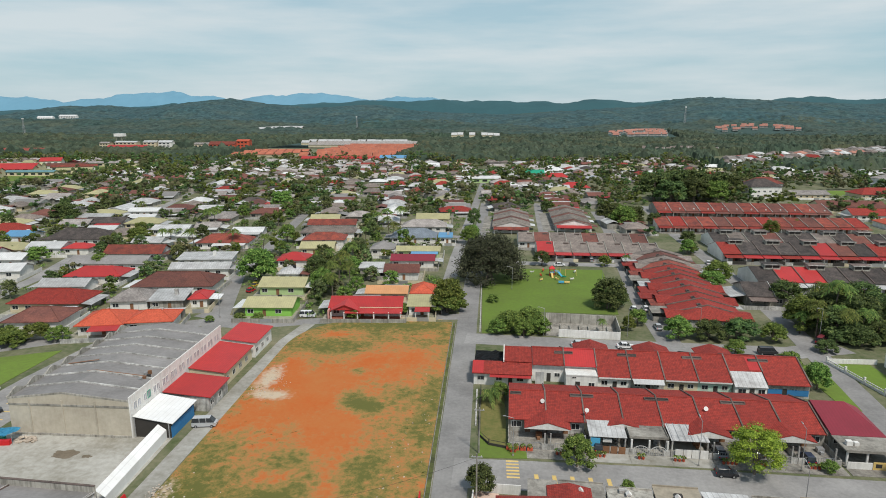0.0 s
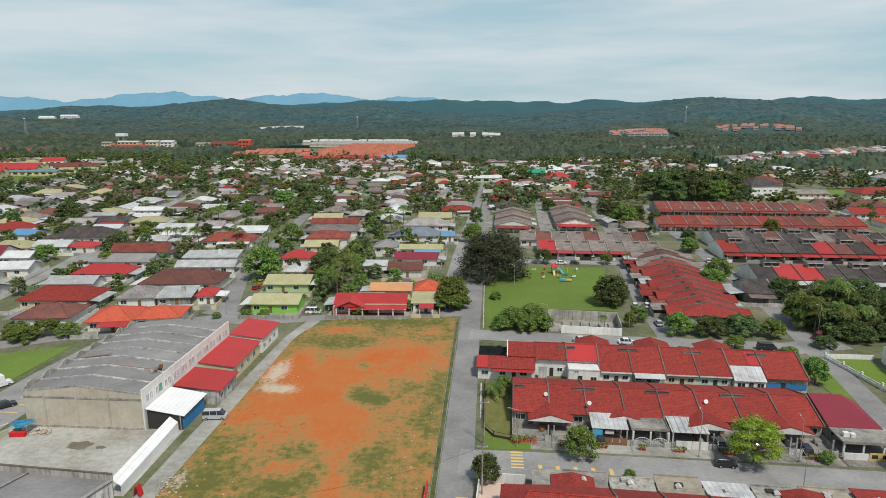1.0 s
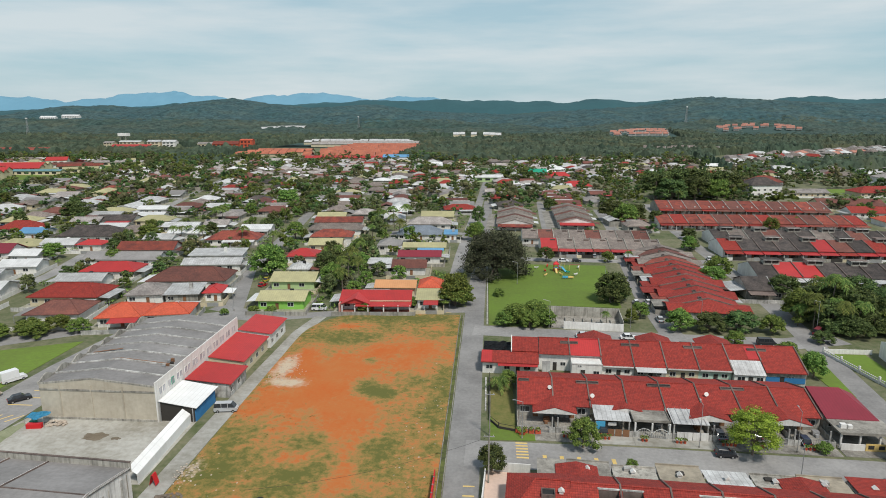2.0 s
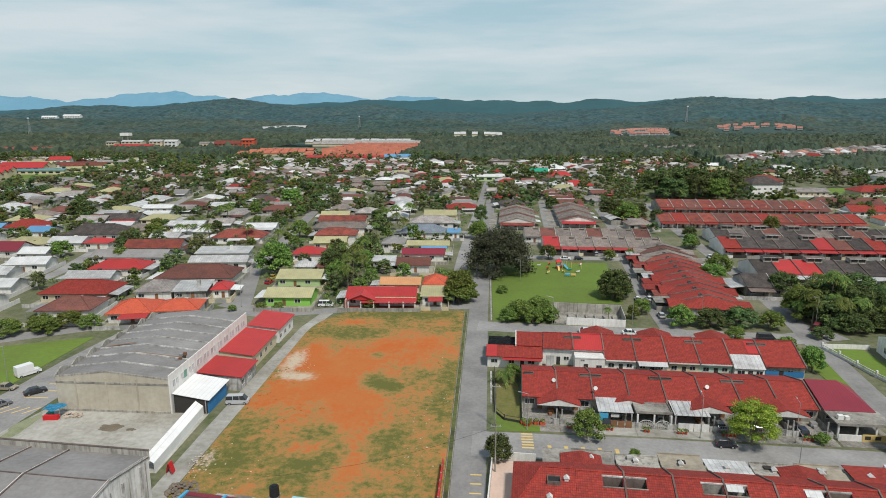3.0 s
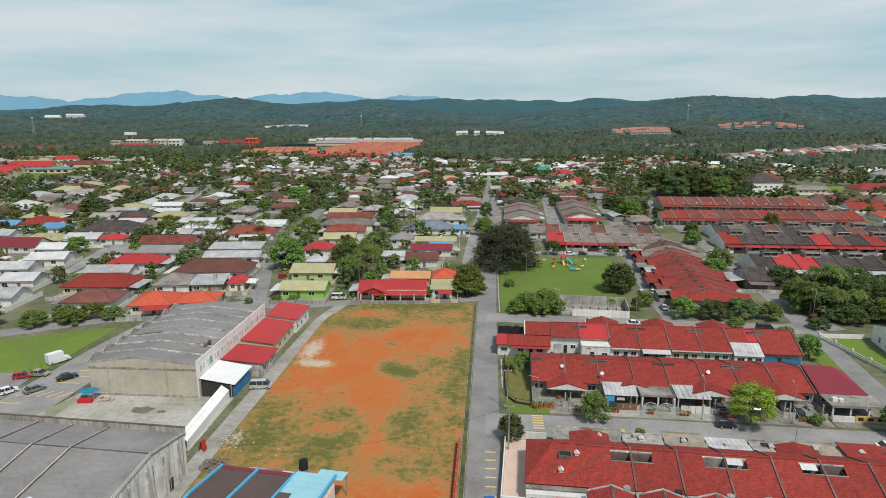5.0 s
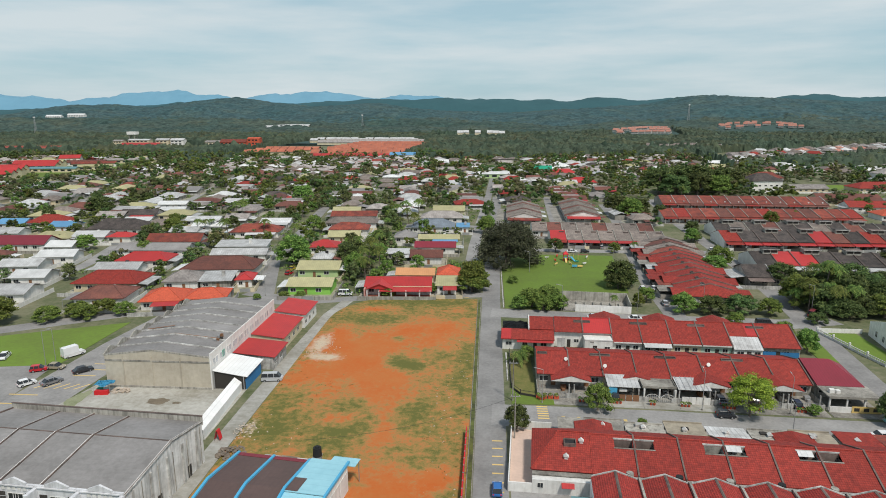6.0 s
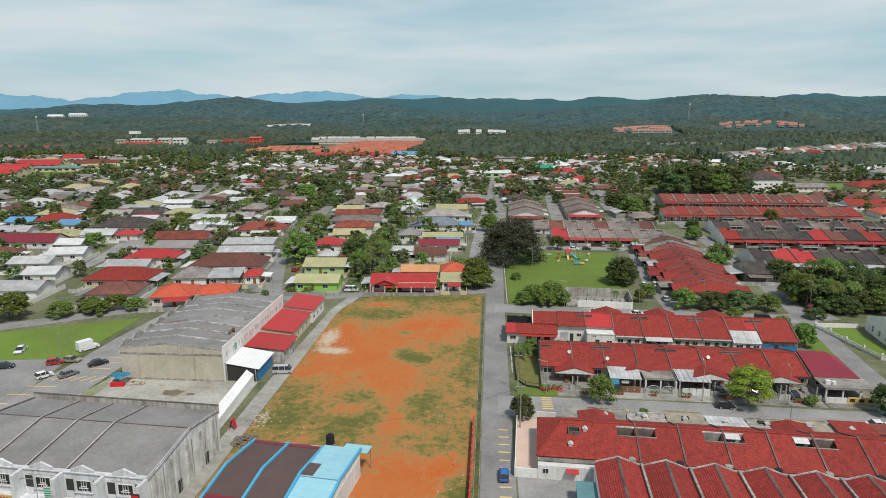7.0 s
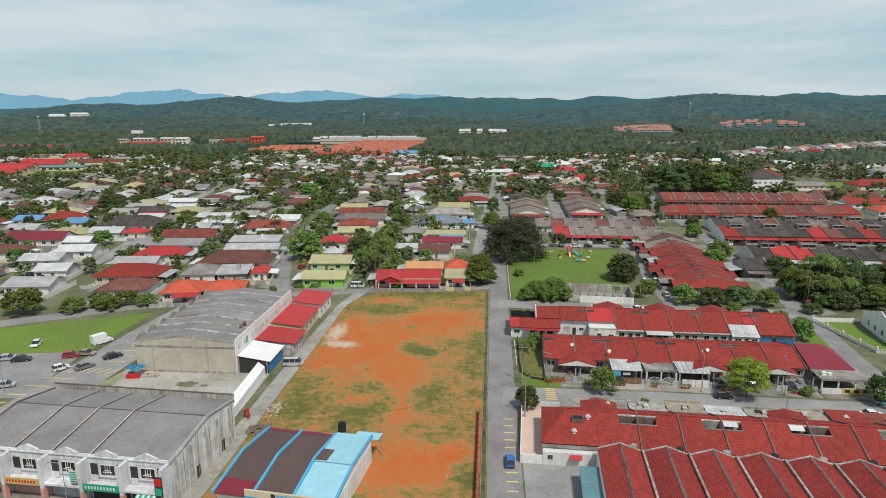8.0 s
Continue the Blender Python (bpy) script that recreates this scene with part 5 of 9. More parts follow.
def end_house_d():
    """The corner house before the dark terraces: dark gable roof, stained side wall, walled yard."""
    h = empty("corner_house", pose(84.4, 198.7, 0, 0, 0, -2), "corner house with a blackened tiled roof and stained walls", "house")
    prof = roof_profile(0, 3.3, 7.5, 6.2, 15, 3.5)
    part("wall", prism([(0.8, 0), (14.4, 0), (14.4, 3.4), (7.5, 6.0), (0.8, 3.4)], "x", 0.4, 13.0), "wall_grey", h)
    part("roof", strip(prof, 0.14, "x", 0, 13.4), "tile_dark", h)
    part("party_wall", strip([(p, q + 0.2) for p, q in prof], 0.4, "x", 8.6, 8.8), "wall_pale", h)
    part("side_wall", boxes((-5.0, -4.0, 0, -4.8, 15, 1.8)), "wall_pale", h)
    part("front_wall", boxes((-4.8, -4.0, 0, 13.4, -3.85, 1.3)), "wall_pale", h)
    part("side_roof", strip([(-4.6, 2.5), (0.4, 3.2)], 0.08, "y", 1.5, 13.0), "zinc", h, "grey sheet side roof")
    part("porch_roof", strip([(-3.0, 2.6), (0.9, 3.1)], 0.08, "x", 0.4, 8.4), "party", h)
    for k in range(3):
        window(h, 1.4 + k * 4.0, 1.0, 1.8, 1.3, 0.8)
    part("yard", boxes((-4.8, -3.85, -0.05, 13.4, 0.8, 0.08)), "concrete", h)


end_house_d()


# ---- the walled house and the court ----
def white_villa():
    h = empty("villa", pose(95.5, 131.0, 0, 0, 0, -8), "white single-storey villa with a dark tiled roof", "house")
    part("wall", boxes((0, 0, 0, 18, 20, 4.0)), "white", h)
    part("gable_wall", prism([(0, 0), (0, 4.0), (10, 7.0), (20, 4.0), (20, 0)], "x", -0.3, -0.002), "white", h)
    part("roof", strip([(-0.3, 3.9), (10, 6.9), (20.3, 3.9)], 0.18, "x", 0.0, 18.5), "tile_dark", h)
    for i in range(4):
        window(h, 3.0 + i * 4, 1.0, 1.2, 1.6, -0.3, -1, "x")
    for i in range(3):
        window(h, 2.0 + i * 5, 1.0, 1.8, 1.4, 0.0)
    f = empty("fence", pose(0, 0, 0), "white balustrade fence round the villa garden", "fence")
    line = [(85.2, 152.0), (86.3, 146.0), (87.2, 140.0), (88.2, 134.0), (89.4, 128.5), (94.5, 126.5)]
    for (ax, ay), (bx, by) in zip(line, line[1:]):
        d = Vector((bx - ax, by - ay, 0))
        m = Matrix.Translation((ax, ay, 0)) @ Matrix.Rotation(math.atan2(d.y, d.x), 4, "Z")
        p = part("panel", boxes((0.2, -0.08, 0, d.length - 0.2, 0.08, 0.6), (0.2, -0.08, 1.0, d.length - 0.2, 0.08, 1.15)), "white", f)
        p.matrix_basis = m
        q = part("post", boxes((-0.2, -0.2, 0, 0.2, 0.2, 1.7)), "white", f)
        q.matrix_basis = m
        for k in range(8):
            b = part("baluster", boxes((0.4 + k * (d.length - 0.8) / 8, -0.05, 0.6, 0.55 + k * (d.length - 0.8) / 8, 0.05, 1.0)), "white", p)
    p = part("panel", boxes((85.2, 151.9, 0, 97, 152.1, 1.2)), "white", f)
    tagged(part("lawn", slab([(86, 151.5), (90, 128.8), (95, 128), (95, 151.5)], -0.1, 0.1), "lawn"), "mown villa garden lawn", "lawn", kind="structure")
    v = empty("house", pose(92.5, 106.0, 0, 0, 0, -10), "house with a dark brown tiled roof and tan walls", "house")
    part("wall", boxes((0.6, 0.6, 0, 15.4, 14.4, 3.1)), "cream", v)
    part("roof", hip(bmesh.new(), 0, 0, 16, 15, 3.0, 3.0, 6), "tile_brown", v)
    for i in range(3):
        window(v, 2.0 + i * 4.4, 1.0, 1.8, 1.3, 0.6)
        window(v, 2.0 + i * 4.0, 1.0, 1.6, 1.3, 0.6, -1, "x")


white_villa()


def court():
    c = empty("walled_yard", pose(18.0, 166.5, 0, 0, 0, -5), "roofless walled yard of stained concrete beside the park", "yard")
    part("wall", boxes((0, 11.6, 0, 20, 11.85, 3.0)), "wall_grey", c, "stained grey back wall")
    part("wall", boxes((0, 0.2, 0, 0.2, 11.6, 2.8)), "wall_grey", c)
    part("wall", boxes((19.8, 0.2, 0, 20, 11.6, 2.8)), "wall_grey", c)
    part("wall", boxes((3.5, 0, 0, 20, 0.2, 2.2)), "white", c, "white painted front wall")
    part("floor", boxes((0.2, 0.2, -0.05, 19.8, 11.6, 0.12)), "concrete", c, "broken tiled floor")
    for i in range(7):
        part("stub_wall", boxes((1.5 + i * 2.6, 5.6, 0.12, 1.8 + i * 2.6, 9.0, 0.7)), "wall_grey", c)
    part("pallet", boxes((4, 2, 0.12, 9, 3.4, 0.5)), "zinc", c)


court()



# ---- shop blocks beside the field ----
def sign(parent, x0, x1, y, z0, z1, mat, bars, label):
    """A flat sign board on a front at y, with plain bars for its lettering."""
    s = part("sign", boxes((x0, y - 0.14, z0, x1, y, z1)), mat, parent, label)
    n = max(2, int((x1 - x0) / 0.55))
    for i in range(n):
        a = x0 + 0.35 + (x1 - x0 - 0.7) * i / n
        part("bar", boxes((a, y - 0.17, z0 + 0.3 * (z1 - z0), a + 0.5 * (x1 - x0 - 0.7) / n, y - 0.14, z0 + 0.72 * (z1 - z0))), bars, s)
    return s


M["rose"] = material("rose", (0.55, 0.3, 0.25), (0.4, 0.22, 0.19), 0.7, 0.3, 1.5, 0.6, 0.1)


def shop_block():
    """Two-storey shops: front at local y = 0, party walls along y, a ridge across, a concrete parapet at the back."""
    b = empty("shop_block", pose(-91.2, 59.2, 0, 0, 0, -4.0), "two-storey white shop block with a low grey roof", "shop block")
    n, w, d, m = 5, 6.7, 20.8, 2.6
    L = m + n * w
    part("wall", prism([(0, 0), (d, 0), (d, 7.3), (12.0, 8.6), (0, 6.9)], "x", 0, L), "block_wall", b, "streaked pale grey end wall")
    prof = [(0.0, 7.05), (12.0, 8.85), (d, 7.5)]
    spans = ((0.0, m + w), (m + w, m + 2 * w), (m + 2 * w, m + 3 * w), (m + 3 * w, L))
    for x0, x1 in spans:
        part("roof", strip(prof, 0.14, "x", x0 + 0.12, x1 - 0.12), "sheet_grey", b, "flat grey sheet roofing")
        part("party_wall", strip([(p, q + 0.16) for p, q in prof], 0.34, "x", x1 - 0.12, x1 + 0.07), "party", b, "blackened low party wall")
        part("flashing", strip([(p, q + 0.1) for p, q in prof], 0.12, "x", x1 - 0.3, x1 - 0.12), "white", b, "pale roof flashing")
    part("party_wall", strip([(p, q + 0.22) for p, q in prof], 0.4, "x", -0.14, 0.12), "party", b)
    part("verge", strip([(p, q + 0.2) for p, q in prof], 0.2, "x", L + 0.08, L + 0.2), "wall_pale", b)
    part("parapet", boxes((-0.14, d - 0.05, 6.9, L + 0.14, d + 0.2, 8.5)), "wall_grey", b, "stained back parapet")
    part("parapet_cap", boxes((-0.16, d - 0.1, 8.5, L + 0.16, d + 0.25, 8.6)), "party", b)
    part("ridge_cap", boxes((0, 11.9, 8.82, L, 12.1, 8.93)), "party", b)
    part("facade", boxes((-0.1, -0.35, 3.4, L + 0.1, -0.003, 7.75)), "facade", b, "greyed white upper front")
    colours = ("yellow_paint", "yellow_paint", "", "green_metal", "")
    for i in range(n):
        x = m + i * w
        part("pediment", prism([(x + 1.5, 7.7), (x + 5.2, 7.7), (x + 5.2, 8.0), (x + 3.35, 8.75), (x + 1.5, 8.0)], "y", -0.4, -0.1), "facade", b)
        part("pillar", boxes((x - 0.28, -2.3, 2.6, x + 0.28, -0.35, 7.4)), "facade", b)
        part("pillar_foot", boxes((x - 0.3, -2.32, 0, x + 0.3, -1.6, 2.6)), "rose", b, "pinkish tiled pillar foot")
        part("balcony_slab", boxes((x + 0.28, -2.2, 3.1, x + w - 0.28, -0.36, 3.4)), "facade", b)
        for a, c in ((0.5, 1.2), (4.95, 1.2)):
            # no hollow here: a flat dark plate paints the recess's shade
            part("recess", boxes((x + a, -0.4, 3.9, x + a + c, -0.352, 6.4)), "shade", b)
            part("balustrade", boxes((x + a, -0.5, 3.5, x + a + c, -0.402, 4.5)), "facade", b)
        win = window(b, x + 2.1, 4.5, 2.5, 1.8, -0.36)
        for k in range(3):
            part("bar", boxes((x + 2.2 + k * 0.8, -0.47, 4.6, x + 2.27 + k * 0.8, -0.43, 6.2)), "white", win)
        part("scroll", boxes((x + 2.6, -0.48, 5.0, x + 4.1, -0.44, 5.14), (x + 2.9, -0.48, 5.3, x + 3.8, -0.44, 5.42)), "white", win)
        if colours[i]:
            sign(b, x + 0.4, x + w - 0.4, -2.2, 3.0, 4.1, colours[i], "red_paint" if colours[i] == "yellow_paint" else "white", "shop sign with unreadable lettering")
        else:
            for k in range(5):
                part("letter_bar", boxes((x + 1.3 + k * 0.85, -0.42, 6.75, x + 1.8 + k * 0.85, -0.352, 7.25)), "white", b)
        part("sill", boxes((x + 1.9, -0.62, 4.3, x + 4.8, -0.36, 4.42)), "facade", b)
        part("cornice", boxes((x + 0.3, -0.55, 7.45, x + w - 0.3, -0.36, 7.62)), "facade", b)
        part("air_conditioner", boxes((x + 5.2, -1.2, 3.42, x + 6.0, -0.55, 4.1)), "white", b)
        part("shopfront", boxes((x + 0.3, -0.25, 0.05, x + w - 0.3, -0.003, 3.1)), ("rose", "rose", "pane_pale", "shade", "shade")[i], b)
    part("pillar", boxes((L - 0.28, -2.3, 0, L + 0.28, -0.35, 7.4)), "facade", b)
    for k in range(5):
        part("pilaster", boxes((L, 1.6 + k * 4.2, 0, L + 0.22, 2.0 + k * 4.2, 7.0)), "wall_pale", b)
        part("downpipe", boxes((L, 3.8 + k * 4.0, 0, L + 0.1, 3.9 + k * 4.0, 7.0)), "wall_grey", b)
    for k in (1, 3):
        part("back_door", boxes((L, 3.0 + k * 4.2, 0, L + 0.06, 4.0 + k * 4.2, 2.2)), "shade", b)
    part("base", boxes((-0.4, -4.2, -0.1, L + 0.4, -0.36, 0.12)), "concrete", b, "paved shop walkway")
    flag = part("banner", boxes((m + 3 * w - 1.5, -2.4, 4.2, m + 3 * w - 0.4, -2.32, 6.2)), "white", b, "white banner with green stripes")
    for k in range(5):
        part("stripe", boxes((m + 3 * w - 1.5, -2.42, 4.3 + k * 0.38, m + 3 * w - 0.4, -2.4, 4.48 + k * 0.38)), "green_metal", flag)
    side = part("sign", boxes((L - 0.9, -2.6, 3.2, L + 0.3, -2.45, 6.4)), "shade", b, "tall dark shop sign with coloured bars")
    part("bar", boxes((L - 0.8, -2.64, 5.0, L + 0.2, -2.6, 6.2)), "red_paint", side)
    part("bar", boxes((L - 0.8, -2.64, 3.4, L + 0.2, -2.6, 4.6)), "green_metal", side)
    aw = part("awning", strip([(-3.6, 2.6), (-2.3, 3.1)], 0.05, "x", L - 4.2, L - 0.8), "green_metal", b, "green striped canvas awning")
    for k in range(4):
        part("stripe", strip([(-3.62, 2.62), (-2.32, 3.12)], 0.02, "x", L - 4.0 + k * 0.85, L - 3.6 + k * 0.85), "white", aw)
    return b


shop_block()


def stall_row():
    """The long single row of shops whose blind end wall faces the yard; wavy parapets on its west side."""
    b = empty("warehouse", pose(-65.0, 105.3, 0, 0, 0, 0.0), "long grey-roofed shop row with a blind concrete end wall", "warehouse")
    w, d, hl, hr, hm = 23.8, 40.6, 7.3, 7.3, 8.6
    part("wall", prism([(-w, 0), (0, 0), (0, hr), (-w / 2 - 1, hm), (-w, hl)], "y", 0, d), "shed_wall", b, "stained bare concrete wall")
    n = 8
    prof = [(-w, hl + 0.12), (-w / 2 - 1, hm + 0.15), (0, hr + 0.12)]
    step = d / n
    for i in range(n):
        part("roof", strip(prof, 0.12, "y", i * step + 0.12, (i + 1) * step - 0.12), "sheet_grey", b, "grey sheet roofing")
        if i:
            part("party_wall", strip([(p, q + 0.25) for p, q in prof], 0.4, "y", i * step - 0.16, i * step + 0.16), "wall_pale", b)
        pts = [(i * step, 7.2)] + [(i * step + step * k / 10, 7.7 + 0.95 * math.sin(math.pi * k / 10) ** 2) for k in range(11)] + [((i + 1) * step, 7.2)]
        part("pediment", prism(pts, "x", -w - 0.3, -w - 0.02), "wall_grey", b, "curved grey parapet")
    part("party_wall", strip([(p, q + 0.2) for p, q in prof], 0.35, "y", -0.02, 0.14), "wall_grey", b)
    part("side_wall", boxes((0.003, -0.1, 0, 0.25, d, 8.35)), "white", b, "whitewashed side wall")
    for i in range(11):
        for k in range(2):
            window(b, 1.0 + i * (d - 1.6) / 11 + k * 1.35, 5.3, 1.15, 1.5, 0.25, 1, "x", "green_metal" if i == 1 and k else "white", "pane_pale")
    part("rust_sheet", strip([(-w / 2 - 3, hm + 0.08), (-w / 2 - 1, hm + 0.3), (-2.5, hr + 0.6)], 0.05, "y", 10.2, 10.75), "wood", b, "rusty roof flashing")
    part("rust_sheet", strip([(-w + 1, hl + 0.35), (-w / 2 - 4, hm + 0.18)], 0.05, "y", 16.0, 16.5), "wood", b, "rusty roof flashing")
    part("beam", boxes((-w, -0.1, 6.15, 0, -0.002, 6.5)), "wall_grey", b, "stained concrete ring beam")
    part("plinth", boxes((-w, -0.2, 0, 0, -0.002, 0.5)), "wall_grey", b)
    for k in range(5):
        part("roof_clutter", boxes((-3.2 + 0.5 * (k % 3), 9.0 + k * 0.7, 7.5, -2.6 + 0.5 * (k % 3), 9.5 + k * 0.7, 8.0 + 0.12 * k)), ("steel", "wood", "shade")[k % 3], b, "scraps left on the roof")
    for i in range(3):
        part("pilaster", boxes((-w + 4 + i * 6.5, -0.12, 0, -w + 4.3 + i * 6.5, -0.002, hl)), "shed_wall", b)
    return b


stall_row()


def lean_to(x0, y0, x1, y1, zl, zr, roof, wall, label, name="annex"):
    """A shed built against the long shop row, its roof falling towards the lane."""
    s = empty(name, pose(x0, y0, 0), label, "shed", "sheds along the lane")
    w, d = x1 - x0, y1 - y0
    part("wall", prism([(0, 0), (w - 0.6, 0), (w - 0.6, zr - 0.3), (0, zl - 0.2)], "y", 0.3, d - 0.3), wall, s)
    part("roof", strip([(-0.1, zl), (w, zr)], 0.12, "y", 0, d), roof, s)
    for i in range(max(2, int(d / 4))):
        window(s, 1.0 + i * 3.8, 1.0, 1.6, 1.2, w - 0.6, 1, "x")
    return s


lean_to(-64.7, 116.5, -54.6, 126.5, 4.2, 3.3, "red_bright", "wall_pale", "lean-to shed with a bright red sheet roof and pale walls")
lean_to(-64.7, 128.0, -56.2, 145.0, 4.6, 3.6, "red_bright", "cream", "lean-to workshop with a bright red sheet roof and cream walls")
lean_to(-64.7, 145.6, -55.8, 158.5, 5.0, 4.0, "red_bright", "white", "lean-to workshop with a red sheet roof and white walls")
# solid walls in near-black: the dark inside of an open front, as colour
shed = lean_to(-64.6, 105.5, -57.0, 115.5, 4.4, 3.2, "sheet_white", "shade", "shed with a white sheet roof and walls coloured as inner shade")
part("side_panel", boxes((7.02, 0.4, 0.0, 7.12, 9.4, 2.4)), "blue_wall", shed, "blue tarpaulin side screen")
part("post", boxes((0.1, -0.05, 0, 0.25, 0.1, 4.1)), "steel", shed)
part("post", boxes((6.7, -0.05, 0, 6.85, 0.1, 3.1)), "steel", shed)


def white_hoarding():
    f = empty("fence", pose(-57.2, 84.5, 0, 0, 0, 3.0), "tall white sheet metal fence beside the lane", "fence")
    for i in range(10):
        part("panel", prism([(-1.5, 3.05), (0.0, 1.9), (0.0, 0.0), (-0.06, 0.0), (-0.06, 1.86), (-1.5, 2.98)], "y", i * 2.1, i * 2.1 + 2.08), "sheet_white", f)
        part("post", boxes((-1.45, i * 2.1, 0, -1.35, i * 2.1 + 0.1, 2.92)), "steel", f)
    return f


white_hoarding()


def blue_hall():
    """The single-storey hall with umber and aqua roof bays, blue ribs, a sign over its front."""
    b = empty("hall", pose(-47.9, 55.0, 0, 0, 0, -7.0), "single-storey hall with umber and aqua sheet roofs and blue ribs", "hall")
    prof = [(0.0, 3.7), (9.3, 5.3), (18.6, 4.4)]
    W3, L = 6.2, 18.8
    part("wall", prism([(0.6, 0), (18.3, 0), (18.3, 4.2), (9.3, 5.1), (0.6, 3.6)], "x", 0.3, L), "white", b)
    for i in range(2):
        x0 = i * W3
        part("roof", strip(prof, 0.12, "x", x0 + 0.2, x0 + W3 - 0.2), "roof_umber", b, "dark umber sheet roofing")
        part("rib", strip([(p, q + 0.3) for p, q in prof], 0.42, "x", x0 - 0.2, x0 + 0.2), "trim_blue", b, "bright blue roof rib")
    part("rib", strip([(p, q + 0.3) for p, q in prof], 0.42, "x", 2 * W3 - 0.2, 2 * W3 + 0.2), "trim_blue", b, "bright blue roof rib")
    part("roof", strip([(0.2, 3.9), (8.8, 5.1)], 0.12, "x", 2 * W3 + 0.2, L), "roof_aqua", b, "pale aqua sheet roofing")
    part("roof", strip([(8.82, 5.3), (18.8, 4.7)], 0.12, "x", 2 * W3 + 0.2, L), "roof_aqua", b, "pale aqua sheet roofing")
    part("hatch", strip([(9.0, 5.36), (12.6, 5.15)], 0.06, "x", 2 * W3 + 0.2, 2 * W3 + 2.1), "roof_umber", b)
    part("rib", strip([(0.2, 4.1), (8.8, 5.4), (18.8, 4.92)], 0.4, "x", L - 0.1, L + 0.25), "trim_blue", b, "bright blue verge")
    part("canopy", strip([(18.2, 4.4), (21.0, 4.1)], 0.1, "x", L - 3.2, L + 1.3), "roof_aqua", b, "aqua rear canopy")
    for x in (L - 2.9, L + 1.0):
        part("post", boxes((x, 20.6, 0, x + 0.12, 20.72, 4.05)), "steel", b)
    for k in range(4):
        part("rear_sheet", strip([(18.62, 3.7), (20.4 + 0.2 * (k % 2), 3.45)], 0.06, "x", 3.6 + k * 2.9, 6.4 + k * 2.9), ("zinc", "wall_beige", "zinc_white", "zinc")[k], b, "rusting corrugated rear roof")
    for i in range(5):
        part("panel", boxes((L + 0.02, 0.8 + i * 3.5, 0, L + 0.1, 4.1 + i * 3.5, 3.6)), "white", b)
    part("red_wear", strip([(17.6, 4.56), (18.6, 4.46)], 0.05, "x", 0.2, 2 * W3 - 0.2), "maroon", b, "rusty red back edge of the roof")
    part("red_wear", strip([(0.05, 3.76), (3.2, 4.3)], 0.05, "x", 0.2, W3 - 0.3), "maroon", b, "rusty red front edge of the roof")
    board = part("sign", boxes((5.4, -0.3, 3.6, L - 0.9, -0.02, 5.1)), "cream", b, "long cream sign board with blue lettering bars")
    part("band", boxes((5.4, -0.32, 3.6, L - 0.9, -0.3, 4.1)), "trim_blue", board)
    for i in range(6):
        part("bar", boxes((10.5 + i * 0.62, -0.33, 4.35, 10.95 + i * 0.62, -0.3, 4.85)), "trim_blue", board)
    part("emblem", prism([(9.6, 4.4), (10.3, 4.4), (10.2, 4.9), (9.6, 4.9)], "y", -0.33, -0.3), "black", board)
    part("sign_stay", boxes((5.6, -0.02, 3.7, 5.75, 0.6, 3.85), (L - 1.3, -0.02, 3.7, L - 1.15, 0.6, 3.85)), "steel", b)
    return b


blue_hall()
tank = empty("water_tank", pose(-32.9, 74.6, 0), "black plastic water tank on a stand behind the hall", "water tank")
tbm = bmesh.new()
bmesh.ops.create_cone(tbm, segments=20, radius1=0.75, radius2=0.68, depth=1.5, cap_ends=True, matrix=Matrix.Translation((0, 0, 4.4)))
bmesh.ops.create_cone(tbm, segments=20, radius1=0.4, radius2=0.35, depth=0.25, cap_ends=True, matrix=Matrix.Translation((0, 0, 5.25)))
part("tank", tbm, "black", tank)
part("stand", boxes((-0.6, -0.6, 0, -0.45, -0.45, 3.65), (0.45, -0.6, 0, 0.6, -0.45, 3.65), (-0.6, 0.45, 0, -0.45, 0.6, 3.65), (0.45, 0.45, 0, 0.6, 0.6, 3.65), (-0.7, -0.7, 3.5, 0.7, 0.7, 3.65)), "steel", tank)


# ---- bungalows ----
YARDS = [0]
FOOT = []  # the ground that each bungalow covers

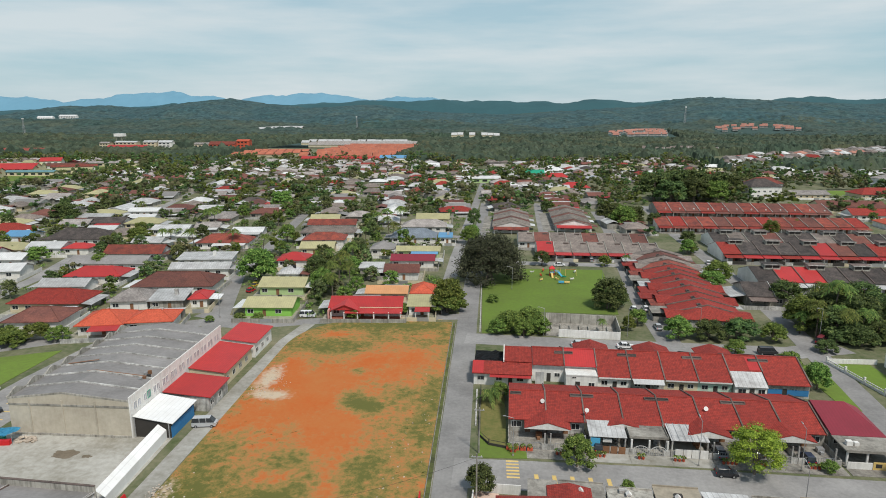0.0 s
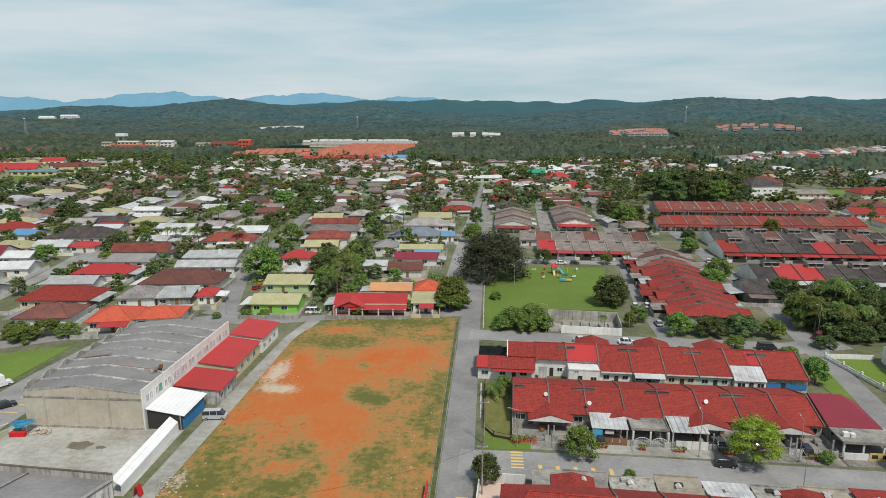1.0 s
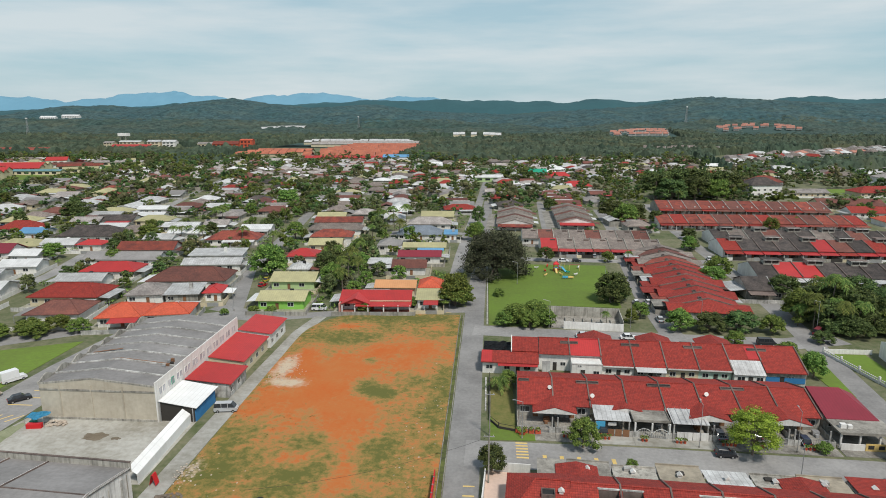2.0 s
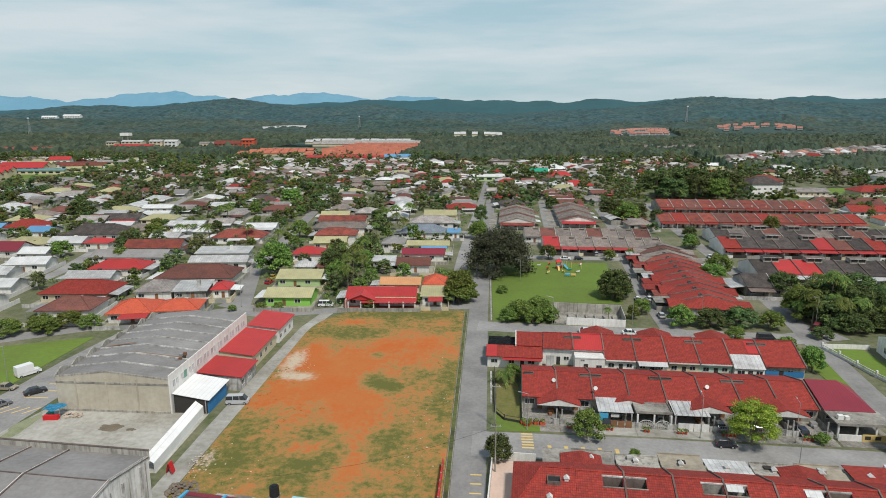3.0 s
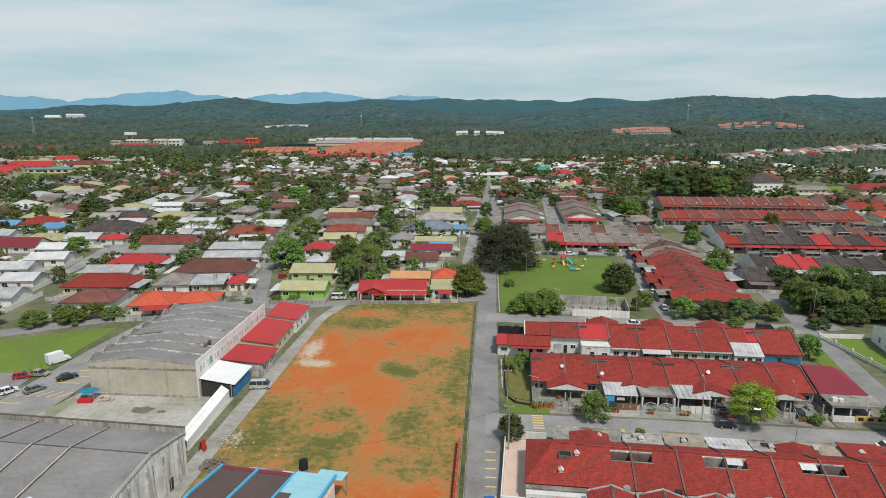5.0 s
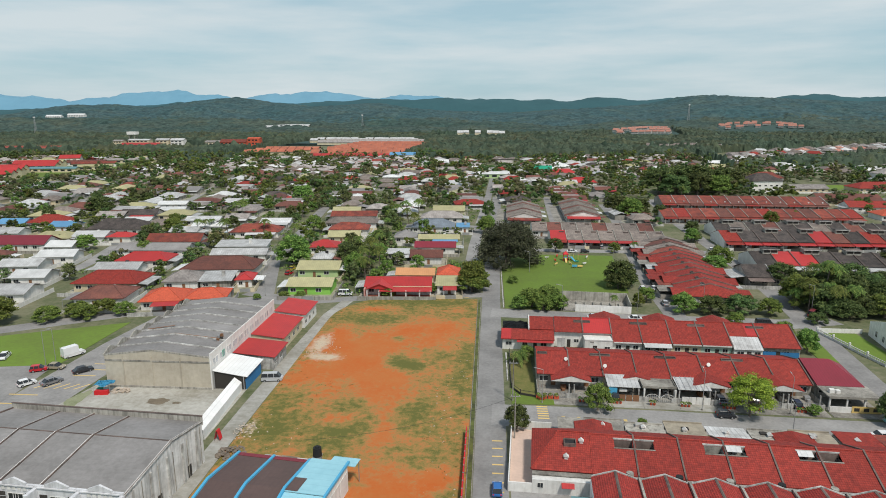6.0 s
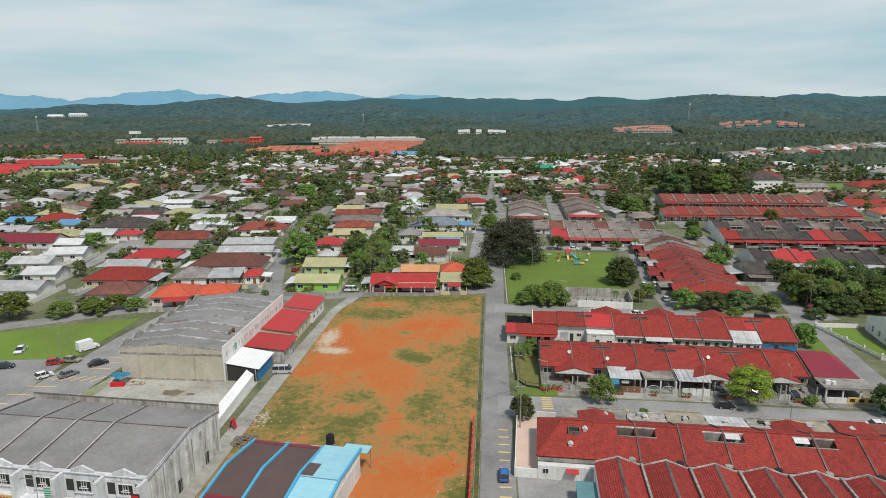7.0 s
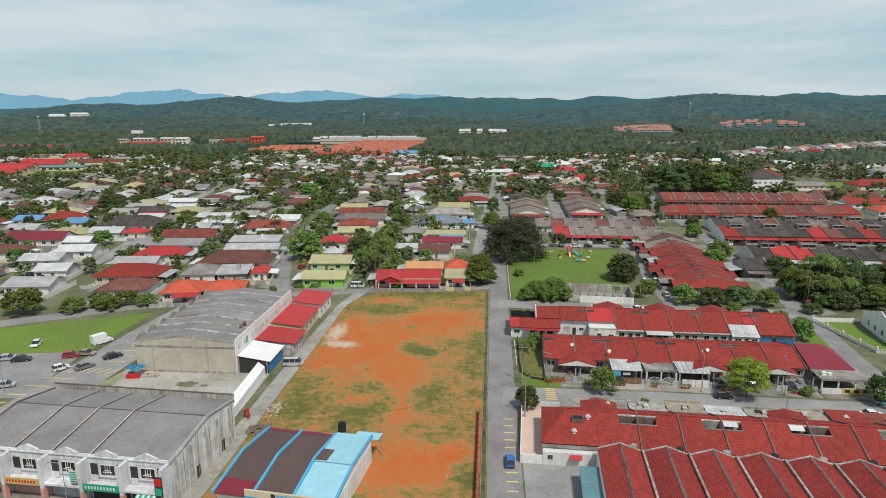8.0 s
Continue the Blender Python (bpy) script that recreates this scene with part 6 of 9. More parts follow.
def bungalow(x0, x1, y, depth, roof, wall="white", kind="hip", turn=0.0, rise=2.2, eave=3.0, porch="", group="bungalows west of the main street", storeys=1, label=""):
    """A detached house: x0..x1 its front eave, y its place; walls, roof, windows, door, often a sheet-roofed porch."""
    w = x1 - x0
    FOOT.append((x0 - 1.5, y - 2.0, x1 + 1.5, y + depth + 2.5))
    nice = {"tile_red": "red tiled", "red_bright": "bright red sheet", "tile_orange": "orange tiled", "tile_brown": "brown tiled", "tile_dark": "dark grey tiled", "tile_grey": "grey tiled",
            "zinc": "grey corrugated metal", "zinc_white": "white sheet metal", "sheet_yellow": "yellowish sheet metal", "maroon": "maroon sheet", "sheet_blue": "blue sheet metal", "tile_rust": "rust red tiled", "sheet_grey": "dark grey sheet", "tile_slate": "blue-grey tiled", "peach": "pale orange sheet", "tile_taupe": "brownish grey tiled"}[roof]
    h = empty("house", pose(x0, y, 0, 0, 0, turn), label or f"{'two' if storeys > 1 else 'single'}-storey house with a {nice} roof and {wall.replace('_', ' ')} walls", "house", group)
    top = eave + 3.1 * (storeys - 1)
    part("wall", boxes((0.7, 0.7, 0, w - 0.7, depth - 0.7, top - 0.1)), wall, h)
    if kind == "gable":
        part("roof", strip([(0, top), (depth / 2, top + rise), (depth, top)], 0.15, "x", 0, w), roof, h)
        part("gable_wall", prism([(0.7, top - 0.1), (depth - 0.7, top - 0.1), (depth / 2, top + rise - 0.35)], "x", 0.7, w - 0.7), wall, h)
    elif kind == "shed":
        part("roof", strip([(0, top), (depth, top + rise * 0.5)], 0.12, "x", 0, w), roof, h)
        part("gable_wall", prism([(0.7, top - 0.1), (depth - 0.7, top - 0.1), (depth - 0.7, top + rise * 0.5 - 0.3)], "x", 0.7, w - 0.7), wall, h)
    else:
        part("roof", hip(bmesh.new(), 0, 0, w, depth, top, rise, min(w, depth) * 0.42), roof, h)
        rl = abs(w - depth) + min(w, depth) * 0.14
        if y < 215:
            tips = ((w / 2 - rl / 2, depth / 2), (w / 2 + rl / 2, depth / 2)) if w >= depth else ((w / 2, depth / 2 - rl / 2), (w / 2, depth / 2 + rl / 2))
            caps = bmesh.new()
            for cx, cy in ((0, 0), (w, 0), (w, depth), (0, depth)):
                far = tips[1] if (cx > 0 if w >= depth else cy > 0) else tips[0]
                tube(caps, (cx, cy, top + 0.04), (*far, top + rise + 0.04), 0.11, 0.11, 5)
            tube(caps, (*tips[0], top + rise + 0.04), (*tips[1], top + rise + 0.04), 0.13, 0.13, 5)
            part("hip_cap", caps, roof, h)
        else:
            part("ridge_cap", boxes((w / 2 - rl / 2, depth / 2 - 0.15, top + rise - 0.08, w / 2 + rl / 2, depth / 2 + 0.15, top + rise + 0.08)) if w >= depth else boxes((w / 2 - 0.15, depth / 2 - rl / 2, top + rise - 0.08, w / 2 + 0.15, depth / 2 + rl / 2, top + rise + 0.08)), roof, h)
    n = max(2, int(w / 4.5))
    for s in range(storeys):
        for i in range(n):
            xx = 1.4 + (w - 2.8) * i / n
            if i == n // 2 and s == 0:
                door(h, xx + 0.4, 1.0, 2.1, 0.7)
            else:
                window(h, xx, 1.0 + 3.1 * s, min(1.9, (w - 2.8) / n - 0.5), 1.3, 0.7)
    YARDS[0] = (YARDS[0] + 1) % 11
    part("yard", boxes((-1.5, -5.5, -0.05, w + 1.5, depth + 1.5, 0.05 + 0.005 * YARDS[0])), "yard", h)
    g = random.Random(int(x0 * 7 + y * 13))
    sheet = g.choice(("zinc", "zinc", "zinc_white", "tile_brown", "sheet_grey"))
    if g.random() < 0.7:
        right = g.random() < 0.5
        a = w - 0.2 if right else -3.2
        part("side_roof", strip([(a, 2.75 if right else 2.45), (a + 3.4, 2.45 if right else 2.75)], 0.06, "y", 1.0, depth - g.uniform(1, 4)), sheet, h)
        for yy in (1.2, depth - 4.2):
            part("post", boxes((a + (3.2 if right else 0.1), yy, 0, a + (3.3 if right else 0.2), yy + 0.1, 2.4)), "steel", h)
    if g.random() < 0.75:
        a, b = g.uniform(0.5, w * 0.4), g.uniform(w * 0.55, w)
        part("rear_roof", strip([(depth - 0.5, 2.95), (depth + 3.4, 2.55)], 0.06, "x", a, b), g.choice(("zinc", "zinc_white", "tile_grey")), h)
        part("rear_room", boxes((a + 0.3, depth - 0.68, 0, b - 0.3, depth + 3.1, 2.5)), "wall_grey", h)
    if g.random() < 0.45:
        tz = top + rise * 0.55
        part("water_tank", boxes((w * 0.6, depth * 0.5, tz - 0.8, w * 0.6 + 1.1, depth * 0.5 + 1.0, tz + 1.1)), g.choice(("white", "wall_pale", "black")), h)
    fm = g.choice(("white", "wall_grey", "wall_pale", "cream"))
    part("front_wall", boxes((-1.4, -5.45, 0, w * 0.45, -5.3, 1.3)), fm, h)
    part("front_wall", boxes((w * 0.45 + 3.6, -5.45, 0, w + 1.4, -5.3, 1.3)), fm, h)
    part("side_wall", boxes((w + 1.3, -5.28, 0, w + 1.44, depth + 1.2, 1.5)), fm, h)
    part("gate", boxes((w * 0.45 + 0.1, -5.42, 0.1, w * 0.45 + 3.5, -5.36, 1.3)), "steel", h)
    if porch:
        px0, px1 = w * 0.35, w * 0.95
        part("porch_roof", strip([(-3.6, 2.5), (0.75, 2.9)], 0.08, "x", px0, px1), porch, h)
        for x in (px0 + 0.2, px1 - 0.4):
            part("post", boxes((x, -3.4, 0, x + 0.2, -3.2, 2.5)), "white", h)
    return h


pink = bungalow(-46.0, -23.5, 178.6, 12, "red_bright", "white", "gable", 3, 2.0, label="single-storey house with a pinkish red roof and gabled porch")
part("porch_gable", strip([(1.0, 2.9), (5.4, 4.7), (9.8, 2.9)], 0.14, "y", -2.6, 4.5), "red_bright", pink)
part("gable_wall", prism([(1.6, 2.9), (9.2, 2.9), (5.4, 4.4)], "y", -2.2, -2.05), "red_bright", pink, "red painted gable")
part("porch_roof", strip([(-3.6, 2.45), (0.75, 2.95)], 0.08, "x", 5.4, 22.6), "red_bright", pink)
part("fascia", boxes((9.6, 0.0, 2.9, 22.4, 0.08, 3.25)), "cream", pink)
for px in (1.3, 5.2, 9.2, 14.0, 18.4, 22.0):
    part("pillar", boxes((px, -3.4, 0, px + 0.35, -3.05, 2.6)), "white", pink)
part("side_bay", boxes((0.2, -2.0, 0, 0.68, 0.6, 2.8)), "rose", pink)
part("terrace_floor", boxes((0.3, -4.4, 0.04, 22.4, 0.6, 0.16)), "salmon", pink, "red tiled terrace floor")
bungalow(-22.6, -15.0, 181.5, 10, "sheet_yellow", "white", "shed", 3, 1.8, porch="red_bright")
bungalow(-38.0, -23.8, 194.5, 9, "peach", "cream", "gable", 2, 1.6)
bungalow(-23.4, -14.8, 195.5, 10, "tile_orange", "white", "hip", 2, 2.2)
bungalow(-36.4, -23.0, 222, 10, "tile_brown", "white", "gable", 2, 2.2)
bungalow(-47.0, -37.6, 228, 8, "zinc_white", "wall_grey", "shed", 2, 1.2)
bungalow(-36.8, -18.8, 241, 9, "maroon", "white", "gable", 2, 1.8)
bungalow(-37.2, -18.0, 259, 8, "sheet_yellow", "pale_green", "gable", 2, 1.5, porch="sheet_blue")
bungalow(-49, -38.2, 262, 11, "sheet_grey", "white", "hip", 2, 2.6)
bungalow(-44.0, -22, 288, 14, "tile_slate", "white", "hip", 2, 3.4)
bungalow(-21.4, -14.5, 290, 9, "sheet_blue", "white", "shed", 2, 1.5)
bungalow(-42.5, -19, 317, 13, "tile_grey", "white", "hip", 2, 3.0)
bungalow(-38.0, -19.0, 342, 12, "sheet_yellow", "cream", "gable", 2, 2.4)

bungalow(-72.0, -56.5, 177, 12, "sheet_yellow", "lime_wall", "gable", 3, 1.7, group="bungalows along the middle street")
bungalow(-75.6, -59.5, 199.5, 13, "sheet_yellow", "pale_green", "gable", 3, 2.0, group="bungalows along the middle street")
bungalow(-75, -66.5, 217, 9, "zinc", "white", "hip", 4, 1.8, group="bungalows along the middle street")
bungalow(-82.2, -69.5, 238, 12, "red_bright", "white", "hip", 5, 2.2, group="bungalows along the middle street")
bungalow(-79.8, -64.5, 261, 11, "sheet_yellow", "cream", "gable", 5, 2.0, group="bungalows along the middle street")
bungalow(-84, -64, 279, 13, "tile_rust", "white", "hip", 5, 2.6, group="bungalows along the middle street")
bungalow(-90.4, -63, 297, 13, "tile_taupe", "white", "hip", 5, 2.4, group="bungalows along the middle street")
bungalow(-93, -67, 319, 12, "tile_rust", "white", "gable", 5, 2.2, group="bungalows along the middle street")
bungalow(-96, -79.5, 334.5, 12, "sheet_yellow", "cream", "gable", 5, 2.2, group="bungalows along the middle street")

bungalow(-111.5, -98.5, 157.0, 13, "tile_orange", "white", "hip", 12, 2.6, porch="red_bright", group="bungalows by the green")
bungalow(-99.3, -86.0, 160.5, 11, "tile_orange", "white", "hip", 12, 2.0, group="bungalows by the green")
bungalow(-116.0, -103.5, 179.4, 12, "tile_grey", "white", "hip", 10, 2.6, group="bungalows by the green")
bungalow(-104.0, -92.6, 181.0, 11, "zinc", "wall_grey", "shed", 10, 2.0, group="bungalows by the green")
bungalow(-92.4, -86.0, 184.0, 9, "red_bright", "white", "hip", 10, 1.4, group="bungalows by the green")
bungalow(-118.4, -90.8, 196.5, 15, "tile_brown", "white", "hip", 6, 3.4, group="bungalows by the green")
bungalow(-118, -95.0, 221, 9, "zinc", "white", "gable", 6, 1.8, group="bungalows by the green")
bungalow(-122.8, -100.3, 236.5, 10, "zinc", "white", "shed", 6, 2.2, group="bungalows by the green")
bungalow(-130.4, -106.1, 269, 14, "tile_rust", "white", "hip", 6, 3.0, porch="zinc_white", group="bungalows by the green")
bungalow(-125.0, -109.0, 296, 12, "zinc_white", "white", "gable", 6, 1.6, porch="zinc_white", group="bungalows by the green")

bungalow(-145.8, -123.2, 175.5, 14, "tile_red", "cream", "hip", 4, 3.0, group="bungalows along the west street")
bungalow(-134.0, -117.8, 158.4, 13, "tile_brown", "white", "hip", 8, 2.6, group="bungalows along the west street")
bungalow(-150.8, -133.7, 194.5, 10, "zinc", "white", "gable", 5, 1.8, group="bungalows along the west street")
bungalow(-150.3, -130.0, 208.2, 12, "red_bright", "white", "hip", 5, 2.4, group="bungalows along the west street")
bungalow(-162.0, -131.0, 227.0, 11, "sheet_grey", "white", "gable", 3, 2.2, group="bungalows along the west street")
bungalow(-158.5, -133.8, 244.6, 12, "tile_rust", "white", "gable", 5, 2.8, group="bungalows along the west street")
bungalow(-160.0, -146.0, 268, 11, "zinc", "white", "gable", 5, 1.8, group="bungalows along the west street")
bungalow(-205.0, -176.0, 272, 17, "tile_dark", "white", "hip", 5, 4.0, group="bungalows along the west street")
bungalow(-199.0, -183.0, 252.5, 12, "zinc_white", "white", "gable", 5, 2.0, group="bungalows along the west street")
bungalow(-183.0, -171.0, 254, 9, "red_bright", "white", "hip", 5, 1.6, group="bungalows along the west street")
bungalow(-196.0, -184.0, 231, 10, "zinc_white", "white", "gable", 5, 2.0, group="bungalows along the west street")
bungalow(-186.0, -171.0, 212, 11, "zinc_white", "white", "gable", 10, 2.0, group="bungalows along the west street")
bungalow(-168.0, -152.0, 161.0, 12, "zinc", "white", "gable", 5, 2.0, group="bungalows along the west street")
bungalow(-172.5, -160.0, 181.0, 11, "zinc_white", "white", "gable", 8, 1.8, group="bungalows along the west street")
bungalow(-190.0, -174.0, 196.0, 12, "zinc", "white", "gable", 8, 1.8, group="bungalows along the west street")
bungalow(-227.0, -199.5, 234.0, 13, "maroon", "white", "gable", 4, 3.0, group="bungalows along the west street")
bungalow(-262.0, -247.0, 284.0, 12, "sheet_blue", "white", "gable", 4, 2.0, group="bungalows along the west street")
bungalow(-248.0, -228.0, 288.0, 14, "tile_red", "white", "hip", 4, 3.4, group="bungalows along the west street")
bungalow(-229.0, -216.0, 278.0, 12, "sheet_blue", "white", "gable", 4, 2.0, group="bungalows along the west street")
bungalow(-205.0, -188.0, 176.0, 12, "tile_grey", "white", "hip", 8, 2.4, group="bungalows along the west street")
bungalow(-216.0, -199.0, 208.0, 12, "tile_brown", "white", "hip", 6, 2.4, group="bungalows along the west street")
bungalow(-214.0, -195.5, 357.0, 12, "zinc_white", "white", "gable", 5, 1.6, group="bungalows along the west street")
bungalow(-200.5, -185.0, 333.5, 11, "zinc_white", "white", "gable", 5, 1.5, group="bungalows along the west street")
bungalow(-214.5, -193.0, 316.0, 13, "tile_dark", "white", "gable", 5, 2.4, porch="red_bright", group="bungalows along the west street")
bungalow(-201.0, -186.0, 297.5, 10, "zinc_white", "white", "gable", 5, 1.4, group="bungalows along the west street")
bungalow(-168.0, -149.0, 300.0, 12, "zinc", "white", "gable", 5, 1.6, porch="zinc_white", group="bungalows along the west street")
bungalow(-156.0, -140.5, 283.0, 9, "zinc_white", "white", "gable", 5, 1.4, group="bungalows along the west street")
bungalow(-246.0, -230.0, 258.0, 12, "zinc", "white", "gable", 6, 2.0, group="bungalows along the west street")


# ---- trees ----
def blob_mesh(level):
    bm = bmesh.new()
    bmesh.ops.create_icosphere(bm, subdivisions=level, radius=1.0)
    v = np.array([tuple(p.co) for p in bm.verts])
    f = np.array([[q.index for q in face.verts] for face in bm.faces])
    bm.free()
    return v, f


def half_blob():
    """The upper side of a coarse lump, for crowns that are seen from afar."""
    v, f = blob_mesh(1)
    f = f[v[f].mean(1)[:, 2] > -0.35]
    used = np.unique(f)
    return v[used], np.searchsorted(used, f)


BLOB, HALF = blob_mesh(2), half_blob()


def hull(rng, centres, radii, flat, blob, first=0):
    """The inner mass of twigs and leaves of each clump: an uneven lump inside the leaf cards."""
    bv, bf = blob
    verts, faces = [], []
    for k, (c, r) in enumerate(zip(centres, radii)):
        verts.append(bv * (1 + rng.uniform(-0.34, 0.2, (len(bv), 1))) * np.array([r, r, r * flat]) + c)
        faces.append(bf + first + k * len(bv))
    return np.concatenate(verts).tolist(), np.concatenate(faces).tolist()


def tree(seed, height, radius, leaves, size, mat="leaf", label="leafy green garden tree", clumps=16, trunk=0.32, flat=0.8, limbs=7, low=0.2, spread=1.0, drop=0.58, mass=0.7):
    """A tree about its base: tapered trunk, limbs that reach into the clumps of its crown, and a crown of leaf cards."""
    rng = np.random.default_rng(seed)
    t = empty("tree", None, label, "tree", "trees among the houses")
    cen = []
    for i in range(clumps):
        a = 2 * math.pi * (i * 0.618 + rng.uniform(-0.08, 0.08))
        f = (i + 0.5) / clumps
        rr = radius * (0.25 + 0.5 * math.sqrt(f)) * rng.uniform(0.8, 1.15) * spread
        zz = height * (0.82 - drop * f ** 1.25) + rng.uniform(-0.05, 0.05) * height
        cen.append((math.cos(a) * rr, math.sin(a) * rr, zz))
    cen = np.array(cen)
    rad = radius * rng.uniform(0.75, 1.25, clumps) * (0.37 if clumps < 20 else 0.3)
    bm = bmesh.new()
    lean = Vector((rng.uniform(-0.04, 0.04) * height, rng.uniform(-0.04, 0.04) * height, height * low))
    tube(bm, (0, 0, -0.1), lean, trunk, trunk * 0.7, 8)
    tube(bm, lean, (lean.x, lean.y, height * 0.72), trunk * 0.7, trunk * 0.2, 6)
    for i in range(limbs):
        c = cen[i * clumps // limbs]
        tip = Vector(c) * (1.12 if trunk > 1 else 1.0)
        elbow = lean.lerp(tip, 0.45) + Vector((0, 0, height * 0.06))
        tube(bm, lean * rng.uniform(0.8, 1.0), elbow, trunk * 0.42, trunk * 0.2, 5)
        tube(bm, elbow, tip, trunk * 0.2, trunk * 0.07, 5)
    part("trunk", bm, "bark", t)
    verts, faces = leaf_cloud(rng, cen, rad, leaves, size, flat)
    if mass:
        hv, hf = hull(rng, cen, rad * mass, flat, BLOB if leaves > 12000 else HALF, len(verts))
        verts, faces = verts + hv, faces + hf
    crown = new("crown", mesh_of("crown", verts, faces, mat))
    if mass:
        crown.data.materials.append(M[mat + "_shaded_core"])
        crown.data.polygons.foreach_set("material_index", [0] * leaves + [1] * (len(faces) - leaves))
    crown.parent = t
    return t


def palm(seed, height, frond=3.8, n=24, label="tall coconut palm with drooping fronds"):
    """A palm: a curved ringed trunk and a head of arched fronds, each a rib with leaflets."""
    rng = np.random.default_rng(seed)
    t = empty("palm_tree", None, label, "palm", "palms among the houses")
    bm = bmesh.new()
    bend = rng.uniform(-0.12, 0.12, 2) * height
    pts = [Vector((bend[0] * f * f, bend[1] * f * f, height * f)) for f in np.linspace(0, 1, 6)]
    for a, b, i in zip(pts, pts[1:], range(5)):
        tube(bm, a, b, 0.24 - 0.025 * i, 0.22 - 0.025 * i, 7)
    part("trunk", bm, "bark", t)
    verts, faces = [], []
    for k in range(n):
        a = 2 * math.pi * k / n + rng.uniform(-0.2, 0.2)
        up = rng.uniform(-0.35, 1.0)
        out = Vector((math.cos(a), math.sin(a), 0))
        side = Vector((-math.sin(a), math.cos(a), 0))
        line = []
        for s in np.linspace(0, 1, 8):
            line.append(pts[-1] + out * frond * (s * (0.55 + 0.35 * (1 - up)) + 0.1 * s * s) + Vector((0, 0, frond * (up * 0.85 * s - (0.55 + 0.35 * up) * s * s))))
        for i in range(7):
            for sg in (-1, 1):
                w = frond * 0.2 * math.sin(math.pi * (0.12 + 0.8 * (i + 0.5) / 7))
                p, q = line[i], line[i] + (line[i + 1] - line[i]) * 0.62
                o = side * sg * w + Vector((0, 0, -0.45 * w)) + (line[i + 1] - line[i]) * 0.7
                b = len(verts)
                verts += [tuple(p), tuple(q), tuple(q + o), tuple(p + o * 0.85)]
                faces.append((b, b + 1, b + 2, b + 3))
    crown = new("frond_crown", mesh_of("frond_crown", verts, faces, "leaf_palm"))
    crown.parent = t
    return t


def sized(x, y, rz, s, sz=None):
    return pose(x, y, 0, 0, 0, rz) @ Matrix.Diagonal((s, s, sz or s, 1))


big = tree(11, 17.6, 13.8, 17000, 0.5, "leaf_old", "huge old fig tree with a wide dark hanging crown", 70, 1.3, 0.8, 60, 0.2, 0.98, 0.74, 0.36)
big.matrix_basis = pose(3.0, 225, 0)
near = [tree(21 + i, 8.0, 4.5, 3300, 0.38, mt, lb, 30) for i, (mt, lb) in enumerate((("leaf", "round leafy green garden tree"), ("leaf", "broad leafy green street tree"), ("leaf_dark", "dense dark green garden tree"), ("leaf", "bushy green fruit tree"), ("leaf_dark", "dark green spreading tree")))]
lime = tree(31, 9.0, 5.0, 9500, 0.22, "leaf_lime", "feathery bright lime green street tree", 44, 0.25, 0.5, 12, 0.22, 1.05, 0.5, 0.55)
lime.matrix_basis = pose(47.2, 101.0, 0, 0, 0, 140)
palms = [palm(41, 9.5), palm(42, 7.5, 3.6, 20), palm(43, 11.0, 4.2, 26)]
TREES = []  # (x, y, radius) of every crown that stands


def plant(x, y, r, h, kind=0, rz=None):
    """A near tree of that crown radius and height."""
    ob = near[kind % len(near)] if kind >= 0 else lime
    base_r, base_h = (4.5, 8.0) if kind >= 0 else (5.0, 9.0)
    if kind >= 0 and not ob.get("used"):
        ob["used"] = 1
        ob.matrix_basis = sized(x, y, rz or 0, r / base_r, h / base_h)
    else:
        copy_thing(ob, sized(x, y, rz if rz is not None else (x * 37 + y * 11) % 360, r / base_r, h / base_h) @ (Matrix.Identity(4) if kind < 0 else Matrix.Diagonal((1 / ob.scale.x, 1 / ob.scale.y, 1 / ob.scale.z, 1))))
    TREES.append((x, y, r))


for x, y, r, h, k in ((-10.2, 186.4, 5.6, 11.0, 0), (40.7, 194, 6.2, 10.0, 2), (8.6, 170, 4.6, 6.6, 1), (14.0, 171.0, 4.8, 7.0, 3), (3.7, 197.4, 2.2, 2.8, 0), (17.5, 101.4, 3.2, 6.0, 3), (0.8, 92.6, 2.7, 5.0, 2),
                      (41.8, 172.9, 2.2, 4.5, 0), (45.5, 178, 3.0, 5.0, 3), (53.8, 167.4, 4.4, 6.2, 0), (62.0, 167.0, 4.7, 5.8, 4)):
    plant(x, y, r, h, k)
for x, y, r, h, k in ((70.8, 168.1, 5.2, 6.1, 2), (78.7, 166.5, 3.8, 5.3, 0), (75.0, 136.3, 3.0, 7.0, 1), (77.1, 141.8, 2.3, 3.8, 3), (64.8, 156.2, 2.8, 4.3, 3), (90.5, 176.0, 5.6, 10.4, 0), (97.0, 170.5, 6.6, 9.0, 4), (106.0, 176, 6.8, 11.8, 2),
                      (117.0, 186, 6.3, 9.2, 2), (99.2, 183.0, 7.0, 10.6, 4), (111.0, 166, 5.0, 7.5, 0), (123, 172, 6.0, 9.0, 2), (109.0, 192, 6.0, 9.0, 0)):
    plant(x, y, r, h, k)
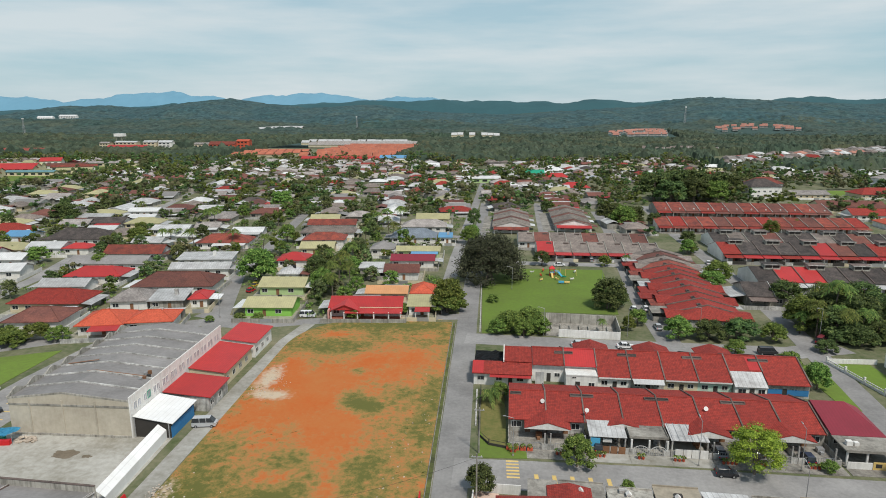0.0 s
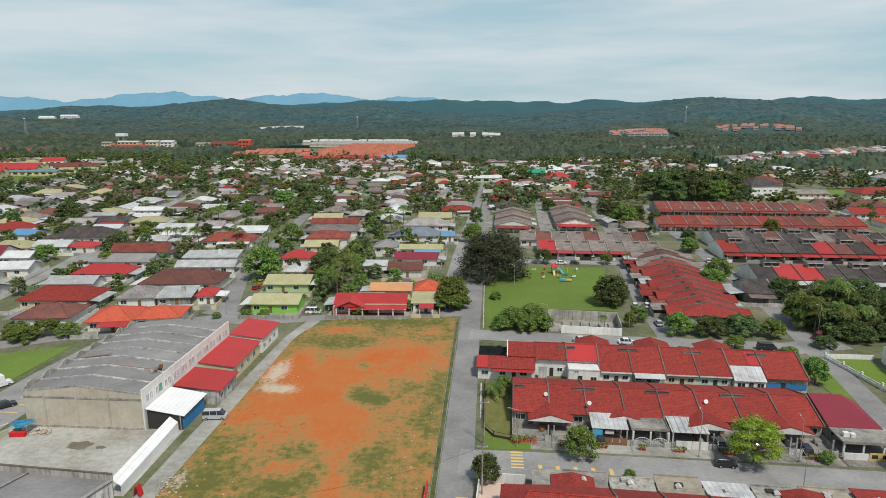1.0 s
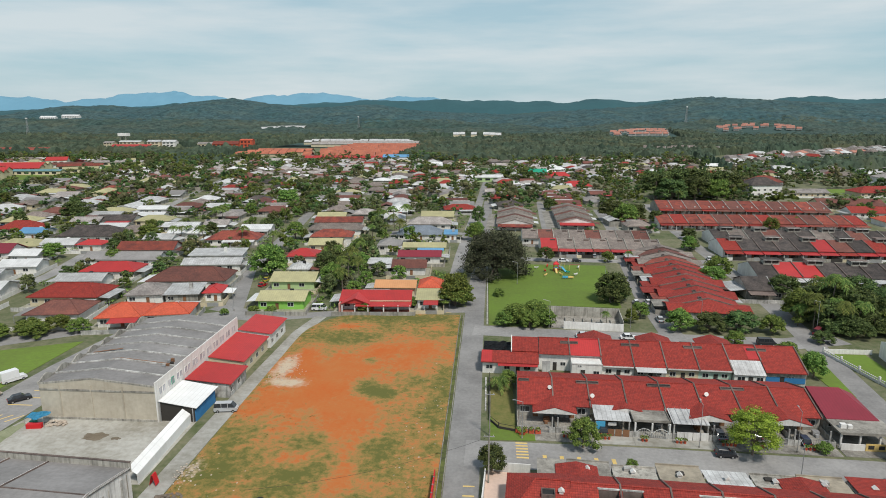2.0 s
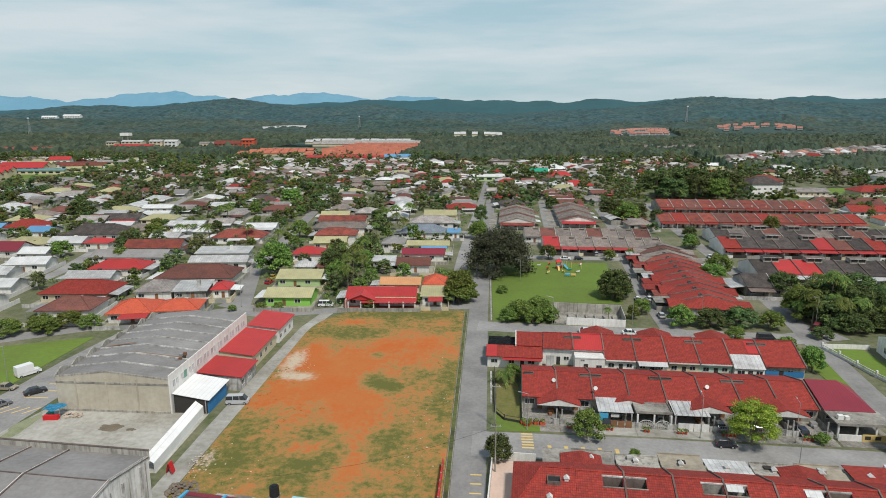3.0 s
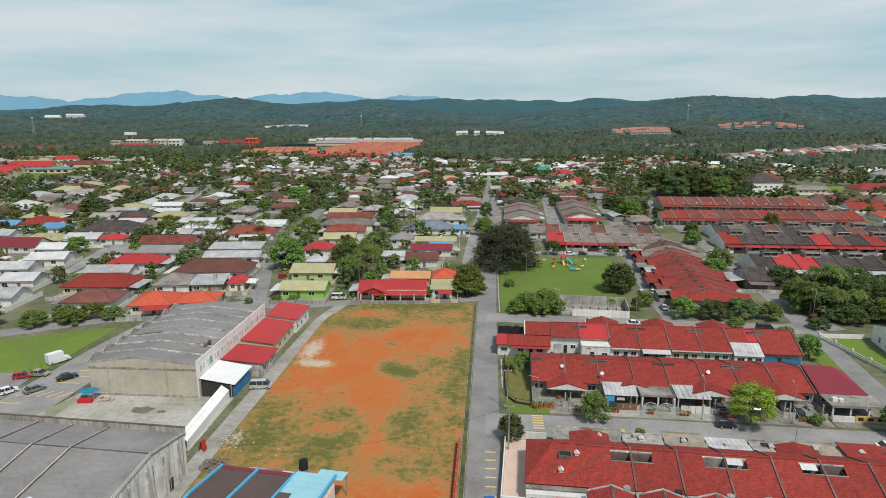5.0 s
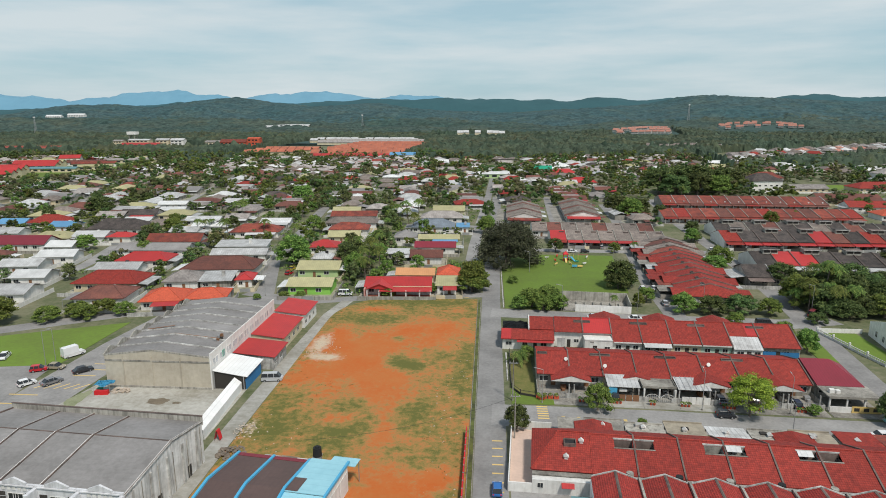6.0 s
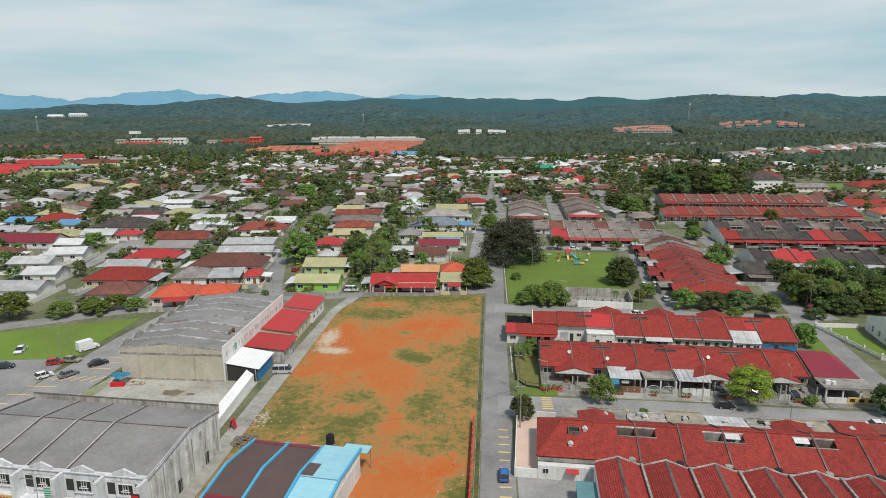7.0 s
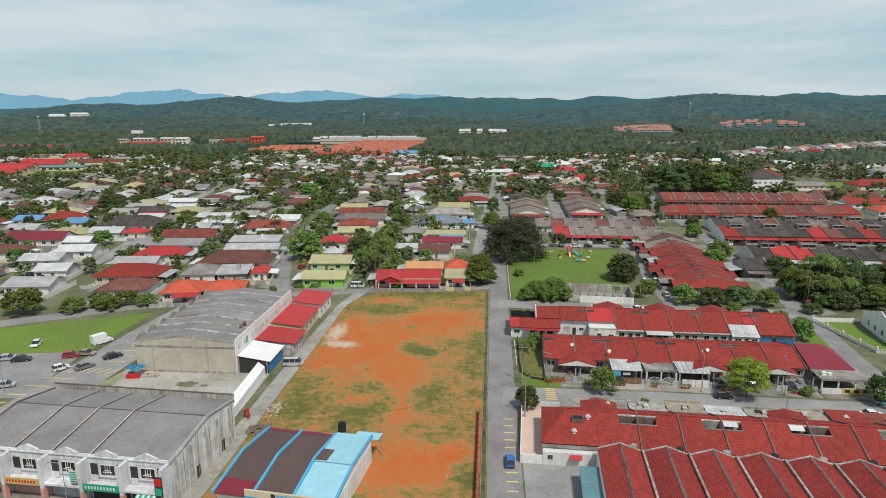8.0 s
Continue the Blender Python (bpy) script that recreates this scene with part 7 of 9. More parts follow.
for x, y, r, h, k in ((-81.3, 216.5, 7.6, 13.0, 0), (-54.4, 205, 4.8, 9.0, 1), (-62.0, 225.2, 5.2, 8.7, 4), (-61.5, 235, 5.0, 8.0, 2), (-51.0, 232, 5.0, 7.0, 3), (-183.1, 240, 5.2, 7.1, 0), (-121.0, 155, 4.0, 4.8, 1), (-114.0, 154, 3.4, 4.2, 3), (-127.0, 151.6, 3.9, 4.6, 1),
                      (-37.8, 177.6, 2.4, 3.4, 3), (-23.9, 183.0, 2.2, 3.6, 0), (75.5, 340, 8.0, 12.0, 0), (70, 352, 8.0, 12.0, 2), (83, 350, 7.0, 11.0, 4)):
    plant(x, y, r, h, k)
for x, y, r, h, k in ((145.0, 322, 4.6, 8.0, 0), (92.0, 341, 4.6, 8.4, 2), (-5.5, 335.5, 4.0, 11.0, 2), (-6.7, 290.1, 4.8, 9.0, 0), (-5.5, 300, 4.2, 8.0, 3), (-93.5, 288, 5.0, 9.0, 0), (89.2, 274.7, 3.6, 7.1, 3), (23.9, 249.3, 4.0, 6.4, 2), (-165.2, 284, 6.3, 7.4, 0),
                      (-152, 232.5, 4.0, 6.5, 1), (-130.6, 393, 9.0, 12.0, 0), (-234.3, 332, 9.0, 12.0, 2), (-146.8, 143.4, 6.4, 8.6, 1), (-132.9, 146.4, 4.2, 4.8, 3)):
    plant(x, y, r, h, k)
for x, y, r, h, k in ((-123.3, 149.2, 4.0, 4.6, 0), (73.6, 99.4, 3.6, 7.2, 2), (74.5, 148, 3.0, 4.5, 3), (4.6, 128, 2.2, 3.4, 0), (120.0, 452, 13.0, 20.0, 2), (136.0, 462, 14.0, 22.0, 4), (152, 470, 14.0, 22.0, 2), (165, 462, 13, 21, 4), (180, 474, 12.0, 18.0, 2), (128, 440, 12, 17, 4), (146, 446, 12, 18, 2), (160, 442, 10, 16, 0)):
    plant(x, y, r, h, k)
plant(85.5, 227.5, 5.6, 8.2, 0)
for x, y, r, h, k in ((95.0, 166.5, 3.6, 4.6, 2), (100.5, 164.5, 4.4, 5.6, 4), (106.0, 167.5, 4.8, 6.0, 2), (113.0, 171.0, 4.8, 6.2, 4), (120.0, 166.0, 4.6, 6.0, 0), (103.0, 173.0, 5.0, 8.0, 2), (93.0, 181.0, 5.0, 8.5, 4), (105.0, 184.0, 5.5, 9.0, 2), (126.0, 180.0, 6.0, 9.0, 4)):
    plant(x, y, r, h, k)
for x, y, r, h, k in ((-10.4, 185.2, 5.2, 7.0, 1), (-9.0, 187.6, 4.6, 8.5, 3), (-11.6, 188.0, 4.8, 7.5, 0), (10.5, 168.6, 4.0, 5.2, 0), (16.4, 168.8, 3.6, 5.4, 1), (39.6, 192.6, 5.0, 6.4, 4), (42.0, 195.0, 5.0, 7.0, 2)):
    plant(x, y, r, h, k)
for x, y, r, h, k in ((117.3, 184.6, 6.0, 8, 2), (126.5, 190.6, 6.5, 9, 4), (117.4, 194.9, 6.5, 10, 2), (111.0, 169.0, 4.5, 6, 0), (113.5, 198.3, 6, 9, 4), (97.5, 201.1, 5.5, 8.5, 2), (91.8, 278.1, 3.6, 5, 2), (81.0, 221.0, 5.0, 6.5, 1), (97.5, 300.6, 4.0, 6, 4), (49.1, 250.0, 3, 4.5, 0), (66.0, 269.7, 2.5, 4, 2), (88.9, 159.4, 3, 3.5, 4), (147.5, 225.3, 5.5, 8, 2), (164.2, 339.7, 4, 6, 0), (151.5, 275.0, 2.6, 4, 0)):
    plant(x, y, r, h, k)
for x, y, r, h, k in ((60.4, 102.6, 1.6, 2.2, 3), (24.5, 94.0, 1.3, 2.4, 0), (-79.8, 171.8, 1.5, 2.2, 1), (-66.0, 174.0, 2.2, 2.6, 3), (-71.5, 174.2, 2.0, 2.4, 1), (-45.0, 196, 3.0, 5.0, 0), (12.0, 166.0, 3.0, 4.4, 0), (5.0, 168.2, 3.2, 4.6, 3)):
    plant(x, y, r, h, k)
for i, (x, y, s) in enumerate(((-52.0, 218.1, 1.15), (-55.4, 243.9, 0.95), (-53.3, 210.4, 0.85), (-51.5, 331, 1.05), (-60.9, 340, 1.0), (-45.5, 336, 0.95), (-56, 322, 0.95), (99.0, 172.8, 1.05), (92.2, 171.0, 0.9), (102.7, 169.5, 0.9), (-146.7, 287, 0.8), (-147.7, 329.4, 0.9), (34.0, 168.9, 0.45), (130, 430, 1.1), (-129, 266, 0.9), (-96, 262, 0.9), (88.8, 173.3, 0.85), (100.2, 178.4, 1.2), (105.5, 177.5, 1.0), (91.8, 170.6, 0.9), (98.1, 168.1, 0.8), (100.4, 186.8, 1.1), (91.0, 271.3, 0.5), (56.5, 244.8, 0.5), (-55.9, 289.5, 0.75), (-50.3, 296.4, 0.82), (-43.0, 290.5, 0.89), (-46.1, 210.0, 0.96), (-49.7, 199.2, 1.03), (-58.8, 235.5, 0.75), (-149.0, 276.1, 0.82), (-147.5, 280.9, 0.89), (-146.6, 318.1, 0.96), (-51.0, 240.7, 1.03), (-57.0, 313.5, 0.75), (-48.1, 310.5, 0.82), (-114.2, 272.7, 0.89), (-210.5, 367.4, 0.96))):
    k = i % 3
    if i < 3:
        palms[k].matrix_basis = sized(x, y, 40 * i, s)
    else:
        copy_thing(palms[k], sized(x, y, 70 * i, s) @ Matrix.Diagonal((1 / palms[k].scale.x, 1 / palms[k].scale.y, 1 / palms[k].scale.z, 1)))

# banana-like clump in the corner garden
clump = palm(61, 2.6, 3.2, 16, "clump of broad-leaved banana plants in the corner garden")
clump.name = "banana_plant"
clump.matrix_basis = pose(2.6, 124.5, 0)


def corner_garden():
    """The fenced lawn beside the terrace: black rails on posts, planters and a low brick edge."""
    f = empty("fence", pose(0, 0, 0), "low blackened fence round the corner garden", "fence")
    line = [(0.5, 131.0), (0.4, 124.0), (0.3, 117.0), (0.4, 110.5), (2.2, 107.4), (5.4, 106.4)]
    for (ax, ay), (bx, by) in zip(line, line[1:]):
        d = Vector((bx - ax, by - ay, 0))
        m = Matrix.Translation((ax, ay, 0)) @ Matrix.Rotation(math.atan2(d.y, d.x), 4, "Z")
        p = part("panel", boxes((0.08, -0.06, 0, d.length - 0.08, 0.06, 0.55), (0.08, -0.03, 1.1, d.length - 0.08, 0.03, 1.18)), "shade", f)
        p.matrix_basis = m
        q = part("post", boxes((-0.08, -0.08, 0, 0.08, 0.08, 1.35)), "shade", f)
        q.matrix_basis = m
    tagged(part("lawn", slab([(0.6, 111), (2.4, 107.8), (5.6, 106.8), (5.6, 131), (0.7, 131)], -0.1, 0.07), "dry_lawn"), "worn brownish lawn of the corner garden", "lawn", kind="structure")
    for i in range(4):
        pl = empty("planter", pose(5.9 + i * 1.25, 106.2 - 0.05 * i, 0), "row of terracotta planters with small shrubs", "planter", "planters by the corner house")
        part("box", boxes((-0.5, -0.35, 0.0, 0.5, 0.35, 0.6)), "tile_orange", pl)
        v, fc = leaf_cloud(np.random.default_rng(300 + i), np.array([[0, 0, 0.9]]), np.array([0.5]), 60, 0.25)
        o = new("plant", mesh_of("plant", v, fc, "leaf"))
        o.parent = pl


corner_garden()


# ---- the town farther off: houses and trees on a loose grid, then woods ----
def to_line(x, y, pts):
    best = 1e9
    for (ax, ay), (bx, by) in zip(pts, pts[1:]):
        dx, dy = bx - ax, by - ay
        f = max(0.0, min(1.0, ((x - ax) * dx + (y - ay) * dy) / (dx * dx + dy * dy)))
        best = min(best, math.hypot(x - ax - f * dx, y - ay - f * dy))
    return best


LANES = ([(-4.2, 100), (-4.0, 175), (-3.4, 225)], [(-12.5, 184), (-11.5, 260), (-10, 310), (-6, 420), (-2, 700)], [(-3.4, 225), (-1.5, 330), (0.5, 430)], [(-77, 166), (-93, 225), (-101, 300), (-108, 362)],
         [(-160, 150), (-166, 215), (-178, 262), (-201, 344), (-222, 440), (-260, 620)], [(50.5, 160), (52, 200), (57, 250), (66, 330), (70, 395)], [(87.5, 170), (92, 213), (94.5, 259), (97, 320), (106, 422)],
         [(12, 253), (60, 251), (95, 253)], [(30, 300), (33, 370), (36, 430)], [(-60, 168), (-80, 172), (-100, 163), (-125, 148), (-170, 120)])
road([(-6, 420), (-2, 560), (0, 700)], 5.0)
road([(-222, 440), (-260, 620)], 5.5)
road([(225, 428), (290, 436), (420, 450)], 6.0)
SOLID = [[ob.matrix_basis.translation.x, ob.matrix_basis.translation.y] for ob in scene.objects if ob.name.startswith("house")]
BLOCKS = ((238, 478, 304, 520), (5, 100, 95, 160), (0, 166, 50, 312), (52, 165, 92, 270), (86, 205, 215, 425), (5, 312, 32, 374), (36, 322, 62, 388), (-110, 30, 0, 178), (190, 455, 235, 495), (-570, 490, -395, 735))


def blocked(x, y, pad):
    return any(a - pad < x < c + pad and b - pad < y < d + pad for a, b, c, d in BLOCKS)


rng = random.Random(7)
MID_ROOFS = ("tile_grey", "tile_brown", "tile_taupe", "sheet_grey", "tile_dark", "tile_taupe", "zinc", "zinc", "zinc_white", "tile_brown", "tile_rust", "tile_red", "sheet_grey", "tile_grey", "sheet_yellow", "tile_grey")


def mid_house(i):
    """A plain house for the middle distance: walls, roof, a window, a yard wall and lean-to roofs."""
    roof = MID_ROOFS[i % len(MID_ROOFS)]
    w, d = 13 + (i * 5) % 8, 11 + (i * 3) % 5
    nice = roof.replace("_", " ").replace("tile ", "").replace("sheet ", "").replace("zinc white", "white metal").replace("zinc", "grey metal").replace(" bright", "")
    h = empty("house", None, f"single-storey house with a {nice} roof among trees", "house", "houses of the farther streets")
    part("yard", boxes((-w / 2 - 2, -d / 2 - 4, -0.05, w / 2 + 2, d / 2 + 2, 0.045 + 0.004 * i)), "yard", h)
    part("wall", boxes((-w / 2 + 0.7, -d / 2 + 0.7, 0, w / 2 - 0.7, d / 2 - 0.7, 3.0)), ("wall_pale", "wall_grey", "cream", "wall_grey")[i % 4], h)
    if i % 3 == 0:
        part("roof", strip([(-d / 2, 3.0), (0, 5.0), (d / 2, 3.0)], 0.15, "x", -w / 2, w / 2), roof, h)
        part("gable_wall", prism([(-d / 2 + 0.7, 2.9), (d / 2 - 0.7, 2.9), (0, 4.7)], "x", -w / 2 + 0.7, w / 2 - 0.7), "white", h)
    else:
        part("roof", hip(bmesh.new(), -w / 2, -d / 2, w / 2, d / 2, 3.0, 2.4, min(w, d) * 0.42), roof, h)
    window(h, -w / 2 + 1.4, 1.0, 2.0, 1.3, -d / 2 + 0.7, far=True)
    part("yard_wall", boxes((-w / 2 - 1.9, -d / 2 - 3.9, 0, w / 2 + 1.9, -d / 2 - 3.75, 1.2)), "wall_pale", h)
    if i % 2 == 0:
        part("side_roof", strip([(w / 2 - 0.6, 2.8), (w / 2 + 3.2, 2.3)], 0.07, "y", -d / 2 + 1, d / 2 - 2), ("zinc", "zinc_white", "zinc")[i % 3], h)
        part("back_roof", strip([(d / 2 - 0.4, 2.8), (d / 2 + 3.6, 2.3)], 0.07, "x", -w / 2 + 1, w / 2 - 4), ("zinc", "tile_brown", "zinc_white")[i % 3], h)
    if i % 2:
        part("kitchen_roof", strip([(d / 2 - 1.0, 3.4), (d / 2 + 2.6, 4.3), (d / 2 + 6.2, 2.9)], 0.1, "x", -w / 2 + 1.5 + i % 3, w / 2 - 2.5), ("zinc", "tile_grey", "sheet_grey", "tile_brown")[i // 2 % 4], h)
        part("kitchen_wall", boxes((-w / 2 + 2 + i % 3, d / 2 - 0.69, 0, w / 2 - 3, d / 2 + 5.8, 2.85)), "wall_grey", h)
    if i % 4 != 2:
        part("porch_roof", strip([(-d / 2 - 3.4, 2.4), (-d / 2 + 0.7, 2.9)], 0.08, "x", -1, w / 2 - 0.5), ("zinc_white", "tile_brown", "zinc", "zinc")[i % 4] if i != 9 else "red_bright", h)
    return h


MID = [mid_house(i) for i in range(16)]
PLACED = [0] * 16


def put_house(i, x, y, rz):
    k = i % 16
    if PLACED[k]:
        copy_thing(MID[k], pose(x, y, 0, 0, 0, rz))
    else:
        MID[k].matrix_basis = pose(x, y, 0, 0, 0, rz)
        PLACED[k] = 1
    SOLID.append([x, y])


houses = 0
LATER = []
spots = []
for j in range(41):
    for i in range(-40, 34):
        a = radians(7.0)
        u, v = i * 18.5 + rng.uniform(-2.5, 2.5), 30 + j * 16.5 + rng.uniform(-2, 2)
        x, y = -12 + u * math.cos(a) - v * math.sin(a), 165 + u * math.sin(a) + v * math.cos(a)
        if abs(x) > 0.84 * (y + 25) + 20 or blocked(x, y, 8) or (x > 86 and y < 560):
            continue
        if min(to_line(x, y, p) for p in LANES) < 9.5:
            continue
        spots.append((x, y))
for n, (x, y) in enumerate(spots):
    far_known = y < 350 and -212 < x < -10
    clear = min((math.hypot(x - a - 9, y - b - 6) for a, b in SOLID), default=99)
    dense = 0.96 if y < 470 else (0.85 if x < -0.1 * y else 0.6) if x < 0.3 * y + 10 else 0.45
    if clear > (17.5 if far_known else 12.5) and rng.random() < dense and -0.86 * y - 30 < x < (0.3 * y + 10 if y < 610 else 0.78 * y) and y < (800 if x < 60 else 850):
        turn = 5 + rng.choice((0, 0, 0, 90, 180)) + rng.uniform(-3, 3)
        if y < 520 and houses < 140:
            put_house(rng.randrange(160), x, y, turn)
            houses += 1
        else:
            LATER.append((x, y, turn))

# past these the houses are too many and too small to pick apart: one joined mesh for each roof colour

def joined_houses():
    walls = bmesh.new()
    roofs = {k: bmesh.new() for k in ("tile_grey", "tile_taupe", "tile_dark", "zinc", "zinc_white", "tile_brown", "tile_red", "sheet_yellow")}
    for x, y, turn in LATER:
        w, d, k = rng.uniform(12, 19), rng.uniform(10, 15), rng.choice(("tile_taupe", "tile_grey", "tile_taupe", "tile_grey", "tile_dark", "zinc", "tile_taupe", "tile_grey", "tile_grey", "tile_brown", "tile_brown", "tile_red", "zinc", "zinc_white", "tile_grey", "sheet_yellow"))
        m = pose(x, y, 0, 0, 0, turn)
        for bm, make in ((walls, lambda b: box(b, -w / 2 + 0.6, -d / 2 + 0.6, 0, w / 2 - 0.6, d / 2 - 0.6, 2.2)), (roofs[k], lambda b: hip(b, -w / 2, -d / 2, w / 2, d / 2, 2.1, rng.uniform(1.8, 3.0), min(w, d) * rng.choice((0.42, 0.42, 0.05))))):
            n = len(bm.verts)
            make(bm)
            bm.verts.ensure_lookup_table()
            for v in bm.verts[n:]:
                v.co = m @ v.co
        side = rng.choice((-1, 1))
        k2 = rng.choice(("zinc", "zinc", "tile_grey", "zinc_white", "tile_grey", "tile_dark"))
        e0, e1 = rng.uniform(-w / 2, 0), rng.uniform(1, w / 2)
        for bm, make in ((roofs[k2], lambda b: strip([(side * d / 2, 2.3), (side * (d / 2 + rng.uniform(3.5, 6.0)), 1.9)][::side], 0.1, "x", e0, e1, b)), (roofs[rng.choice(("zinc", "tile_grey"))], lambda b: strip([(w / 2, 2.2), (w / 2 + 3.2, 1.9)], 0.1, "y", -d / 3, d / 3, b))):
            n = len(bm.verts)
            make(bm)
            bm.verts.ensure_lookup_table()
            for v in bm.verts[n:]:
                v.co = m @ v.co
        SOLID.append([x, y])
    tagged(part("far_houses", walls, "wall_grey"), "pale walls of the many distant houses", "houses", kind="stuff")
    for k, bm in roofs.items():
        tagged(part("far_roofs", bm, k), f"{k.replace('_', ' ')} roofs of the many distant houses", "houses", kind="stuff")


joined_houses()


def east_strip():
    """The close rows of two-storey houses that run out into the eastern woods: walls and roofs joined by colour."""
    g = random.Random(21)
    kinds = ("tile_grey", "tile_taupe", "zinc", "pink_tile", "tile_red", "zinc_white")
    walls, roofs = bmesh.new(), {k: bmesh.new() for k in kinds}
    for row in range(5):
        for i in range(30):
            f = i / 29 * 1.2 - 0.06 + g.uniform(-0.008, 0.008)
            if g.random() < 0.16:
                continue
            x, y = 315 + 400 * f + row * 10, 792 + 300 * f + row * 24 + g.uniform(-4, 4)
            w, d, z = g.uniform(13, 19), g.uniform(12, 16), g.choice((3.4, 4.6, 5.6))
            k = kinds[0 if g.random() < 0.3 else g.choice((0, 1, 1, 2, 3, 1, 5, 4 if f < 0.35 else 0))]
            m = pose(x, y, 0, 0, 0, 34 + g.uniform(-6, 6))
            rise, inset = g.uniform(2.4, 3.6), min(w, d) * g.choice((0.42, 0.05))
            for bm, make in ((walls, lambda b: box(b, -w / 2 + 0.6, -d / 2 + 0.6, 0, w / 2 - 0.6, d / 2 - 0.6, z + 0.1)), (roofs[k], lambda b: hip(b, -w / 2, -d / 2, w / 2, d / 2, z, rise, inset))):
                n = len(bm.verts)
                make(bm)
                bm.verts.ensure_lookup_table()
                for v in bm.verts[n:]:
                    v.co = m @ v.co
    tagged(part("far_houses", walls, "wall_grey"), "pale walls of the far eastern houses", "houses", kind="stuff")
    for k, bm in roofs.items():
        tagged(part("far_roofs", bm, k), f"{k.replace('_', ' ')} roofs of the far eastern houses", "houses", kind="stuff")


east_strip()

# trees between the houses: the nearer ones singly, the rest joined
MIDTREE = [tree(81 + i, 8.0, 4.2, 950, 0.52, mt, "leafy tree between the houses", 20, 0.25, 0.85, 3, 0.15, 1.0, 0.6) for i, mt in enumerate(("leaf", "leaf_mid", "leaf", "leaf_dark", "leaf_palm", "leaf_mid"))]
SPENT = [0] * len(MIDTREE)


def put_tree(x, y, s, sz):
    k = rng.choice((0, 1, 1, 2, 3, 3, 4, 5))
    m = sized(x, y, rng.uniform(0, 360), s, sz)
    if SPENT[k]:
        copy_thing(MIDTREE[k], m @ Matrix.Diagonal((1 / MIDTREE[k].scale.x, 1 / MIDTREE[k].scale.y, 1 / MIDTREE[k].scale.z, 1)))
    else:
        MIDTREE[k].matrix_basis = m
        SPENT[k] = 1


GRID = {}
for a, b in SOLID:
    GRID.setdefault((int(a // 40), int(b // 40)), []).append((a, b))


def house_gap(x, y):
    i, j = int(x // 40), int(y // 40)
    shift = (9, 6) if y < 350 and -212 < x < -10 else (0, 0)
    return min((math.hypot(x - a - shift[0], y - b - shift[1]) for p in (-1, 0, 1) for q in (-1, 0, 1) for a, b in GRID.get((i + p, j + q), ())), default=99)


count = 0
FARTREES = [(rng.uniform(-560, -400), rng.uniform(738, 800), rng.uniform(4, 7), rng.uniform(11, 17)) for k in range(60)] + [(rng.uniform(-395, -330), rng.uniform(540, 760), rng.uniform(4, 7), rng.uniform(11, 17)) for k in range(60)] + [(rng.uniform(-470, -360), rng.uniform(430, 492), rng.uniform(4, 7), rng.uniform(9, 15)) for k in range(45)] + [(-112 - 0.16 * k * 5 + rng.uniform(-6, 6), 368 + 5 * k, rng.uniform(3.0, 5.0), rng.uniform(6, 11)) for k in range(36)]
for n in range(60000):
    y = 170 + 680 * rng.random() ** 0.7
    x = rng.uniform(-0.88 * (y + 25), 0.84 * (y + 25))
    if len(FARTREES) > 3200 or blocked(x, y, 2) or min(to_line(x, y, p) for p in LANES) < (6.8 if y < 350 else 3.8):
        continue
    if house_gap(x, y) < (7.0 if y < 350 else 6.2) or (x > 0 and y < 300) or (205 < x < 330 and 425 < y < 460):
        continue
    if x > 0.3 * y + 10 and y > 600 and rng.random() < 0.55:
        continue
    if y > 300 and noise.noise(Vector((x * 0.018, y * 0.018, 3))) < rng.uniform(-0.45, 0.3):  # the trees stand in groves
        continue
    s = rng.uniform(0.5, 1.0) if y < 400 else rng.uniform(0.6, 1.15) * (1.35 if noise.noise(Vector((x * 0.018, y * 0.018, 3))) > 0.2 else 1.0)
    if any(a - 2.6 * s < x < c + 2.6 * s and b - 2.6 * s < y < d + 2.6 * s for a, b, c, d in FOOT):
        continue
    if y < 400 and count < 215:
        put_tree(x, y, s, s * rng.uniform(0.8, 1.25))
        count += 1
    else:
        FARTREES.append((x, y, s * 4.0, s * rng.uniform(6.0, 10.5)))


def joined_trees(rows, mat, seed, label):
    g = np.random.default_rng(seed)
    verts, faces, which = [], [], []
    for x, y, r, h in rows:
        n = 8
        a = g.uniform(0, 2 * math.pi, n)
        rr = r * np.sqrt(g.uniform(0, 1, n)) * 0.85
        cen = np.stack([x + np.cos(a) * rr, y + np.sin(a) * rr, h * g.uniform(0.25, 0.82, n)], 1)
        rad = r * g.uniform(0.24, 0.48, n)
        for core, (v, f) in enumerate((leaf_cloud(g, cen, rad, 105 if y < 560 else 48, 0.75 if y < 560 else 1.1), hull(g, cen, rad * 0.8, 0.9, HALF))):
            b = len(verts)
            verts += v
            faces += [tuple(i + b for i in q) for q in f]
            which += [core] * len(f)
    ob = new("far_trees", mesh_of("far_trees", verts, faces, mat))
    ob.data.materials.append(M[mat + "_shaded_core"])
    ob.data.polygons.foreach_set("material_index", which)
    tagged(ob, label, "trees", kind="stuff")


for k, mt in enumerate(("leaf_mid", "leaf_dark", "leaf_olive", "leaf", "leaf_dark")):
    joined_trees(FARTREES[k::5], mt, 90 + k, "many leafy trees between the distant houses")


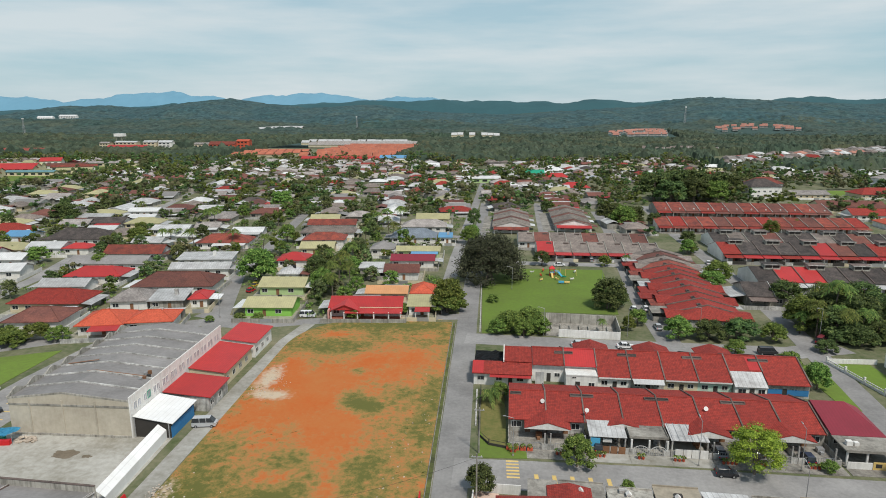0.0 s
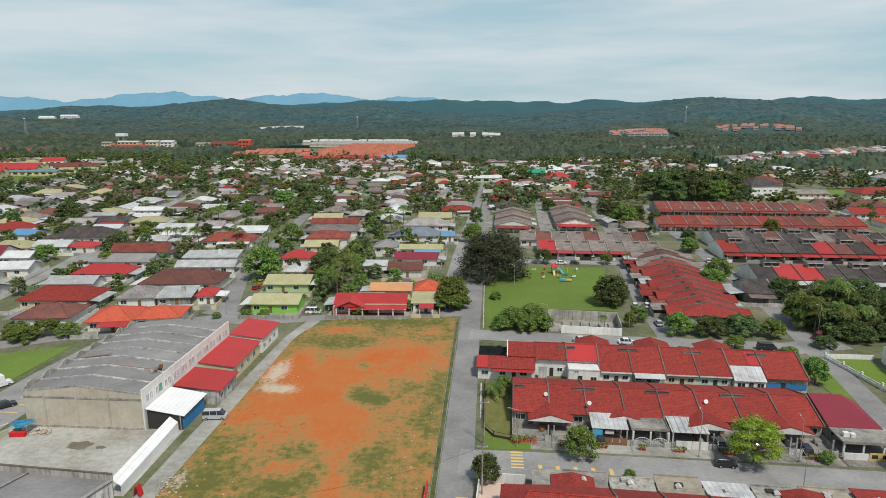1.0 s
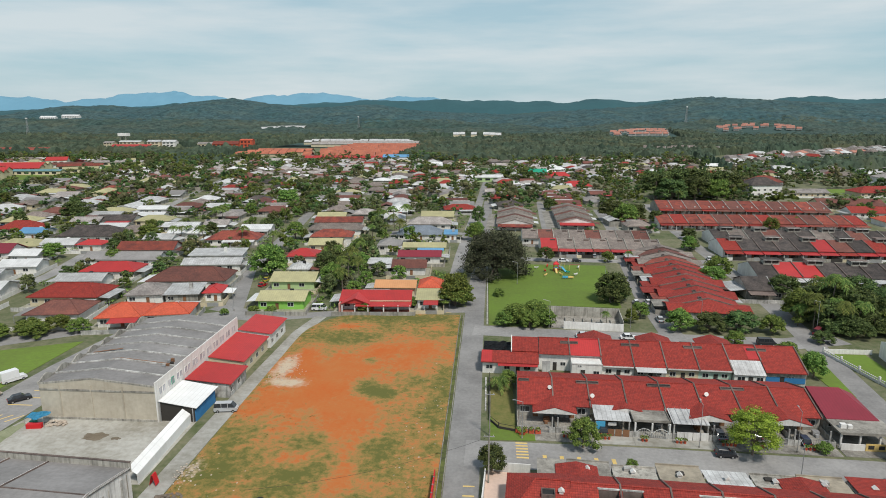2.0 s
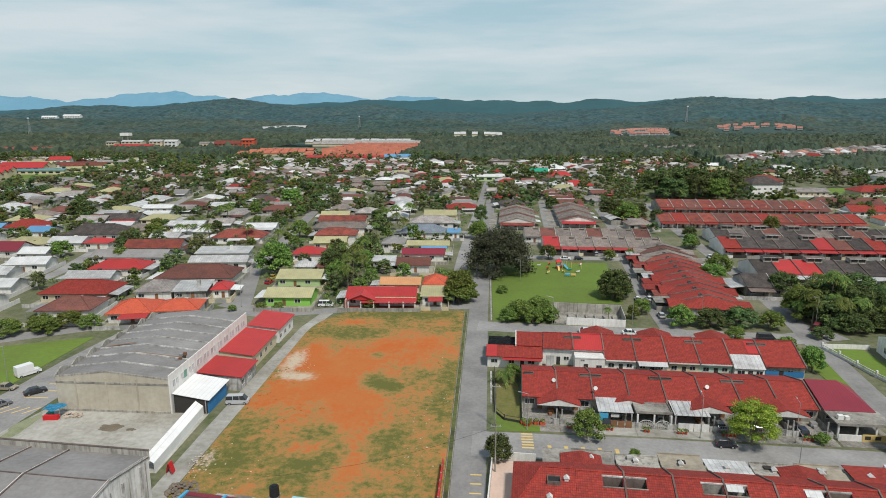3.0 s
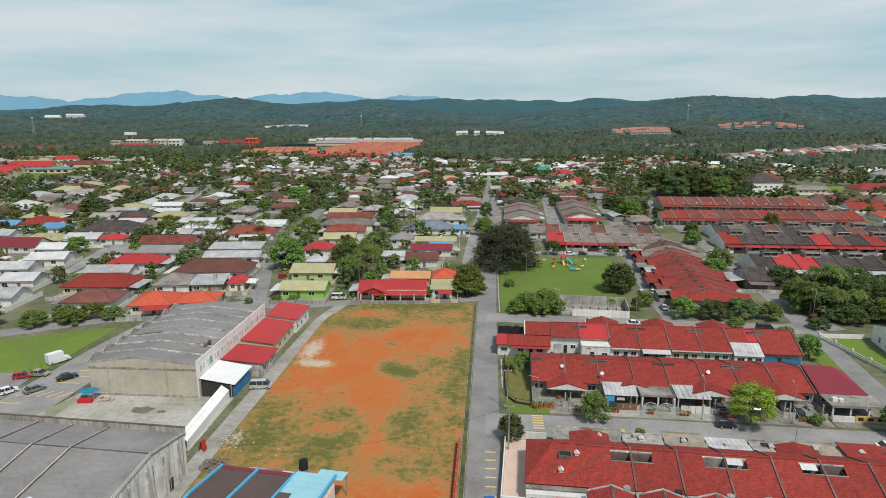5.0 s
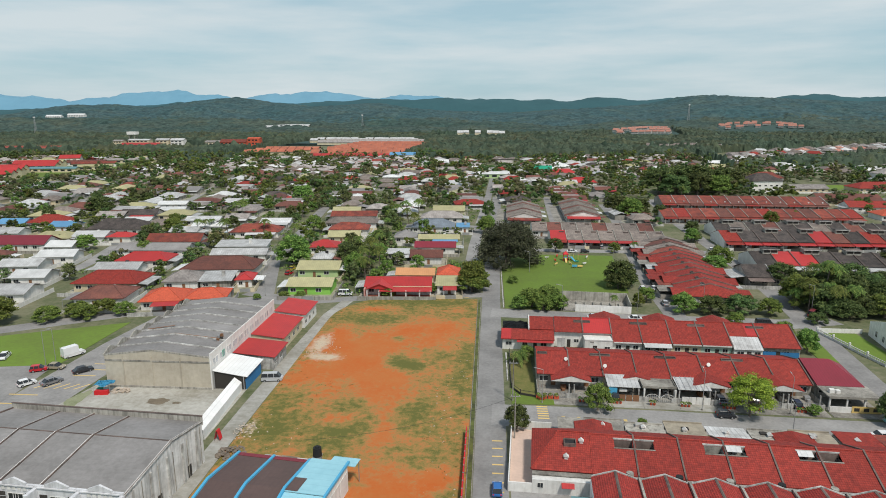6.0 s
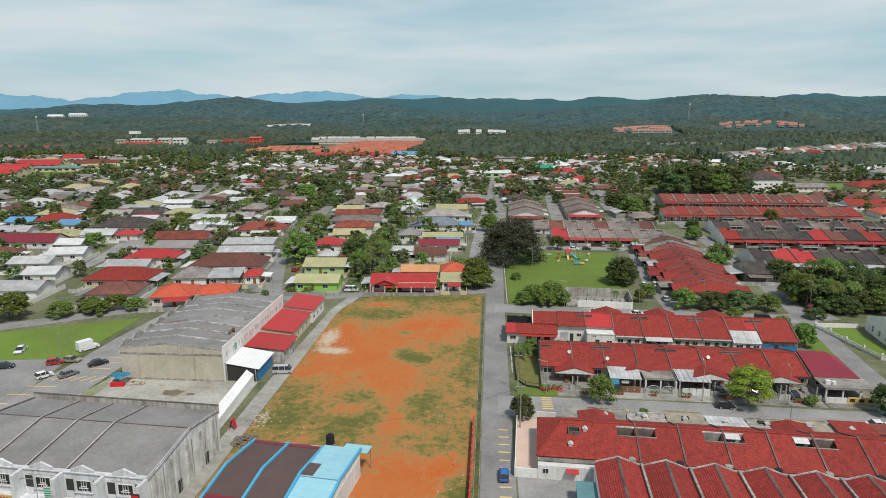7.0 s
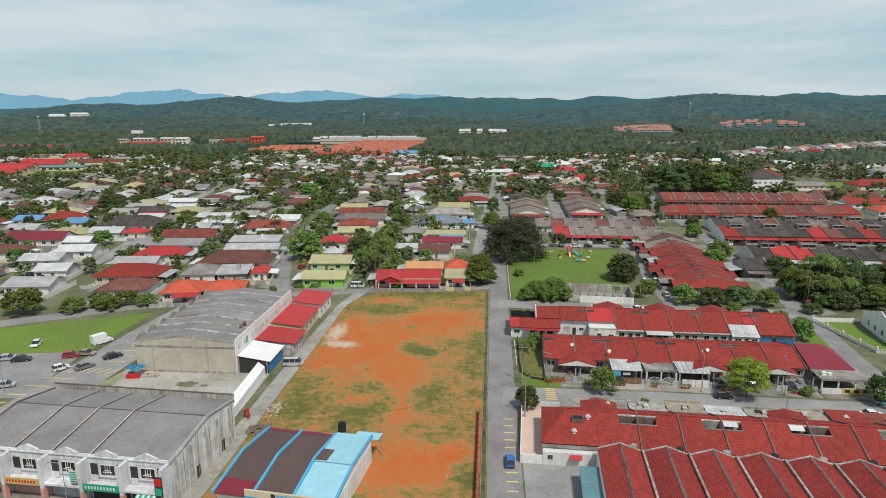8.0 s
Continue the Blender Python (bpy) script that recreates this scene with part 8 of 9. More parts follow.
def shrubs():
    """Garden shrubs and hedges between the nearer houses, too many to pick apart: one joined mesh."""
    g = np.random.default_rng(77)
    verts, faces = [], []
    n = 0
    for k in range(12000):
        y = 172 + 330 * g.random()
        x = g.uniform(-0.7 * (y + 25), 0.6 * (y + 25))
        if n > 900 or blocked(x, y, 0) or min(to_line(x, y, p) for p in LANES) < 4.0 or house_gap(x, y) < 9 or (x > 0 and y < 312):
            continue
        n += 1
        r = g.uniform(0.7, 1.9)
        cen = np.array([[x + g.uniform(-1, 1) * r, y + g.uniform(-1, 1) * r, r * 0.55] for _ in range(3)])
        v, f = leaf_cloud(g, cen, np.full(3, r * 0.8), 46, 0.55)
        b = len(verts)
        verts += v
        faces += [tuple(i + b for i in q) for q in f]
    tagged(new("shrubs", mesh_of("shrubs", verts, faces, "leaf")), "green garden shrubs and hedges between the houses", "shrubs", kind="stuff")


shrubs()


def woods(name, y0, y1, step, crown, mat, seed, label, low=8.0, high=13.0, wide=0.9, fade=0.0, relief=5.0, ragged=1.0):
    """The woods as one closed canopy: at each place the highest of the rounded crowns that stand near it, broken where the land is cleared."""
    g = np.random.default_rng(seed)
    half = wide * (y1 + 60)
    ni, nj = int(2 * half / crown) + 3, int((y1 - y0) / crown) + 4
    px = -half - crown + (np.arange(ni)[None, :] + g.uniform(0, 1, (nj, ni))) * crown
    py = y0 - crown + (np.arange(nj)[:, None] + g.uniform(0, 1, (nj, ni))) * crown
    tall = g.uniform(low, high, (nj, ni)) * np.where(g.uniform(0, 1, (nj, ni)) < 0.06, 1.35, 1.0)
    steep = g.uniform(0.5, 1.1, (nj, ni)) * 3.4 / crown * relief
    rows = []
    y = y0
    while y < y1 + step:
        rows.append(y)
        y += step * (1 + 0.5 * (y - y0) / (y1 - y0))
    nx = int(2 * half / step)
    gx, gy = np.meshgrid(np.linspace(-half, half, nx), np.array(rows))
    gx, gy = gx + g.uniform(-0.3, 0.3, gx.shape) * step, gy + g.uniform(-0.3, 0.3, gx.shape) * step
    ci, cj = ((gx + half + crown) / crown).astype(int), ((gy - y0 + crown) / crown).astype(int)
    top = np.full(gx.shape, 1.5)
    for dj in (-1, 0, 1):
        for di in (-1, 0, 1):
            a, b = np.clip(ci + di, 0, ni - 1), np.clip(cj + dj, 0, nj - 1)
            d2 = (gx - px[b, a]) ** 2 + (gy - py[b, a]) ** 2
            top = np.maximum(top, tall[b, a] - steep[b, a] * d2 / crown)
    keep = np.abs(gx) < wide * (gy + 60)
    verts, index = [], np.full(gx.shape, -1)
    for j in range(gx.shape[0]):
        for i in range(nx):
            if not keep[j, i]:
                continue
            x, yy = float(gx[j, i]), float(gy[j, i])
            stand = noise.noise(Vector((x * 0.009, yy * 0.012, 9)))
            rim = max(0.0, min(1.0, (yy - y0 - 25 - 30 * noise.noise(Vector((x * 0.02, 4, 1)))) / 12)) if fade else max(0.0, min(1.0, (yy - y0) / 16))
            h = top[j, i] * (1 + 0.35 * stand) * rim + g.uniform(-0.5, 0.5) * ragged
            if cleared(x, yy):
                h = -4.0
            index[j, i] = len(verts)
            verts.append((x, yy, h + terrain(x, yy) - (3.0 if rim < 0.05 else 0.0)))
    faces = []
    for j in range(gx.shape[0] - 1):
        a, b = index[j], index[j + 1]
        for i in range(nx - 1):
            q = (a[i], a[i + 1], b[i + 1], b[i])
            if min(q) >= 0:
                faces.append(tuple(int(k) for k in q))
    me = bpy.data.meshes.new(name)
    me.from_pydata(verts, [], faces)
    me.polygons.foreach_set("use_smooth", [ragged <= 1.0] * len(me.polygons))
    me.materials.append(M[mat])
    return tagged(new(name, me), label, "woods", kind="stuff")


woods("woods", 680, 1100, 2.9, 8.5, "leaf_far_haze", 3, "dense dark green woods beyond the houses", 7.5, 12.5, 0.9, 1.0, relief=6.5, ragged=1.7)
woods("woods", 1075, 1640, 4.0, 9.5, "leaf_far_haze", 4, "distant dark green woods before the hills", 7, 12, relief=6.5, ragged=1.7)
woods("woods", 1590, 2270, 6.0, 12.0, "leaf_rise_haze", 6, "far green woods at the foot of the hills", 7, 10, relief=3.5)
woods("woods", 2200, 2990, 9.0, 18.0, "leaf_hill_haze", 5, "far woods climbing the hills", 7, 9, relief=2.2)


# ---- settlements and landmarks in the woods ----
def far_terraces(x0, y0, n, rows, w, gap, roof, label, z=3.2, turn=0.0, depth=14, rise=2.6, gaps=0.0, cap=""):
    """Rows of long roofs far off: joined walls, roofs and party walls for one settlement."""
    walls, roofs, caps = bmesh.new(), bmesh.new(), bmesh.new()
    for j in range(rows):
        for i in range(n):
            if rng.random() < gaps:
                continue
            m = pose(x0 + i * w + j * 2.0, y0 + j * gap + rng.uniform(-1, 1) * gaps * 50, terrain(x0 + i * w, y0 + j * gap), 0, 0, turn)
            for bm, make in ((walls, lambda b: box(b, 0, 0.8, 0, w - 0.3, depth - 0.8, z)), (roofs, lambda b: strip([(0, z), (depth / 2, z + rise), (depth, z)], 0.2, "x", 0, w - 0.6, b)),
                             (caps, lambda b: strip([(0, z + 0.5), (depth / 2, z + rise + 0.5), (depth, z + 0.5)], 0.6, "x", w - 0.6, w, b))):
                k = len(bm.verts)
                make(bm)
                bm.verts.ensure_lookup_table()
                for v in bm.verts[k:]:
                    v.co = m @ v.co
    e = empty("far_terraces", pose(0, 0, 0), label, "terraces", kind="stuff")
    for nm, bm, mt in (("walls", walls, "wall_pale" if cap else "cream"), ("roofs", roofs, roof), ("party_walls", caps, cap or ("wall_grey" if "zinc" in roof or "grey" in roof else "tile_brown"))):
        tagged(part(nm, bm, mt, e), kind="stuff")


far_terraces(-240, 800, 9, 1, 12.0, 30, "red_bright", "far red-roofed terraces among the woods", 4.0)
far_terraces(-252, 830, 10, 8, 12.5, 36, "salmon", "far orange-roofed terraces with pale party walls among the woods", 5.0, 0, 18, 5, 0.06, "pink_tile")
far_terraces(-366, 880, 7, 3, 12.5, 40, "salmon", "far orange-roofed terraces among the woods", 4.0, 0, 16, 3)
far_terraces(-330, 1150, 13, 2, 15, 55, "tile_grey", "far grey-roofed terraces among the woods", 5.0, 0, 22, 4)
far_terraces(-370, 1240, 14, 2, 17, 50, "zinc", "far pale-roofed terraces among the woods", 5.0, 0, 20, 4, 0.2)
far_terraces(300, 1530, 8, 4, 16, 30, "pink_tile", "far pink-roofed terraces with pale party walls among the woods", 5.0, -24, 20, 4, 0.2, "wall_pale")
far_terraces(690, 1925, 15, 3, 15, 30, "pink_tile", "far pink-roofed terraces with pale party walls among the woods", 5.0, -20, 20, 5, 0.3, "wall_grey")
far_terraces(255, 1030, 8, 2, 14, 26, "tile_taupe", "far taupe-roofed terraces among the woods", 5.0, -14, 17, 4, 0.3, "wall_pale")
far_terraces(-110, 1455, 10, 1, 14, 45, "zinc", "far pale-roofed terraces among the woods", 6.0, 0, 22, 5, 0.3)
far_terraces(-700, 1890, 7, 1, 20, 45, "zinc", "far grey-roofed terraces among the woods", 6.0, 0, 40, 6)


def long_block(x, y, w, d, z, roof, wall, label, turn=0.0, rise=3.0, storeys=2, category="building"):
    b = empty("building", pose(x, y, terrain(x, y), 0, 0, turn), label, category)
    part("wall", boxes((0.6, 0.6, 0, w - 0.6, d - 0.6, z)), wall, b)
    part("roof", strip([(0, z), (d / 2, z + rise), (d, z)], 0.25, "x", 0, w), roof, b)
    part("gable_wall", prism([(0.6, z - 0.1), (d - 0.6, z - 0.1), (d / 2, z + rise - 0.4)], "x", 0.6, w - 0.6), wall, b)
    n = max(3, int(w / 7))
    for s in range(storeys):
        for i in range(n):
            window(b, 2 + (w - 4) * i / n, 1.2 + s * z / storeys, (w - 4) / n * 0.6, z / storeys * 0.45, 0.6, far=True)
    return b


long_block(-634, 1012, 66, 18, 7, "red_bright", "cream", "long school block with a red roof", 4, 3, 2)
long_block(-640, 1046, 38, 16, 13, "zinc_white", "cream", "pale school block with a grey roof", 4, 2, 3)
long_block(-592, 1050, 24, 16, 13, "zinc", "cream", "pale school hall with a grey roof", 4, 3, 3)
long_block(-566, 1052, 24, 16, 13, "zinc", "white", "pale school hall with a grey roof", 4, 3, 3)
long_block(-662, 1036, 18, 16, 12, "tile_grey", "cream", "cream school stair block", 4, 2, 3)
tower = empty("water_tower", pose(-646, 1075, 0), "pale water tower on four legs above the school", "water tower")
for sx, sy in ((-5, -4), (5, -4), (5, 4), (-5, 4)):
    part("leg", boxes((sx - 0.6, sy - 0.6, 0, sx + 0.6, sy + 0.6, 22)), "concrete", tower)
part("tank", boxes((-8, -6, 22, 8, 6, 27)), "white", tower)
for k, (x, y, w, d, roof) in enumerate(((-506, 508, 66, 13, "red_bright"), (-514, 524, 66, 13, "red_bright"), (-522, 540, 66, 13, "red_bright"), (-532, 557, 66, 14, "red_bright"), (-498, 606, 34, 14, "red_bright"), (-520, 622, 46, 14, "red_bright"), (-530, 640, 48, 14, "sheet_yellow"))):
    long_block(x, y, w, d, 5 + k % 2, roof, "cream", "low school hall with a bright red roof" if roof == "red_bright" else "low school hall with a yellowish roof", 12, 3.4)
long_block(-480, 588, 52, 10, 4, "sheet_teal", "cream", "long low shed with a green roof", 6, 1.6, 1)
long_block(-534, 716, 24, 16, 5, "red_bright", "white", "white hall with a red roof", 20, 4, 1)
long_block(-494, 664, 46, 11, 4, "tile_brown", "white", "long low shed with a brown roof", 22, 2.4, 1)
long_block(-470, 646, 46, 11, 4, "tile_rust", "white", "long low shed with a brown roof", 22, 2.4, 1)
long_block(-440, 612, 34, 10, 4, "sheet_yellow", "cream", "long low shed with a yellow verge", 22, 2, 1)
long_block(-470, 704, 60, 14, 4, "tile_grey", "cream", "long low shed with a grey roof", 10, 2, 1)
long_block(-860, 820, 90, 20, 6, "tile_orange", "cream", "low hall with an orange roof", 6, 4)
long_block(-780, 900, 110, 20, 6, "tile_rust", "cream", "low hall with a rust roof", 6, 4)
long_block(-480, 1060, 46, 20, 9, "tile_rust", "tile_orange", "orange-walled building with a rust roof", 4, 5, 2)
long_block(-426, 1050, 22, 18, 16, "tile_orange", "tile_orange", "tall block with orange painted walls", 4, 2, 3)
long_block(-540, 1130, 60, 16, 6, "tile_grey", "cream", "long low hall with a grey roof", 4, 3, 1)
tagged(part("schoolyard", slab([(-545, 500), (-400, 560), (-380, 730), (-560, 730)], -0.1, 0.06), "lawn"), "school field of short grass", "lawn", kind="structure")
long_block(-135, 790, 34, 16, 6, "sheet_blue", "white", "shed with a pale blue roof", 3, 3, 1)
long_block(-26, 556, 40, 12, 4, "zinc_white", "pale_green", "long low hall with a white roof", 4, 2, 1)
long_block(34, 600, 22, 14, 5, "green_metal", "white", "low hall with a green roof", -4, 3, 1)
long_block(-1608, 2830, 55, 16, 8, "zinc_white", "white", "white house on the crest of the hill", 0, 3, 2)
long_block(-1740, 2345, 62, 18, 9, "zinc_white", "white", "long white block on the far slope", 2, 6, 3)
long_block(-1665, 2365, 70, 18, 9, "zinc_white", "white", "long white block on the far slope", 2, 6, 3)
bungalow(193, 218, 468, 20, "tile_dark", "white", "hip", 8, 5.0, 5.2, group="houses east of the terraces", storeys=2)
bungalow(205, 229, 492, 16, "tile_rust", "white", "hip", 8, 4.5, 4.8, group="houses east of the terraces", storeys=2)
bungalow(222, 250, 466, 14, "tile_grey", "cream", "gable", 4, 2.5, group="houses east of the terraces")
bungalow(272, 310, 470, 20, "tile_red", "cream", "hip", 4, 4.0, group="houses east of the terraces")
bungalow(330, 372, 540, 20, "tile_grey", "white", "hip", 4, 4.0, 4.0, group="houses east of the terraces", storeys=2)
bungalow(210, 250, 404, 18, "tile_brown", "cream", "gable", -3, 3.4, group="houses east of the terraces")
bungalow(212, 240, 372, 16, "tile_red", "white", "gable", -3, 3.0, group="houses east of the terraces")
bungalow(212, 245, 340, 16, "tile_orange", "white", "hip", -3, 3.0, group="houses east of the terraces")
bungalow(60, 84, 500, 15, "red_bright", "white", "hip", 3, 3.6, group="houses of the farther streets")
bungalow(52, 78, 580, 15, "red_bright", "white", "hip", 3, 3.6, group="houses of the farther streets")
def mast(x, y, z, h, w, label):
    """A lattice mast: four legs that lean in, with rungs and crossed braces."""
    m = empty("mast", pose(x, y, z), label, "mast")
    for sx, sy in ((-1, -1), (1, -1), (1, 1), (-1, 1)):
        part("leg", tube(bmesh.new(), (sx * w, sy * w, 0), (sx * w * 0.25, sy * w * 0.25, h), w * 0.16, w * 0.1, 5), "steel", m)
    for k in range(7):
        f = k / 7
        r = w * (1 - 0.75 * f)
        part("brace", boxes((-r, -r, h * f, r, -r + w * 0.1, h * f + w * 0.12), (-r, r - w * 0.1, h * f, r, r, h * f + w * 0.12)), "steel", m)
    part("head", boxes((-w * 0.7, -w * 0.7, h, w * 0.7, w * 0.7, h + w * 1.2)), "white", m)


mast(668, 2200, terrain(668, 2200), 58, 3.2, "tall pale telecom mast above the woods")
mast(-435, 2100, terrain(-435, 2100), 50, 3.0, "pale lattice mast above the woods")
mast(-1180, 1540, 0, 48, 2.6, "slender pale mast above the woods")


# ---- vehicles ----
PAINTS = {}


def paint(name, c):
    if name not in PAINTS:
        PAINTS[name] = material("paint_" + name, c, tuple(v * 0.8 for v in c), 0.3, 0.5, 2.0, 0.4, 0.0, 0.0, 0.03, None, 0.5)
    return PAINTS[name]


def lathe(bm, x, y, z, r, w, n=14):
    bmesh.ops.create_cone(bm, segments=n, radius1=r, radius2=r, depth=w, cap_ends=True, matrix=Matrix.Translation((x, y, z)) @ Matrix.Rotation(math.pi / 2, 4, "X"))
    return bm


def loft(sections):
    """A closed skin over rings of places that have equal counts."""
    bm = bmesh.new()
    rings = [[bm.verts.new(p) for p in s] for s in sections]
    n = len(rings[0])
    for a, b in zip(rings, rings[1:]):
        for i in range(n):
            bm.faces.new((a[i], a[(i + 1) % n], b[(i + 1) % n], b[i]))
    bm.faces.new(rings[0][::-1])
    bm.faces.new(rings[-1])
    bmesh.ops.recalc_face_normals(bm, faces=bm.faces[:])
    return bm


def car(x, y, rz, colour, name, kind="sedan"):
    """A parked car, length along local x: body > bumpers, cabin glass, roof, lamps; wheels > rim."""
    L, Wd, H = {"sedan": (4.4, 1.72, 1.45), "hatch": (3.7, 1.62, 1.5), "van": (4.7, 1.7, 1.95), "truck": (5.2, 1.9, 2.7)}[kind]
    c = empty("van" if kind in ("van", "truck") else "car", pose(x, y, 0.05, 0, 0, rz), f"parked {name} {'van' if kind in ('van', 'truck') else 'car'} on the street", "van" if kind in ("van", "truck") else "car", "parked vehicles")
    col = paint(name, colour)
    hw, belt = Wd / 2, 0.88 if kind in ("sedan", "hatch") else 1.1
    prof = [(-L / 2, 0.55), (-L / 2 + 0.08, 0.3), (L / 2 - 0.08, 0.3), (L / 2, 0.55), (L / 2 - 0.05, belt - 0.18), (L / 2 - 0.5, belt - 0.05), (-L / 2 + 0.3, belt), (-L / 2 + 0.03, belt - 0.08)]
    body = part("body", loft([[(p, -hw + 0.06, q) for p, q in prof], [(p, -hw, q) for p, q in prof][:0] or [(p * 0.995, -hw, 0.5 + (q - 0.5) * 0.92) for p, q in prof], [(p * 0.995, hw, 0.5 + (q - 0.5) * 0.92) for p, q in prof], [(p, hw - 0.06, q) for p, q in prof]]), col, c)
    a, b, d, e = {"sedan": (-1.75, -1.15, 0.45, 1.2), "hatch": (-1.75, -1.5, 0.35, 1.1), "van": (-2.3, -2.2, 1.25, 1.95), "truck": (-2.55, -2.55, 1.0, 1.05)}[kind]
    base = [(a, -hw + 0.05, belt - 0.04), (e, -hw + 0.05, belt - 0.06), (e, hw - 0.05, belt - 0.06), (a, hw - 0.05, belt - 0.04)]
    lean = 0.06 if kind == "truck" else 0.2
    top = [(b, -hw + lean, H), (d, -hw + lean, H), (d, hw - lean, H), (b, hw - lean, H)]
    part("cabin_glass" if kind != "truck" else "box", loft([base, top]), "glass" if kind != "truck" else col, c)
    part("roof", loft([[(b + 0.02, -hw + 0.18, H - 0.03), (d - 0.02, -hw + 0.18, H - 0.03), (d - 0.02, hw - 0.18, H - 0.03), (b + 0.02, hw - 0.18, H - 0.03)], [(b + 0.12, -hw + 0.26, H + 0.04), (d - 0.12, -hw + 0.26, H + 0.04), (d - 0.12, hw - 0.26, H + 0.04), (b + 0.12, hw - 0.26, H + 0.04)]]), col, c)
    for s in (-1, 1):
        for px in (0.2 if kind != "van" else 0.5, -0.8):
            part("pillar", tube(bmesh.new(), (px, s * (hw - 0.06), belt - 0.05), (px - 0.05, s * (hw - 0.21), H - 0.02), 0.05, 0.05, 5), col, c)
        part("headlight", boxes((L / 2 - 0.12, s * 0.55 - 0.16, 0.55, L / 2 + 0.01, s * 0.55 + 0.16, 0.68)), "white", c)
        part("tail_light", boxes((-L / 2 - 0.01, s * 0.6 - 0.12, 0.6, -L / 2 + 0.12, s * 0.6 + 0.12, 0.78)), "red_paint", c)
        for px in (-L / 2 + 0.8, L / 2 - 0.85):
            t = part("wheel", lathe(bmesh.new(), px, s * (hw - 0.08), 0.26, 0.31, 0.2), "black", c)
            part("rim", lathe(bmesh.new(), px, s * (hw + 0.025), 0.26, 0.18, 0.03, 10), "steel", t)
    return c


WHITE, SILVER, BLACKC, REDC, GREYC = (0.75, 0.75, 0.75), (0.45, 0.46, 0.47), (0.03, 0.03, 0.035), (0.5, 0.02, 0.03), (0.2, 0.2, 0.21)
car(-53.4, 110.8, 8, SILVER, "silver", "van")
car(-52.2, 178.4, 4, WHITE, "white", "van")
car(-108.0, 121.7, 60, WHITE, "white", "truck")
car(-124.1, 119.0, -70, WHITE, "white", "sedan")
car(-110.0, 112.2, 25, REDC, "red", "hatch")
car(-107.0, 113.8, 0, (0.33, 0.28, 0.2), "tan", "sedan")
car(-107.2, 104.6, 55, WHITE, "white", "hatch")
car(-102.2, 105.8, 60, GREYC, "grey", "sedan")
car(-99.3, 112.4, 48, BLACKC, "black", "sedan")
car(-124.3, 109.4, 25, SILVER, "silver", "sedan")
car(-120.4, 109.0, 20, (0.03, 0.05, 0.05), "dark green", "sedan")
car(-113.0, 94.8, 25, SILVER, "silver", "hatch")
car(-94.1, 149.5, 30, REDC, "red", "hatch")
car(-3.2, 72.0, 90, (0.03, 0.14, 0.4), "blue", "hatch")
car(51.3, 192.0, 92, WHITE, "white", "sedan")
car(47.4, 191.5, 88, WHITE, "white", "hatch")
car(50.5, 174.8, 88, SILVER, "silver", "sedan")
car(26.2, 159.6, 0, (0.5, 0.55, 0.55), "pale green", "sedan")
car(38.0, 159.0, 0, WHITE, "white", "sedan")
car(59.8, 157.6, -3, BLACKC, "black", "sedan")
car(73.2, 157.0, -3, BLACKC, "black", "van")
car(91.0, 166.5, 50, (0.2, 0.04, 0.05), "maroon", "van")
car(42.3, 100.2, -3, BLACKC, "black", "hatch")
car(68.4, 93.6, -2, WHITE, "white", "sedan")
car(74.2, 99.6, -3, (0.18, 0.42, 0.42), "teal", "sedan")
car(-79.5, 203.8, 75, REDC, "red", "hatch")
car(-80.3, 211.0, 75, (0.55, 0.4, 0.05), "yellow", "hatch")
car(-82.2, 220.0, 75, WHITE, "white", "sedan")
car(31.0, 248.6, 0, WHITE, "white", "sedan")
car(52.0, 257.6, 90, GREYC, "grey", "sedan")
car(45.0, 257.5, 90, SILVER, "silver", "hatch")
car(92.0, 256, 80, WHITE, "white", "sedan")

for x, y, rz, c, n, kd in ((22.0, 107.3, 88, BLACKC, "black", "hatch"), (43.5, 107.0, 88, GREYC, "grey", "sedan"), (50.5, 107.9, 86, BLACKC, "black", "sedan"), (58.3, 106.0, 88, (0.02, 0.03, 0.06), "dark blue", "hatch"), (36.5, 249.0, 0, BLACKC, "black", "hatch")):
    car(x, y, rz, c, n, kd)


# ---- street furniture, paint on the roads, small things ----
def marks(name, rows, mat, label, z=0.062):
    """Painted road marks: each a thin slab, all under one base."""
    e = empty(name, pose(0, 0, 0), label, "road marking", kind="structure")
    for cx, cy, lx, ly, rz in rows:
        p = part("mark", boxes((-lx / 2, -ly / 2, 0, lx / 2, ly / 2, 0.01)), mat, e)
        p.matrix_basis = pose(cx, cy, z, 0, 0, rz)


marks("road_marking", [(10.2 + i * 3.0, 97.0 - i * 0.12, 0.7, 2.6, 0) for i in range(5)], "yellow_paint", "worn yellow bay marks on the asphalt", 0.062)
marks("road_marking", [(6.3, 97.2 + i * 1.0, 2.2, 0.45, 0) for i in range(6)], "yellow_paint", "worn yellow crossing bars on the asphalt", 0.042)
marks("road_marking", [(-3.0, 64.0 + i * 2.65, 1.9, 0.35, 0) for i in range(10)], "yellow_paint", "worn yellow bay marks along the road edge", 0.036)
marks("road_marking", [(-96.5 - 0.4 * i, 120.6 - i * 3.4, 5.4, 0.3, 0) for i in range(4)], "yellow_paint", "faded yellow parking bay lines", 0.056)
marks("road_marking", [(-103.6 + i * 2.3, 104.6, 0.3, 3.4, -35) for i in range(5)], "yellow_paint", "faded yellow hatching on the asphalt", 0.056)
